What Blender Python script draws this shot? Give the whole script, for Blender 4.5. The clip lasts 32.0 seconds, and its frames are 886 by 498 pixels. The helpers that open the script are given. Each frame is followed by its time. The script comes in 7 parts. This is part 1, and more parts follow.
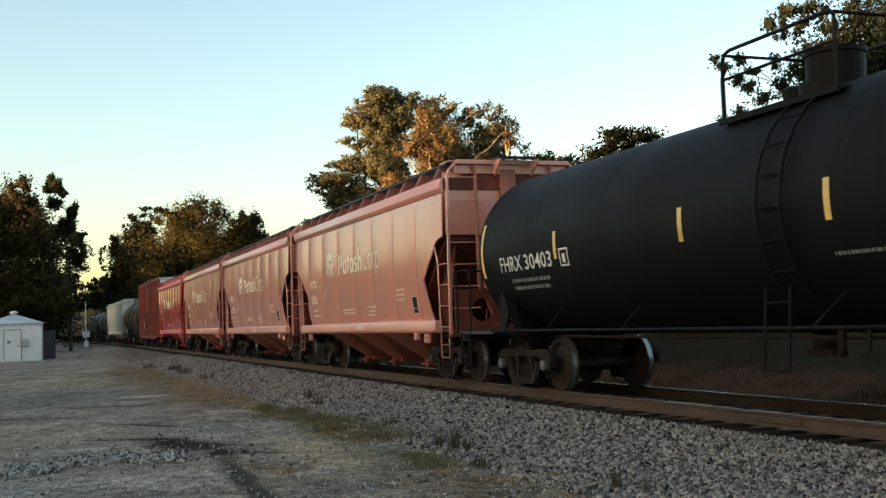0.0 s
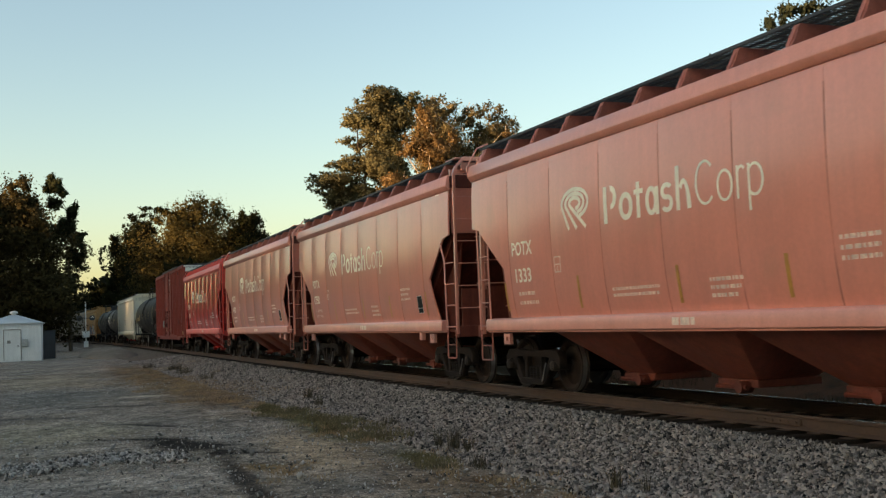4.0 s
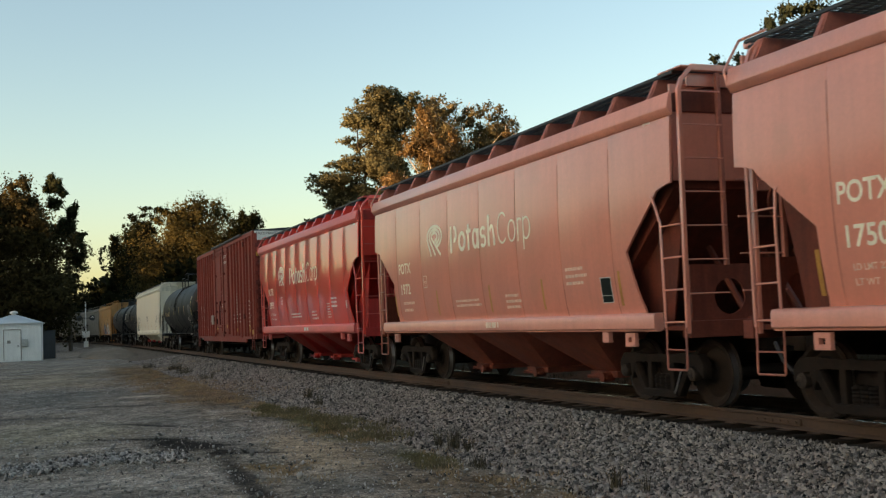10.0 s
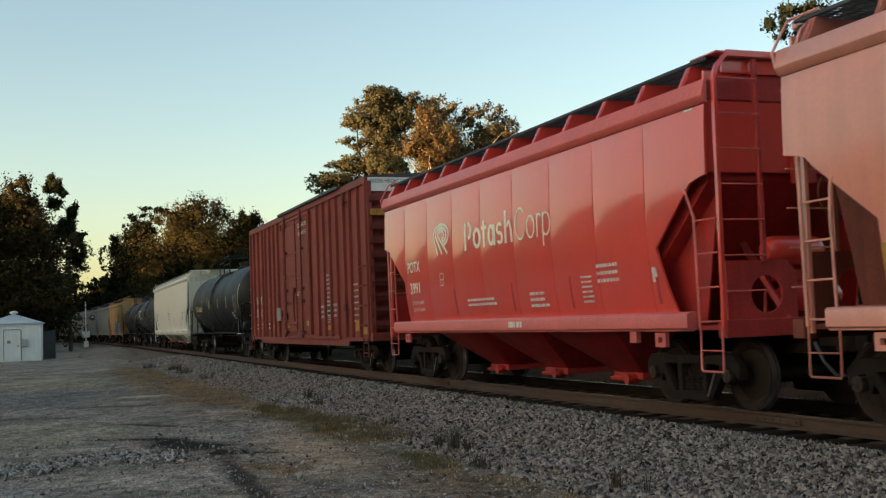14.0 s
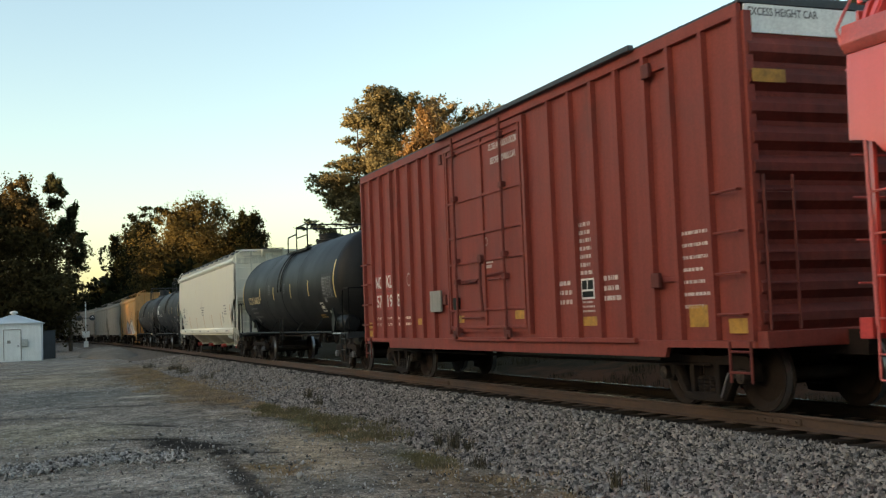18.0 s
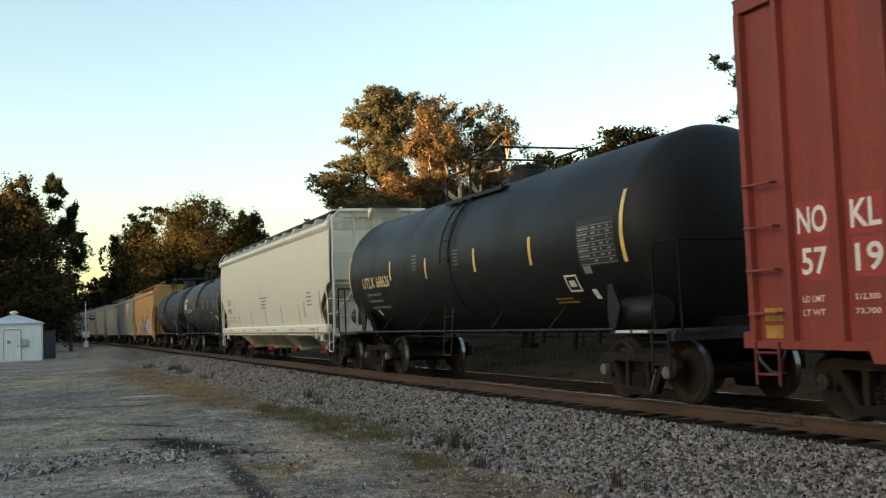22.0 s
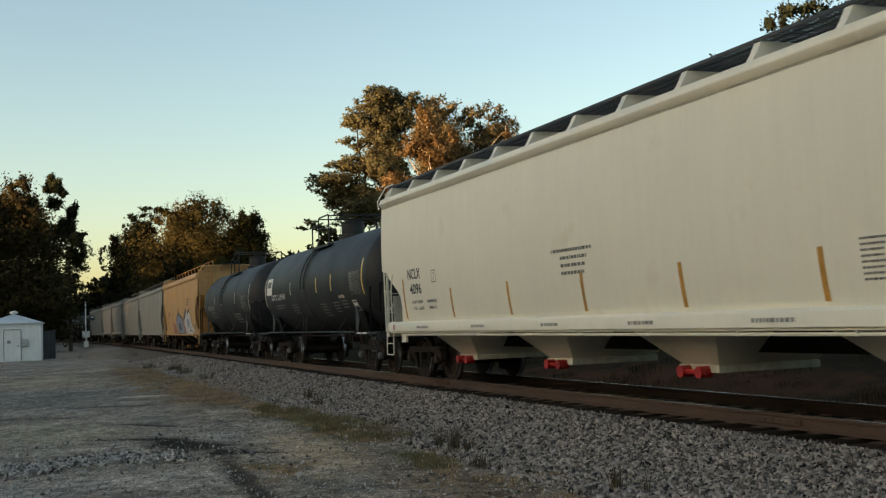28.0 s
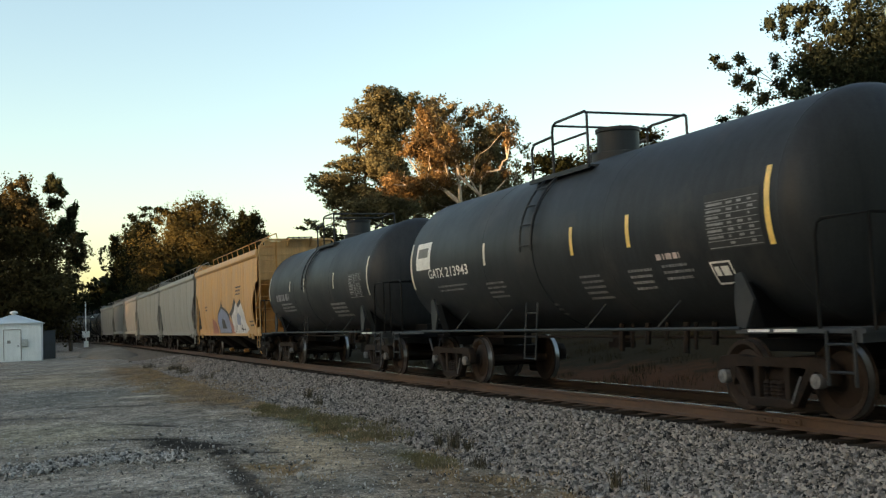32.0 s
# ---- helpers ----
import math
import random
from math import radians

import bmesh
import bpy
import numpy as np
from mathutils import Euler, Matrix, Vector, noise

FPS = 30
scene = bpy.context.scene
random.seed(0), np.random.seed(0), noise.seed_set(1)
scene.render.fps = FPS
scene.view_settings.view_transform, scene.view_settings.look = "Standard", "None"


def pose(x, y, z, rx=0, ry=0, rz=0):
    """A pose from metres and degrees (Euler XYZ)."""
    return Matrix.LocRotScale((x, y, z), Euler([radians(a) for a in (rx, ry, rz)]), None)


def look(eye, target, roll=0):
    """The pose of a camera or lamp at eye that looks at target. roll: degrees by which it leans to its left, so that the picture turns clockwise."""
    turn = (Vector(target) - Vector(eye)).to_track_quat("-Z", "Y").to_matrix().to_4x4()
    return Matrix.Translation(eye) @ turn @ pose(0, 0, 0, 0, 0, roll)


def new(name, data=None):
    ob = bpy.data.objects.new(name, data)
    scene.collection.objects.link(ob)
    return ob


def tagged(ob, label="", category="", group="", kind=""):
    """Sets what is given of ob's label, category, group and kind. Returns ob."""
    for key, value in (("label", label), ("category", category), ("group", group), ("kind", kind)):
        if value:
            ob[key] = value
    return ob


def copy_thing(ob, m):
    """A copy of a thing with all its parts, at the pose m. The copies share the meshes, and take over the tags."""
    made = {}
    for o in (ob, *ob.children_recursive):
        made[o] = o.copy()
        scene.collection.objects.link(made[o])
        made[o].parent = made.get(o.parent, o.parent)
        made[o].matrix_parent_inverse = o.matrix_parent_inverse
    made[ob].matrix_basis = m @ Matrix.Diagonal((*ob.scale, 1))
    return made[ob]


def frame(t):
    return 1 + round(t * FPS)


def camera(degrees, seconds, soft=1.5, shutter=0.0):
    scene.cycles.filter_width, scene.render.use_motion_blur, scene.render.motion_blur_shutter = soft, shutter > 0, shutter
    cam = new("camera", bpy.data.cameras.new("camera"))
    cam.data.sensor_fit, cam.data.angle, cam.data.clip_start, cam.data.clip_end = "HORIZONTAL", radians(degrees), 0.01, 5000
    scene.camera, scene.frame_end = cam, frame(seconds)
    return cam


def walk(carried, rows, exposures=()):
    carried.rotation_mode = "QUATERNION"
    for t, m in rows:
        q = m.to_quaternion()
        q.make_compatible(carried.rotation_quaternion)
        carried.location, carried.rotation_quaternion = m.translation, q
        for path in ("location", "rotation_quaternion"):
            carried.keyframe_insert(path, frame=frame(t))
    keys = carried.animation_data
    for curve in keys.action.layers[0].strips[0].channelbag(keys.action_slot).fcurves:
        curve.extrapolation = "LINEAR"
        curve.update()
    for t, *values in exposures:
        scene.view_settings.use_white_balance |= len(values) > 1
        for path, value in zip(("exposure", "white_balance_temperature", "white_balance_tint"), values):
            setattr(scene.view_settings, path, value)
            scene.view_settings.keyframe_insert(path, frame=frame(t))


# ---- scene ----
EYE = (0.0, 0.0, 1.334)
YAW, TILT = 0.37704, 0.06352
AIM = (EYE[0] - math.cos(YAW) * math.cos(TILT), EYE[1] + math.sin(YAW) * math.cos(TILT), EYE[2] + math.sin(TILT))
cam = camera(44.0, 32.0, soft=1.25, shutter=0.25)
walk(cam, [(0, look(EYE, AIM, -2.228)), (32, look(EYE, AIM, -2.228))],
     exposures=[(0, 2.25, 8900, 12), (1, 2.18, 8900, 12), (2.5, 1.95, 8900, 12), (4, 1.88, 8900, 12), (14, 1.88, 8900, 12), (16.5, 2.15, 8900, 12), (19, 2.28, 8900, 12), (22.8, 2.32, 8900, 12), (24.2, 2.18, 8900, 12), (25.5, 2.05, 8900, 12), (27, 1.82, 8900, 12), (29.2, 1.84, 8900, 12), (30, 1.98, 8900, 12), (31, 2.18, 8900, 12), (32, 2.25, 8900, 12)])

# ---- light: a low sun on the camera's side of the line, already behind the woods there ----
SUN_EL, SUN_AZ = radians(6.9), radians(172)     # azimuth from +y, clockwise
world = bpy.data.worlds.new("sky")
scene.world = world
world.use_nodes = True
wn = world.node_tree.nodes
sky = wn.new("ShaderNodeTexSky")
sky.sky_type, sky.sun_disc = "NISHITA", False
sky.sun_elevation, sky.sun_rotation = SUN_EL, SUN_AZ
sky.air_density, sky.dust_density, sky.ozone_density = 1.0, 1.4, 2.3
world.node_tree.links.new(sky.outputs[0], wn["Background"].inputs[0])
wn["Background"].inputs[1].default_value = 0.12
sun = new("sun", bpy.data.lights.new("sun", "SUN"))
sun.data.energy, sun.data.angle, sun.data.color = 3.8, radians(0.6), (1.0, 0.67, 0.43)
to_sun = Vector((math.sin(SUN_AZ) * math.cos(SUN_EL), math.cos(SUN_AZ) * math.cos(SUN_EL), math.sin(SUN_EL)))
sun.matrix_world = look(to_sun * 100, (0, 0, 0))

# ---- the line: a gentle bend, s metres from the point beside the camera ----
TRACK_Y, BEND, UNBEND = 9.632, 0.00076533, -1.12007e-5
_s = np.arange(-120.0, 420.0, 0.5)
_h = np.where(_s < 0, BEND * _s, BEND * _s + UNBEND * _s * _s / 2)
_x = np.concatenate([[0], np.cumsum((np.cos(_h[1:]) + np.cos(_h[:-1])) / 4)])
_y = np.concatenate([[0], np.cumsum((np.sin(_h[1:]) + np.sin(_h[:-1])) / 4)])
_x, _y = _x - np.interp(0, _s, _x), _y - np.interp(0, _s, _y)


def line(s, w=0.0):
    """The place on the line at s, w metres towards the camera's side, and its heading."""
    h = float(np.interp(s, _s, _h))
    return -float(np.interp(s, _s, _x)) - w * math.sin(h), TRACK_Y + float(np.interp(s, _s, _y)) - w * math.cos(h), h


def gone(t):
    """How far the train has come at t seconds."""
    return 3.90468 * (t - 16) + 0.008258 * (t - 16) ** 2


# ---- materials ----
def shade(name, col, rough=0.6, metal=0.0, var=0.25, scale=1.5, fine=0.12, fscale=30, bump=0.1, streak=0.0, coat=0.0,
          dirt=None, damount=0.0, dscale=0.8, island=0.0, random_=0.0, spec=0.5, two=None, distance=0.02, gloss=0.14):
    m = bpy.data.materials.new(name)
    m.use_nodes = True
    nt = m.node_tree
    N, L = nt.nodes, nt.links
    b = N["Principled BSDF"]
    co = N.new("ShaderNodeTexCoord").outputs["Object"]

    def noise_(sc, detail=4, vec=None, rough_=0.6):
        n = N.new("ShaderNodeTexNoise")
        n.inputs["Scale"].default_value, n.inputs["Detail"].default_value, n.inputs["Roughness"].default_value = sc, detail, rough_
        L.new(vec or co, n.inputs["Vector"])
        return n.outputs["Fac"]

    def ramp(v, lo, hi, a, z):
        n = N.new("ShaderNodeMapRange")
        for k, x in zip((1, 2, 3, 4), (lo, hi, a, z)):
            n.inputs[k].default_value = x
        L.new(v, n.inputs[0])
        return n.outputs[0]

    def blend(f, a, c, kind="MIX"):
        n = N.new("ShaderNodeMix")
        n.data_type, n.blend_type = "RGBA", kind
        for sock, x in ((n.inputs[0], f), (n.inputs[6], a), (n.inputs[7], c)):
            if isinstance(x, (int, float)):
                sock.default_value = x
            elif isinstance(x, tuple):
                sock.default_value = (*x, 1) if len(x) == 3 else x
            else:
                L.new(x, sock)
        return n.outputs[2]

    def grey(v):
        n = N.new("ShaderNodeCombineColor")
        for i in range(3):
            L.new(v, n.inputs[i])
        return n.outputs[0]

    big = noise_(scale)
    c = col
    if two:
        c = blend(ramp(noise_(scale * 0.45, 5), 0.42, 0.58, 0, 1), col, two)
    c = blend(1.0, c, grey(ramp(big, 0.3, 0.7, 1 - var, 1 + var)), "MULTIPLY")
    c = blend(1.0, c, grey(ramp(noise_(fscale, 3), 0.3, 0.7, 1 - fine, 1 + fine)), "MULTIPLY")
    if streak:
        mp = N.new("ShaderNodeMapping")
        mp.inputs["Scale"].default_value = (3.0, 3.0, 0.22)
        L.new(co, mp.inputs["Vector"])
        c = blend(1.0, c, grey(ramp(noise_(2.2, 5, mp.outputs[0]), 0.35, 0.7, 1 + streak * 0.4, 1 - streak)), "MULTIPLY")
    if dirt:
        c = blend(ramp(noise_(dscale, 6), 0.62 - damount * 0.35, 0.75, 0, 0.85), c, dirt)
    if island:
        g = N.new("ShaderNodeNewGeometry")
        c = blend(1.0, c, grey(ramp(g.outputs["Random Per Island"], 0, 1, 1 - island, 1 + island)), "MULTIPLY")
    if random_:
        o = N.new("ShaderNodeObjectInfo")
        c = blend(1.0, c, grey(ramp(o.outputs["Random"], 0, 1, 1 - random_, 1 + random_)), "MULTIPLY")
    if isinstance(c, tuple):
        b.inputs["Base Color"].default_value = (*c, 1)
    else:
        L.new(c, b.inputs["Base Color"])
    wobble = 0.08 if rough > 0.4 else 0.02
    L.new(ramp(big, 0.3, 0.7, max(0.04, rough - wobble), min(1, rough + wobble)), b.inputs["Roughness"])
    b.inputs["Metallic"].default_value = metal
    b.inputs["Coat Weight"].default_value = coat
    b.inputs["Coat Roughness"].default_value = gloss
    b.inputs["Specular IOR Level"].default_value = spec
    if bump:
        n = N.new("ShaderNodeBump")
        n.inputs["Strength"].default_value, n.inputs["Distance"].default_value = bump, distance
        L.new(noise_(fscale, 5), n.inputs["Height"])
        L.new(n.outputs[0], b.inputs["Normal"])
    return m


def leaf(name, col):
    """Leaves let some light through."""
    m = shade(name, col, 0.7, spec=0.08, var=0.3, scale=0.5, fine=0.0, island=0.28, bump=0)
    N, L = m.node_tree.nodes, m.node_tree.links
    b = N["Principled BSDF"]
    tr, mx = N.new("ShaderNodeBsdfTranslucent"), N.new("ShaderNodeMixShader")
    L.new(b.inputs["Base Color"].links[0].from_socket, tr.inputs[0])
    mx.inputs[0].default_value = 0.4
    L.new(b.outputs[0], mx.inputs[1])
    L.new(tr.outputs[0], mx.inputs[2])
    L.new(mx.outputs[0], N["Material Output"].inputs[0])
    return m


PINK = shade("faded red hopper paint", (0.76, 0.265, 0.185), 0.34, spec=0.6, var=0.08, scale=0.5, fine=0.04, streak=0.06, bump=0.015, fscale=18, coat=1.0, gloss=0.17, dirt=(0.62, 0.25, 0.165), damount=0.08)
# PINK_DARK and PINK_MID: the hopper red with shade put into the colour
PINK_DARK = shade("faded red paint darkened for shade", (0.20, 0.048, 0.030), 0.6, spec=0.25, var=0.2, streak=0.25, dirt=(0.06, 0.03, 0.024), damount=0.4)
PINK_MID = shade("faded red paint half darkened for shade", (0.46, 0.145, 0.10), 0.55, var=0.15, streak=0.2)
# Lightened in colour for the eaves plates, which reflect the sky.
PINK_LIGHT = shade("faded red paint lightened", (0.78, 0.31, 0.23), 0.4, coat=0.6, var=0.06, streak=0.06, fine=0.05)
PINK_SEAM = shade("rusty seam in faded red", (0.56, 0.185, 0.125), 0.5, var=0.25, scale=2, streak=0.2)
RED_SEAM = shade("seam in bright red", (0.72, 0.06, 0.045), 0.4, var=0.15, scale=2)
RED = shade("bright red hopper paint", (0.84, 0.075, 0.055), 0.3, spec=0.5, var=0.05, scale=0.5, fine=0.03, streak=0.03, bump=0.0, coat=1.0, gloss=0.08)
# The _DARK hopper paints repeat the body colour with shade mixed in.
RED_DARK = shade("bright red paint darkened", (0.50, 0.04, 0.035), 0.5, var=0.15, streak=0.2, dirt=(0.12, 0.03, 0.025), damount=0.25)
RED_LIGHT = shade("bright red plate paint", (0.70, 0.14, 0.12), 0.4, var=0.1)
BOXRED = shade("oxide red boxcar paint", (0.25, 0.045, 0.031), 0.6, spec=0.35, var=0.12, scale=0.7, streak=0.15, bump=0.05, dirt=(0.15, 0.038, 0.028), damount=0.15)
# On the boxcar ends this red carries the shade between the cars.
BOXRED_DARK = shade("oxide red paint darkened", (0.17, 0.033, 0.024), 0.65, spec=0.3, var=0.2, streak=0.25, dirt=(0.06, 0.022, 0.018), damount=0.35)
PATCHRED = shade("fresher red touch-up paint", (0.34, 0.045, 0.034), 0.55, spec=0.35, var=0.12)
WHITE = shade("cream white hopper paint", (0.74, 0.70, 0.575), 0.42, var=0.04, scale=0.4, fine=0.02, streak=0.03, bump=0.02, dirt=(0.62, 0.55, 0.42), damount=0.05)
WHITE_DARK = shade("cream white paint darkened", (0.62, 0.60, 0.50), 0.55, var=0.15, streak=0.2, dirt=(0.28, 0.24, 0.17), damount=0.2)
GREYPAINT = shade("grey hopper paint", (0.26, 0.25, 0.215), 0.55, var=0.12, streak=0.25)
GREY_DARK = shade("grey hopper paint darkened", (0.15, 0.145, 0.125), 0.6, var=0.2, streak=0.2)
DUSTY = shade("dusty cream paint", (0.42, 0.36, 0.29), 0.55, var=0.12, streak=0.25)
DUSTY_DARK = shade("dusty cream paint darkened", (0.25, 0.21, 0.17), 0.6, var=0.2, streak=0.25)
YELLOW = shade("orange yellow hopper paint", (0.52, 0.285, 0.11), 0.5, var=0.14, streak=0.2)
YELLOW_DARK = shade("orange yellow paint darkened", (0.45, 0.20, 0.05), 0.6, var=0.2, streak=0.25)
BLACK = shade("black tank paint", (0.0062, 0.005, 0.0044), 0.6, spec=0.14, var=0.25, scale=0.6, fine=0.15, streak=0.2, bump=0.02, dirt=(0.013, 0.010, 0.008), damount=0.2)
TANKDARK = shade("weathered black tank paint", (0.0105, 0.0108, 0.0105), 0.5, spec=0.25, var=0.25, scale=0.6, fine=0.15, streak=0.25, bump=0.02, dirt=(0.018, 0.016, 0.014), damount=0.2)
TANKGREY = shade("dark grey tank paint", (0.024, 0.027, 0.029), 0.52, spec=0.24, var=0.2, scale=0.6, streak=0.25, bump=0.02, dirt=(0.055, 0.05, 0.045), damount=0.25)
STEEL = shade("grimy truck steel", (0.020, 0.014, 0.011), 0.8, spec=0.15, var=0.4, scale=4, bump=0.25, dirt=(0.036, 0.023, 0.016), damount=0.35, dscale=3)
WHEEL = shade("dull rusty wheel steel", (0.029, 0.019, 0.014), 0.7, spec=0.2, var=0.35, scale=5, bump=0.1)
TREAD = shade("worn tread steel", (0.30, 0.29, 0.28), 0.3, metal=0.85, var=0.15)
CAPS = shade("pale bearing cap", (0.15, 0.145, 0.14), 0.6, metal=0.1, var=0.3, scale=12)
DULLCAPS = shade("grimy bearing cap", (0.05, 0.036, 0.028), 0.7, spec=0.2, var=0.35, scale=12)
GRATE = shade("dark walkway grating", (0.06, 0.065, 0.07), 0.6, metal=0.5, var=0.25)
MARKS = shade("white stencil paint", (0.72, 0.70, 0.64), 0.6, var=0.10, scale=6, fine=0.15, bump=0)
DIMMARKS = shade("worn pale stencil", (0.80, 0.60, 0.48), 0.65, var=0.2, scale=8, fine=0.2, bump=0)
BOXMARKS = shade("worn pinkish white stencil", (0.56, 0.44, 0.39), 0.65, var=0.25, scale=8, fine=0.25, bump=0)
TANKPANEL = shade("faded dark panel", (0.035, 0.036, 0.035), 0.6, spec=0.2, var=0.3, scale=4, bump=0)
TANKMARKS = shade("worn grey stencil", (0.20, 0.20, 0.195), 0.65, var=0.3, scale=8, fine=0.3, bump=0)
TANKCREAM = shade("yellowed stencil paint", (0.66, 0.48, 0.24), 0.6, var=0.15, scale=6, fine=0.1, bump=0)
CREAM = shade("cream stencil paint", (0.90, 0.84, 0.68), 0.6, var=0.08, scale=6, fine=0.08, bump=0)
BLACKMARK = shade("black stencil paint", (0.03, 0.03, 0.032), 0.55, var=0.2, bump=0)
ORANGE = shade("orange reflective tape", (0.50, 0.24, 0.05), 0.4, var=0.2, scale=5, bump=0)
TAPE = shade("pale yellow reflective tape", (0.80, 0.52, 0.15), 0.35, var=0.15, scale=5, bump=0)
PALETAPE = shade("faded white reflective tape", (0.60, 0.54, 0.42), 0.4, var=0.2, scale=5, bump=0)
YELLOWTAG = shade("yellow tag paint", (0.45, 0.22, 0.035), 0.5, var=0.35, scale=6, bump=0)
DARKGREEN = shade("dark green placard", (0.010, 0.015, 0.012), 0.6, spec=0.15, var=0.2, bump=0)
GALV = shade("dull galvanised plate", (0.40, 0.42, 0.40), 0.5, metal=0.4, var=0.2, scale=6)
REDHANDLE = shade("red gate paint", (0.40, 0.02, 0.02), 0.5, var=0.2)
GRAFFITI_B = shade("blue grey spray paint", (0.20, 0.24, 0.33), 0.6, var=0.3, scale=2)
GRAFFITI_R = shade("faded red spray paint", (0.36, 0.13, 0.09), 0.6, var=0.3, scale=2)
GRAFFITI_K = shade("black spray paint", (0.035, 0.03, 0.03), 0.6, var=0.3, scale=2)
GRAFFITI_W = shade("white spray paint", (0.55, 0.54, 0.52), 0.6, var=0.25, scale=2)
RAIL = shade("rusty rail side", (0.085, 0.048, 0.030), 0.8, metal=0.1, var=0.3, scale=1.5, bump=0.15, dirt=(0.05, 0.03, 0.022), damount=0.3)
# Far rail: the shade under the train put into its colour
RAIL_DARK = shade("rail side darkened for train shade", (0.026, 0.018, 0.013), 0.85, spec=0.1, var=0.3, scale=1.5, bump=0.15)
RAILTOP = shade("polished rail head", (0.62, 0.60, 0.57), 0.2, metal=0.95, var=0.15, scale=2)
# Crib bed and crib stones: colour darkened as shade beneath the train
CRIB = shade("crib stone darkened for train shade", (0.026, 0.020, 0.015), 0.95, spec=0.03, var=0.3, scale=2, fine=0.6, fscale=22, bump=0.9, distance=0.05)
CRIBSTONE = shade("crib stones darkened for train shade", (0.055, 0.042, 0.031), 0.9, spec=0.03, var=0.1, island=0.7, scale=20, bump=0)
TIE = shade("weathered sleeper wood", (0.040, 0.030, 0.023), 0.9, spec=0.05, var=0.35, scale=6, bump=0.4, random_=0.35)
STONE = shade("grey ballast stone", (0.232, 0.197, 0.167), 0.75, spec=0.22, var=0.1, island=0.98, scale=20, bump=0.2, fscale=60)
MOUND = shade("pale gravel mound", (0.21, 0.17, 0.13), 0.95, spec=0.03, var=0.25, scale=0.8, fine=0.4, fscale=14, bump=0.6, distance=0.05)
GRIT = shade("pale lot gravel", (0.30, 0.275, 0.245), 0.9, spec=0.1, var=0.1, island=0.85, scale=20, bump=0)
# Near bed darkened to paint the shade in the gaps between stones.
BALLAST = shade("ballast bed darkened for gaps", (0.050, 0.040, 0.031), 0.95, spec=0.03, var=0.3, scale=2, fine=0.75, fscale=22, bump=0.9, distance=0.05)
BALLAST_FAR = shade("distant ballast", (0.17, 0.135, 0.105), 0.95, spec=0.03, var=0.2, scale=2, fine=0.6, fscale=16, bump=0.9, distance=0.05)
BARK = shade("grey brown bark", (0.10, 0.075, 0.055), 0.9, var=0.35, scale=3, bump=0.5, fscale=12)
BARK_DARK = shade("dark bark", (0.035, 0.027, 0.020), 0.9, spec=0.1, var=0.3, scale=3, bump=0.5, fscale=12)
BARK_PALE = shade("pale bare bark", (0.40, 0.33, 0.25), 0.9, var=0.3, scale=3, bump=0.5, fscale=12)
LEAF_G = leaf("dark green leaves", (0.045, 0.053, 0.026))
LEAF_H = leaf("grey-green leaves", (0.040, 0.052, 0.032))
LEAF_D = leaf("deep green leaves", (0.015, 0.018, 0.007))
LEAF_A = leaf("dusky brown-green leaves", (0.062, 0.052, 0.023))
LEAF_P2 = leaf("olive brown leaves", (0.150, 0.128, 0.068))
LEAF_P = leaf("olive pine needles", (0.145, 0.138, 0.076))
LEAF_O = leaf("orange autumn leaves", (0.170, 0.112, 0.052))
LEAF_Y = leaf("yellow green leaves", (0.066, 0.055, 0.020))
GRASS = shade("dry olive grass", (0.170, 0.142, 0.080), 0.85, spec=0.05, var=0.3, scale=2, fine=0.0, island=0.3, bump=0, two=(0.135, 0.116, 0.058))
WEED = shade("grey brown weed stalks", (0.085, 0.070, 0.045), 0.9, spec=0.05, var=0.3, scale=2, fine=0.0, island=0.4, bump=0)
STRAW = shade("dry straw grass", (0.31, 0.215, 0.125), 0.8, spec=0.05, var=0.3, scale=2, fine=0.0, island=0.35, bump=0)
# Bank weeds take the bank's deep shade as their colour.
BANKWEED = shade("bank weeds darkened for shade", (0.040, 0.028, 0.013), 0.9, spec=0.02, var=0.35, scale=1, fine=0.0, island=0.45, bump=0)
SHED = shade("pale grey shed paint", (0.74, 0.77, 0.74), 0.55, var=0.06, scale=1.2, streak=0.08, bump=0.03)
SHED_ROOF = shade("pale shed roof metal", (0.52, 0.55, 0.54), 0.5, metal=0.2, var=0.1)


# ---- building helpers ----
def empty(name):
    ob = new(name)
    ob.empty_display_size = 0.3
    return ob


def mesh_of(bm, name, material, bevel=0.0, sharp=35):
    if bevel:
        bmesh.ops.bevel(bm, geom=bm.edges[:], offset=bevel, segments=1, affect="EDGES", clamp_overlap=True)
    bmesh.ops.recalc_face_normals(bm, faces=bm.faces[:])
    me = bpy.data.meshes.new(name)
    bm.to_mesh(me)
    bm.free()
    me.shade_smooth()
    me.set_sharp_from_angle(angle=radians(sharp))
    me.materials.append(material)
    return me


def place(name, me, parent=None, m=None, label=""):
    ob = new(name, me)
    ob.parent = parent
    if m is not None:
        ob.matrix_basis = m
    return tagged(ob, label)


def part(name, bm, material, parent=None, label="", bevel=0.0, sharp=35):
    return place(name, mesh_of(bm, name, material, bevel, sharp), parent, None, label)


def hexa(bm, pts):
    v = [bm.verts.new(p) for p in pts]
    for f in ((0, 1, 2, 3), (7, 6, 5, 4), (0, 4, 5, 1), (1, 5, 6, 2), (2, 6, 7, 3), (3, 7, 4, 0)):
        bm.faces.new([v[i] for i in f])


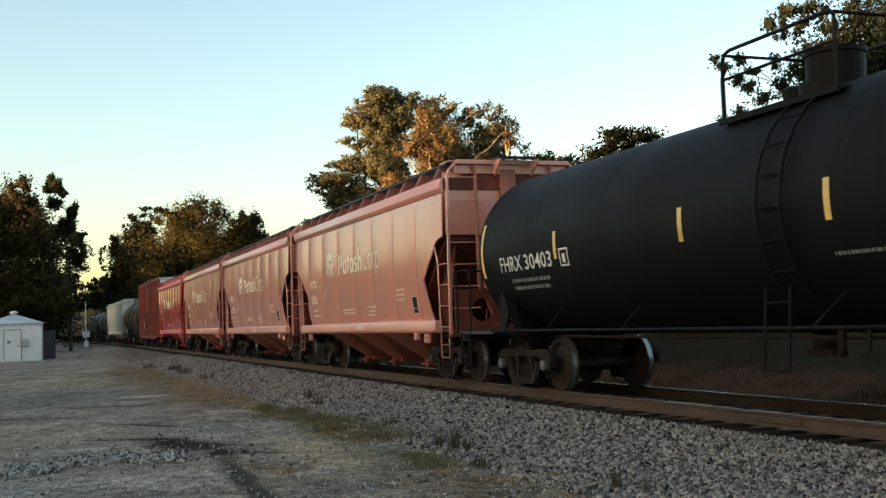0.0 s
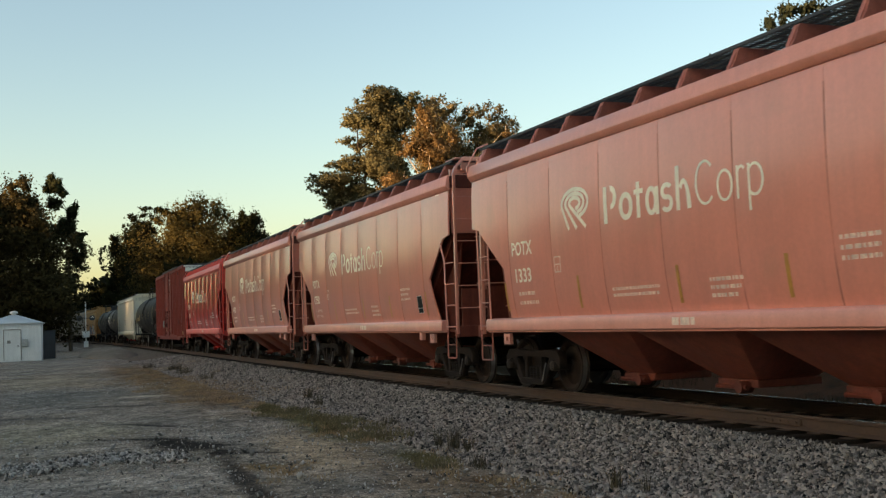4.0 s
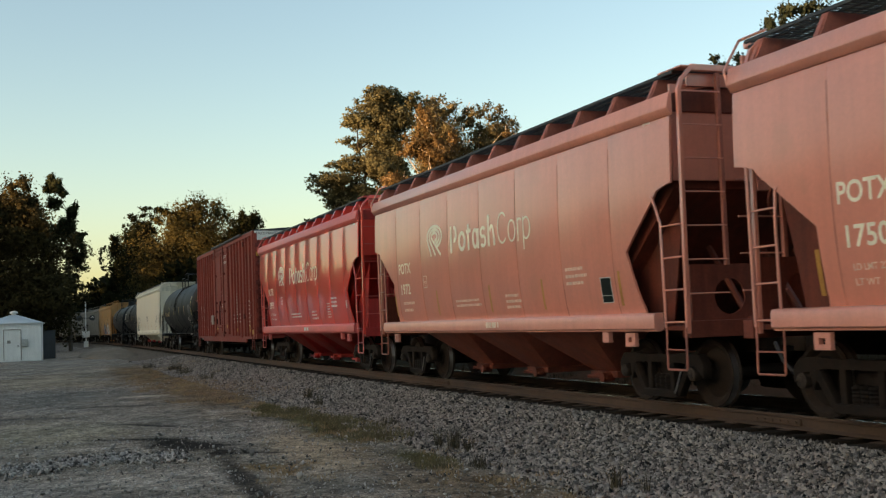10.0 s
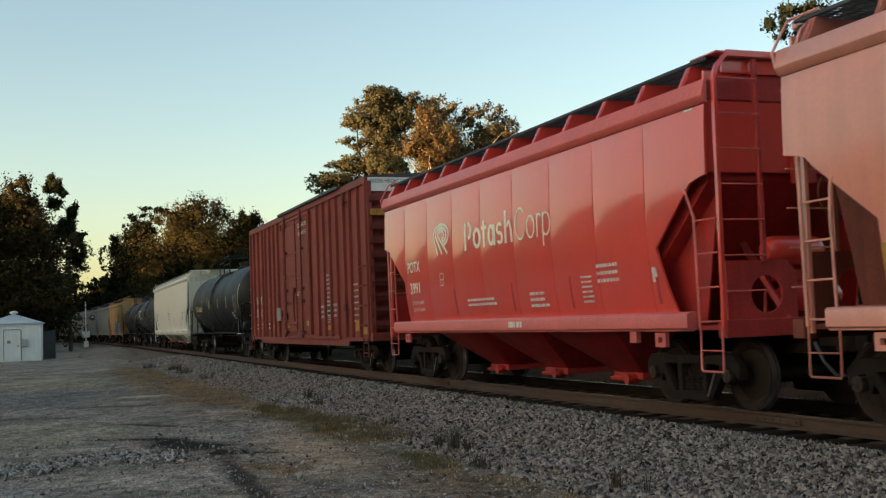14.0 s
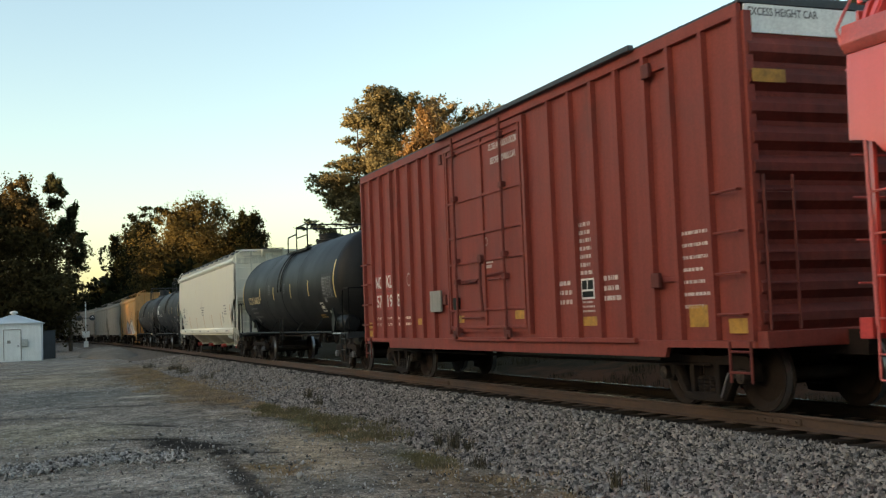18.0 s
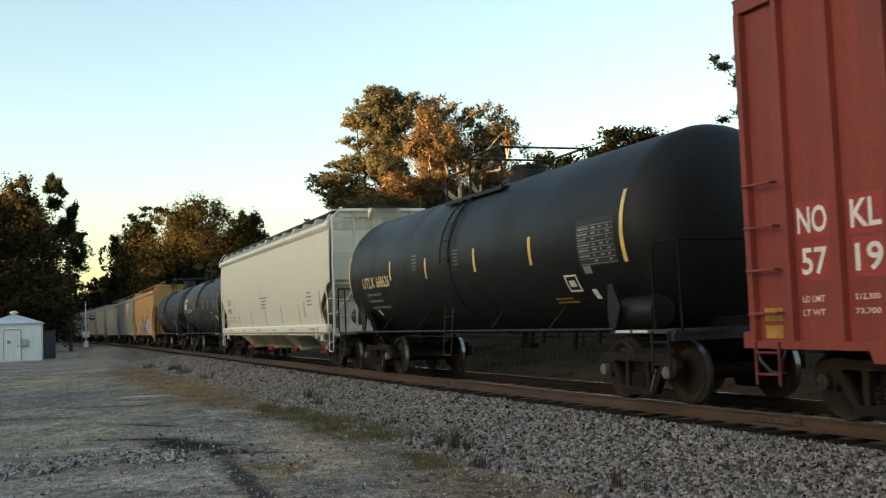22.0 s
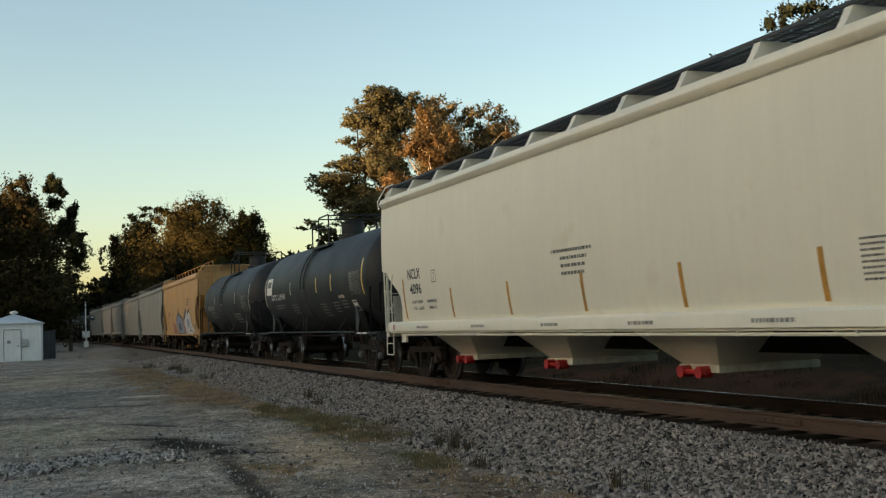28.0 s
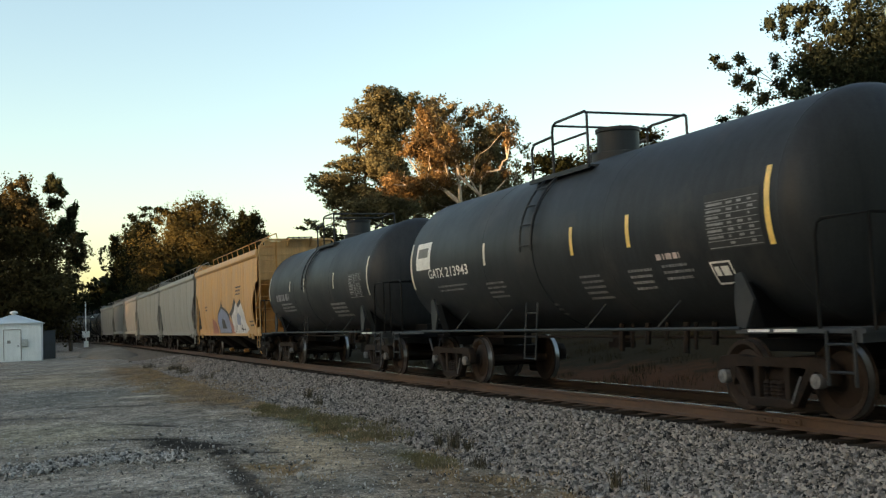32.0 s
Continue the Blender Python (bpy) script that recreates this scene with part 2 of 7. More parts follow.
def bx(bm, x0, x1, y0, y1, z0, z1):
    hexa(bm, [(x0, y0, z0), (x1, y0, z0), (x1, y1, z0), (x0, y1, z0), (x0, y0, z1), (x1, y0, z1), (x1, y1, z1), (x0, y1, z1)])
    return bm


def box(*a):
    return bx(bmesh.new(), *a)


def prism(bm, prof, a0, a1, axis="x"):
    """Extrude a closed profile of (y, z), or (x, z) with axis y, from a0 to a1."""
    put = (lambda p, a: (a, p[0], p[1])) if axis == "x" else ((lambda p, a: (p[0], a, p[1])) if axis == "y" else (lambda p, a: (p[0], p[1], a)))
    A = [bm.verts.new(put(p, a0)) for p in prof]
    B = [bm.verts.new(put(p, a1)) for p in prof]
    n = len(prof)
    bm.faces.new(A)
    bm.faces.new(B[::-1])
    for i in range(n):
        bm.faces.new((A[i], B[i], B[(i + 1) % n], A[(i + 1) % n]))
    return bm


def tube(bm, pts, r, n=6, r1=None):
    """A round bar along the points."""
    pts = [Vector(p) for p in pts]
    rings = []
    up = None
    for i, p in enumerate(pts):
        d = (pts[min(i + 1, len(pts) - 1)] - pts[max(i - 1, 0)]).normalized()
        if up is None:
            up = d.orthogonal().normalized()
        up = (up - d * up.dot(d)).normalized()
        side = d.cross(up)
        rr = r if r1 is None else r + (r1 - r) * i / (len(pts) - 1)
        rings.append([bm.verts.new(p + (up * math.cos(k * math.tau / n) + side * math.sin(k * math.tau / n)) * rr) for k in range(n)])
    for a, b in zip(rings, rings[1:]):
        for k in range(n):
            bm.faces.new((a[k], a[(k + 1) % n], b[(k + 1) % n], b[k]))
    bm.faces.new(rings[0][::-1])
    bm.faces.new(rings[-1])
    return bm


def lathe(bm, prof, centre=(0, 0, 0), axis="x", n=24):
    """Turn (radius, along) pairs round an axis."""
    rings = []
    c = Vector(centre)
    for r, a in prof:
        ring = []
        for k in range(n):
            u, w = r * math.cos(k * math.tau / n), r * math.sin(k * math.tau / n)
            ring.append(bm.verts.new(c + Vector({"x": (a, u, w), "y": (u, a, w), "z": (u, w, a)}[axis])))
        rings.append(ring)
    for a, b in zip(rings, rings[1:]):
        for k in range(n):
            bm.faces.new((a[k], a[(k + 1) % n], b[(k + 1) % n], b[k]))
    if prof[0][0] > 1e-4:
        bm.faces.new(rings[0][::-1])
    if prof[-1][0] > 1e-4:
        bm.faces.new(rings[-1])
    bmesh.ops.remove_doubles(bm, verts=[v for ring in rings for v in ring], dist=1e-5)
    return bm


def raw(name, verts, faces, material, smooth=False):
    me = bpy.data.meshes.new(name)
    me.from_pydata(np.asarray(verts).reshape(-1, 3).tolist(), [], np.asarray(faces).tolist())
    if smooth:
        me.shade_smooth()
    me.materials.append(material)
    return me


# ---- ground ----
LOT, TOE = -0.45, 4.2


def aside(x, y):
    """Metres from the line's middle, towards the camera's side."""
    return TRACK_Y + np.interp(-x, _s, _y) - y


def lie(x, y):
    """The height of the ground."""
    w = aside(x, y)
    far = np.interp(w, [-60, -22, -12, -8, -5, -3.2], [2.2, 1.6, 0.75, -0.1, -0.62, -0.62])
    near = np.interp(w, [3.2, TOE, 7, 14, 30], [-0.50, LOT, LOT, LOT, LOT])
    z = np.where(w < 0, far, near)
    return z + 0.05 * np.sin(x * 0.21 + 1) * np.sin(y * 0.33) * np.clip((np.abs(w) - 3) / 4, 0, 1)


# patches of the lot: middle x and y, half lengths, turn, colour, amount
GREYBLUE, BROWN, PALE, OLIVE, SANDY, WET = (0.155, 0.145, 0.122), (0.165, 0.108, 0.062), (0.48, 0.40, 0.30), (0.115, 0.102, 0.045), (0.36, 0.27, 0.18), (0.022, 0.018, 0.015)
PATCHES = [
    (-44, 1.5, 6, 2.6, 0, (0.30, 0.235, 0.155), 0.6), (-32, 1.0, 4.5, 2.6, 0, GREYBLUE, 0.75), (-46, 5.2, 11, 1.4, 0, BROWN, 0.9),
    (-30, 4.7, 6, 1.1, -3, BROWN, 0.9), (-30.5, 3.3, 0.35, 0.8, -20, PALE, 0.8, 0.5), (-21, 0.3, 2.4, 1.8, 0, (0.31, 0.265, 0.175), 0.55),
    (-15.5, 4.05, 2.9, 0.62, -4, SANDY, 0.9, 0.8), (-19.4, 5.15, 3.6, 0.55, -5, OLIVE, 0.95, 0.9), (-13.7, 4.9, 1.1, 0.3, -6, OLIVE, 0.8, 0.8), (-12.2, 3.5, 0.9, 0.5, 0, GREYBLUE, 0.6, 1.2), (-13.4, 0.8, 1.5, 2.2, 0, (0.34, 0.30, 0.255), 0.45),
    (-11, 4.6, 2.6, 0.6, 0, BROWN, 0.6), (-14.2, 3.0, 0.55, 0.3, 30, (0.26, 0.155, 0.06), 0.75, 0.5)]
RUTS = [
    (-21.3, 2.35, 1.1, 0.16, 37, WET, 0.8, 1.3), (-18.9, 1.7, 0.9, 0.14, 60, WET, 0.7, 1.2), (-17.6, 2.5, 1.2, 0.5, 14, WET, 0.94, 1.4), (-15.8, 3.2, 0.75, 0.13, 59, WET, 0.8, 1.0),
    (-13.6, 2.6, 2.6, 0.2, -4, WET, 0.85, 1.3), (-27, 2.2, 0.3, 1.3, -35, WET, 0.5, 0.9), (-25, 0.2, 0.3, 1.4, -30, (0.05, 0.046, 0.042), 0.6, 0.9)]


def ground_material():
    m = shade("dusty gravel lot", (0.25, 0.217, 0.178), 0.95, spec=0.03, var=0.22, scale=0.35, fine=0.35, fscale=26, bump=0.5, two=(0.27, 0.22, 0.168), distance=0.04)
    nt = m.node_tree
    N, L = nt.nodes, nt.links
    b = N["Principled BSDF"]
    base = b.inputs["Base Color"].links[0].from_socket
    co = N.new("ShaderNodeTexCoord").outputs["Object"]
    warp = N.new("ShaderNodeTexNoise")
    warp.inputs["Scale"].default_value, warp.inputs["Detail"].default_value = 0.45, 5
    L.new(co, warp.inputs["Vector"])
    sep = N.new("ShaderNodeSeparateXYZ")
    L.new(co, sep.inputs[0])

    def calc(op, a, c):
        n = N.new("ShaderNodeMath")
        n.operation = op
        for i, x in enumerate((a, c)):
            if isinstance(x, (int, float)):
                n.inputs[i].default_value = x
            else:
                L.new(x, n.inputs[i])
        return n.outputs[0]

    def span(v, lo, hi, soft):
        n = N.new("ShaderNodeMapRange")
        n.interpolation_type = "SMOOTHSTEP"
        L.new(calc("ABSOLUTE", calc("SUBTRACT", v, (lo + hi) / 2), 0.0), n.inputs[0])
        for k, x in zip((1, 2, 3, 4), ((hi - lo) / 2 - soft, (hi - lo) / 2 + soft, 1, 0)):
            n.inputs[k].default_value = x
        return n.outputs[0]

    def over(col, fac, tint):
        n = N.new("ShaderNodeMix")
        n.data_type = "RGBA"
        L.new(fac, n.inputs[0])
        L.new(col, n.inputs[6])
        n.inputs[7].default_value = (*tint, 1)
        return n.outputs[2]

    # loose grit: pale and dark specks at two sizes
    for size, lo, hi in ((38.0, 0.66, 1.27), (95.0, 0.78, 1.18)):
        vo = N.new("ShaderNodeTexVoronoi")
        vo.inputs["Scale"].default_value = size
        L.new(co, vo.inputs["Vector"])
        sp = N.new("ShaderNodeSeparateColor")
        L.new(vo.outputs["Color"], sp.inputs[0])
        mr = N.new("ShaderNodeMapRange")
        mr.inputs[3].default_value, mr.inputs[4].default_value = lo, hi
        L.new(sp.outputs[0], mr.inputs[0])
        cc = N.new("ShaderNodeCombineColor")
        for i in range(3):
            L.new(mr.outputs[0], cc.inputs[i])
        mx = N.new("ShaderNodeMix")
        mx.data_type, mx.blend_type = "RGBA", "MULTIPLY"
        mx.inputs[0].default_value = 1.0
        L.new(base, mx.inputs[6])
        L.new(cc.outputs[0], mx.inputs[7])
        base = mx.outputs[2]
    rag = N.new("ShaderNodeTexNoise")
    rag.inputs["Scale"].default_value, rag.inputs["Detail"].default_value, rag.inputs["Roughness"].default_value = 1.1, 7, 0.68
    L.new(co, rag.inputs["Vector"])

    def patch(c, x, y, a, b_, turn, tint, amount, wild=1.5):
        """A ragged patch with its middle at x, y, half as long as a and b_."""
        mp = N.new("ShaderNodeMapping")
        mp.vector_type = "TEXTURE"
        mp.inputs["Location"].default_value, mp.inputs["Rotation"].default_value, mp.inputs["Scale"].default_value = (x, y, 0), (0, 0, radians(turn)), (a, b_, 1000)
        L.new(co, mp.inputs["Vector"])
        ln = N.new("ShaderNodeVectorMath")
        ln.operation = "LENGTH"
        L.new(mp.outputs[0], ln.inputs[0])
        d = calc("ADD", ln.outputs["Value"], calc("MULTIPLY", calc("SUBTRACT", rag.outputs["Fac"], 0.5), wild * 2))
        mr = N.new("ShaderNodeMapRange")
        mr.interpolation_type = "SMOOTHSTEP"
        for k, v in zip((1, 2, 3, 4), (0.35, 1.5, amount, 0)):
            mr.inputs[k].default_value = v
        L.new(d, mr.inputs[0])
        return over(c, mr.outputs[0], tint)

    def grit(base, strength):
        """Speckle the colour again, so that patches keep the grain."""
        for size in (30.0, 80.0):
            vo = N.new("ShaderNodeTexVoronoi")
            vo.inputs["Scale"].default_value = size
            L.new(co, vo.inputs["Vector"])
            sp = N.new("ShaderNodeSeparateColor")
            L.new(vo.outputs["Color"], sp.inputs[0])
            mr = N.new("ShaderNodeMapRange")
            mr.inputs[3].default_value, mr.inputs[4].default_value = 1 - strength, 1 + strength
            L.new(sp.outputs[0], mr.inputs[0])
            mx = N.new("ShaderNodeVectorMath")
            mx.operation = "SCALE"
            L.new(base, mx.inputs[0])
            L.new(mr.outputs[0], mx.inputs["Scale"])
            base = mx.outputs[0]
        return base

    c = base
    for spot in PATCHES + RUTS:
        c = patch(c, *spot)
    # streaks and blotches of dust over all of it
    for sc, amt in ((0.9, 0.38), (4.5, 0.44)):
        n = N.new("ShaderNodeTexNoise")
        n.inputs["Scale"].default_value, n.inputs["Detail"].default_value, n.inputs["Roughness"].default_value = sc, 6, 0.7
        L.new(co, n.inputs["Vector"])
        mr = N.new("ShaderNodeMapRange")
        for k, v in zip((1, 2, 3, 4), (0.35, 0.65, 1 - amt, 1 + amt)):
            mr.inputs[k].default_value = v
        L.new(n.outputs["Fac"], mr.inputs[0])
        mx = N.new("ShaderNodeVectorMath")
        mx.operation = "SCALE"
        L.new(c, mx.inputs[0])
        L.new(mr.outputs[0], mx.inputs["Scale"])
        c = mx.outputs[0]
    c = grit(c, 0.36)
    # a paved road behind; beyond the line weeds, coloured dark for shade, and red earth
    c = over(c, calc("MULTIPLY", span(sep.outputs[0], -190, -90, 8), 0.6), (0.21, 0.175, 0.14))
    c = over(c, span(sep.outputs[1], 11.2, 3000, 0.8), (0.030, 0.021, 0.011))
    c = patch(c, -24, 15.5, 9, 1.8, 0, (0.11, 0.042, 0.020), 0.8)
    L.new(c, b.inputs["Base Color"])
    return m


def stretch(near0, near1, step, far0, far1):
    a = list(np.arange(near0, near1, step))
    k, v = step, near0
    while v > far0:
        k *= 1.25
        v -= k
        a.insert(0, v)
    k, v = step, a[-1]
    while v < far1:
        k *= 1.25
        v += k
        a.append(v)
    return np.array(a)


def sheet():
    gx, gy = stretch(-45, 4, 0.4, -2500, 2500), stretch(-4, 24, 0.4, -2500, 2500)
    X, Y = np.meshgrid(gx, gy, indexing="ij")
    Z = lie(X, Y)
    rng = np.random.default_rng(3)
    Z += rng.normal(0, 0.008, Z.shape) * (np.abs(aside(X, Y)) > 3)
    n, k = X.shape
    i = np.arange(n * k).reshape(n, k)
    F = np.stack([i[:-1, :-1], i[1:, :-1], i[1:, 1:], i[:-1, 1:]], -1).reshape(-1, 4)
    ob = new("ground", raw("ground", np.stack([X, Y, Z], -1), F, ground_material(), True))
    return tagged(ob, "gravel and bare earth lot with dark ruts beside the railway", "ground", kind="structure")


sheet()

# ---- track ----
track = tagged(empty("railway_track"), "rusty steel rails on dark wooden sleepers in grey ballast", "track", kind="structure")


def swept(name, prof, s0, s1, step, material, label=""):
    """A profile of (w, z) carried along the line."""
    S = np.arange(s0, s1 + step / 2, step)
    V, k = [], len(prof)
    for s in S:
        for w, z in prof:
            x, y, _ = line(s, w)
            V.append((x, y, z))
    F = [(i * k + j, i * k + (j + 1) % k, (i + 1) * k + (j + 1) % k, (i + 1) * k + j) for i in range(len(S) - 1) for j in range(k)]
    me = raw(name, V, F, material)
    ob = place(name, me, track, None, label)
    me.shade_smooth()
    me.set_sharp_from_angle(angle=radians(30))
    return ob


for w0 in (0.7525, -0.7525):
    swept("rail", [(w0 + a, z) for a, z in ((-0.075, -0.178), (0.075, -0.178), (0.07, -0.165), (0.012, -0.14), (0.010, -0.05), (0.036, -0.040),
          (0.036, -0.010), (0.030, -0.004), (-0.030, -0.004), (-0.036, -0.010), (-0.036, -0.040), (-0.010, -0.05), (-0.012, -0.14), (-0.07, -0.165))],
          -40, 330, 2.0, RAIL if w0 > 0 else RAIL_DARK, "rust-brown rail side" if w0 > 0 else "rail side darkened for train shade")
    swept("rail_head", [(w0 + a, z) for a, z in ((-0.026, -0.003), (-0.026, 0.0), (0.026, 0.0), (0.026, -0.003))], -40, 330, 2.0, RAILTOP, "polished running surface")
# joint bars with bolts on the near rail
for s0 in (11.35, 23.2):
    x, y, h = line(s0, 0.7525 + 0.024)
    bm = box(-0.45, 0.45, -0.014, 0.014, -0.135, -0.055)
    for k in range(6):
        lathe(bm, [(0.018, -0.03), (0.018, 0.0)], (-0.375 + 0.15 * k, 0, -0.095), "y", 6)
    place("joint_bar", mesh_of(bm, "joint_bar", RAIL, 0.006), track, pose(x, y, 0, 0, 0, -math.degrees(h)), "bolted joint bar")

ballast_prof = [(-3.6, -0.75), (-3.3, -0.60), (-1.7, -0.25), (-1.3, -0.29), (-0.5, -0.28), (0.5, -0.28), (1.15, -0.29), (1.30, -0.235), (1.45, -0.205), (1.85, -0.215), (2.2, -0.265), (3.2, -0.40), (4.4, -0.462), (4.8, -0.75)]
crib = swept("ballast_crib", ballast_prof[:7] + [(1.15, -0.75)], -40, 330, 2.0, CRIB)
crib.parent = None
tagged(crib, "stone between and behind the rails, darkened for train shade", "ballast", kind="structure")
far_bed = swept("ballast_bed", [(1.15, -0.75)] + ballast_prof[6:], 58, 330, 2.0, BALLAST_FAR)
far_bed.parent = None
tagged(far_bed, "pale crushed stone under the far track", "ballast", kind="structure")
bed = swept("ballast_bed", [(1.15, -0.75)] + ballast_prof[6:], -40, 58, 2.0, BALLAST)
bed.parent = None
tagged(bed, "crushed stone bed under the track, dark for gap shade", "ballast", kind="structure")


def stones(name, label, count, s_of, w_of, z_of, size, seed, spread=0.45, material=None):
    """Many small broken stones in one mesh."""
    rng = np.random.default_rng(seed)
    S, W = s_of(rng, count), w_of(rng, count)
    h = np.interp(S, _s, _h)
    C = np.stack([-np.interp(S, _s, _x) - W * np.sin(h), TRACK_Y + np.interp(S, _s, _y) - W * np.cos(h), z_of(S, W)], -1)
    C[:, 2] += rng.uniform(-0.008, 0.012, count)
    chip = np.array([(1, 0, 0), (0, 1, 0), (-1, 0, 0), (0, -1, 0), (0, 0, 1), (0, 0, -1)], float)
    V = chip[None] * (1 + rng.uniform(-spread, spread, (count, 6, 1))) + rng.normal(0, 0.22, (count, 6, 3))
    V *= (size(rng, count, S))[:, None, None] * rng.uniform(0.38, 1.45, (count, 1, 3))
    q = rng.normal(size=(count, 4))
    q /= np.linalg.norm(q, axis=1)[:, None]
    a, b, c, d = q.T
    R = np.stack([1 - 2 * (c * c + d * d), 2 * (b * c - a * d), 2 * (b * d + a * c), 2 * (b * c + a * d), 1 - 2 * (b * b + d * d), 2 * (c * d - a * b),
                  2 * (b * d - a * c), 2 * (c * d + a * b), 1 - 2 * (b * b + c * c)], -1).reshape(-1, 3, 3)
    V = np.einsum("nij,nkj->nki", R, V) + C[:, None]
    f = np.array([(0, 1, 4), (1, 2, 4), (2, 3, 4), (3, 0, 4), (1, 0, 5), (2, 1, 5), (3, 2, 5), (0, 3, 5)])
    F = (f[None] + 6 * np.arange(count)[:, None, None]).reshape(-1, 3)
    me = bpy.data.meshes.new(name)
    me.vertices.add(count * 6)
    me.vertices.foreach_set("co", V.reshape(-1))
    me.loops.add(F.size)
    me.loops.foreach_set("vertex_index", F.reshape(-1).astype(np.int32))
    me.polygons.add(len(F))
    me.polygons.foreach_set("loop_start", np.arange(0, F.size, 3, dtype=np.int32))
    me.update(calc_edges=True)
    me.materials.append(material or STONE)
    return tagged(new(name, me), label, "gravel", kind="stuff")


def bed_z(S, W):
    return np.interp(-W, [-p[0] for p in ballast_prof[::-1]], [p[1] for p in ballast_prof[::-1]])


stones("ballast_stones", "loose crushed grey ballast stones sloping down from the sleepers", 132000,
       lambda r, n: 5.5 + 60 * r.random(n) ** 1.8, lambda r, n: 1.36 + 3.1 * r.random(n) ** 0.85, lambda S, W: bed_z(S, W) + 0.010,
       lambda r, n, S: r.uniform(0.012, 0.030, n) * (1 + S / 75), 1)
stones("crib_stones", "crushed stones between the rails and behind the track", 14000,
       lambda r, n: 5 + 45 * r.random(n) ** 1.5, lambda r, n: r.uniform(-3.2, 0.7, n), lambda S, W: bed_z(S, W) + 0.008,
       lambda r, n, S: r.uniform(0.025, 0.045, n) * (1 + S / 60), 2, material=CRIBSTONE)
stones("lot_gravel", "scattered gravel on the bare lot", 13000,
       lambda r, n: 9.5 + 30 * r.random(n) ** 1.6, lambda r, n: r.uniform(4.0, 12.5, n), lambda S, W: LOT + 0.002 + 0 * S,
       lambda r, n, S: r.uniform(0.005, 0.014, n) * r.choice([1, 1, 1, 1, 1.8], n), 4, material=GRIT)
spill = np.random.default_rng(15).uniform(7.4, 11.4, 2600)
stones("crushed_stone_spill", "spill of pale crushed stone across the lot", 2600,
       lambda r, n: 15.75 + 0.12 * (9.9 - spill) + 0.34 * r.normal(size=n) + 0.25 * np.sin(spill * 3.1), lambda r, n: spill, lambda S, W: LOT + 0.012 + 0 * S,
       lambda r, n, S: r.uniform(0.010, 0.034, n), 5, material=GRIT)
stones("scattered_stones", "larger pale stones strewn over the lot", 150,
       lambda r, n: 12.5 + 8 * r.random(n) ** 1.3, lambda r, n: r.uniform(6.2, 11.4, n), lambda S, W: LOT + 0.008 + 0 * S,
       lambda r, n, S: 0.012 + 0.038 * r.random(n) ** 2.5, 6, material=GRIT)

# sleepers, near ones singly
tie_bm = box(-0.115, 0.115, -1.30, 1.30, -0.34, -0.185)
tie_me = mesh_of(tie_bm, "sleeper", TIE, 0.012)
plate_me = mesh_of(box(-0.1, 0.1, -0.18, 0.18, -0.186, -0.174), "tie_plate", RAIL, 0.004)
rng = random.Random(5)
for i in range(300):
    x, y, h = line(2 + 0.535 * i, rng.uniform(-0.04, 0.04))
    tie = place("sleeper", tie_me, track, pose(x, y, rng.uniform(-0.028, 0.002), 0, 0, -math.degrees(h) + rng.uniform(-2, 2)))
    if i < 60:
        for w in (0.7525, -0.7525):
            place("tie_plate", plate_me, tie, pose(0, -w, 0))
far_bm = bmesh.new()
for i in range(300, 560):
    x, y, h = line(2 + 0.535 * i)
    bx(far_bm, x - 0.115, x + 0.115, y - 1.3, y + 1.3, -0.34, -0.19)
tagged(part("far_sleepers", far_bm, TIE, track), kind="stuff")


# ---- plants ----
def soft_normals(me, N):
    me.shade_smooth()
    me.normals_split_custom_set_from_vertices(N.tolist())


def blades(name, label, spots, material, seed):
    """Tufts: spots of (x, y, radius, blades, height)."""
    r = np.random.default_rng(seed)
    V = []
    for x, y, rad, n, ht in spots:
        a, d = r.uniform(0, math.tau, n), rad * np.sqrt(r.random(n))
        bx_, by = x + d * np.cos(a), y + d * np.sin(a) * 0.6
        bz = lie(bx_, by) - 0.02
        w = aside(bx_, by)
        bz = np.where(w < 4.4, np.maximum(bz, bed_z(bx_, w)), bz)
        t, l = r.uniform(0, math.tau, n), ht * r.uniform(0.4, 1.0, n)
        lean = r.uniform(0.1, 0.7, n) * l
        wd = r.uniform(0.003, 0.007, n)
        p, q = np.cos(t), np.sin(t)
        base = np.stack([bx_, by, bz], -1)
        side = np.stack([-q * wd, p * wd, 0 * p], -1)
        mid = base + np.stack([p * lean * 0.35, q * lean * 0.35, l * 0.6], -1)
        tip = base + np.stack([p * lean, q * lean, l], -1)
        V.append(np.stack([base - side, base + side, mid + side * 0.7, mid - side * 0.7, tip], 1))
    V = np.concatenate(V)
    n = len(V)
    o = (5 * np.arange(n))[:, None]
    faces = [list(f) for f in np.concatenate([o + 0, o + 1, o + 2, o + 3], 1)] + [list(f) for f in np.concatenate([o + 3, o + 2, o + 4], 1)]
    me = bpy.data.meshes.new(name)
    me.from_pydata(V.reshape(-1, 3).tolist(), [], [list(map(int, f)) for f in faces])
    me.materials.append(material)
    return tagged(new(name, me), label, "grass", kind="stuff")


rg = random.Random(11)
green = [(-16.2 - 7.0 * a + rg.gauss(0, 0.4), 5.45 - 0.45 * a + rg.gauss(0, 0.22), rg.uniform(0.2, 0.5), rg.randint(60, 240), rg.uniform(0.05, 0.17)) for a in [rg.random() for _ in range(62)]]
green += [(-13.7 + rg.gauss(0, 0.5), 4.9 + rg.gauss(0, 0.12), 0.25, 160, rg.uniform(0.05, 0.14)) for _ in range(12)]
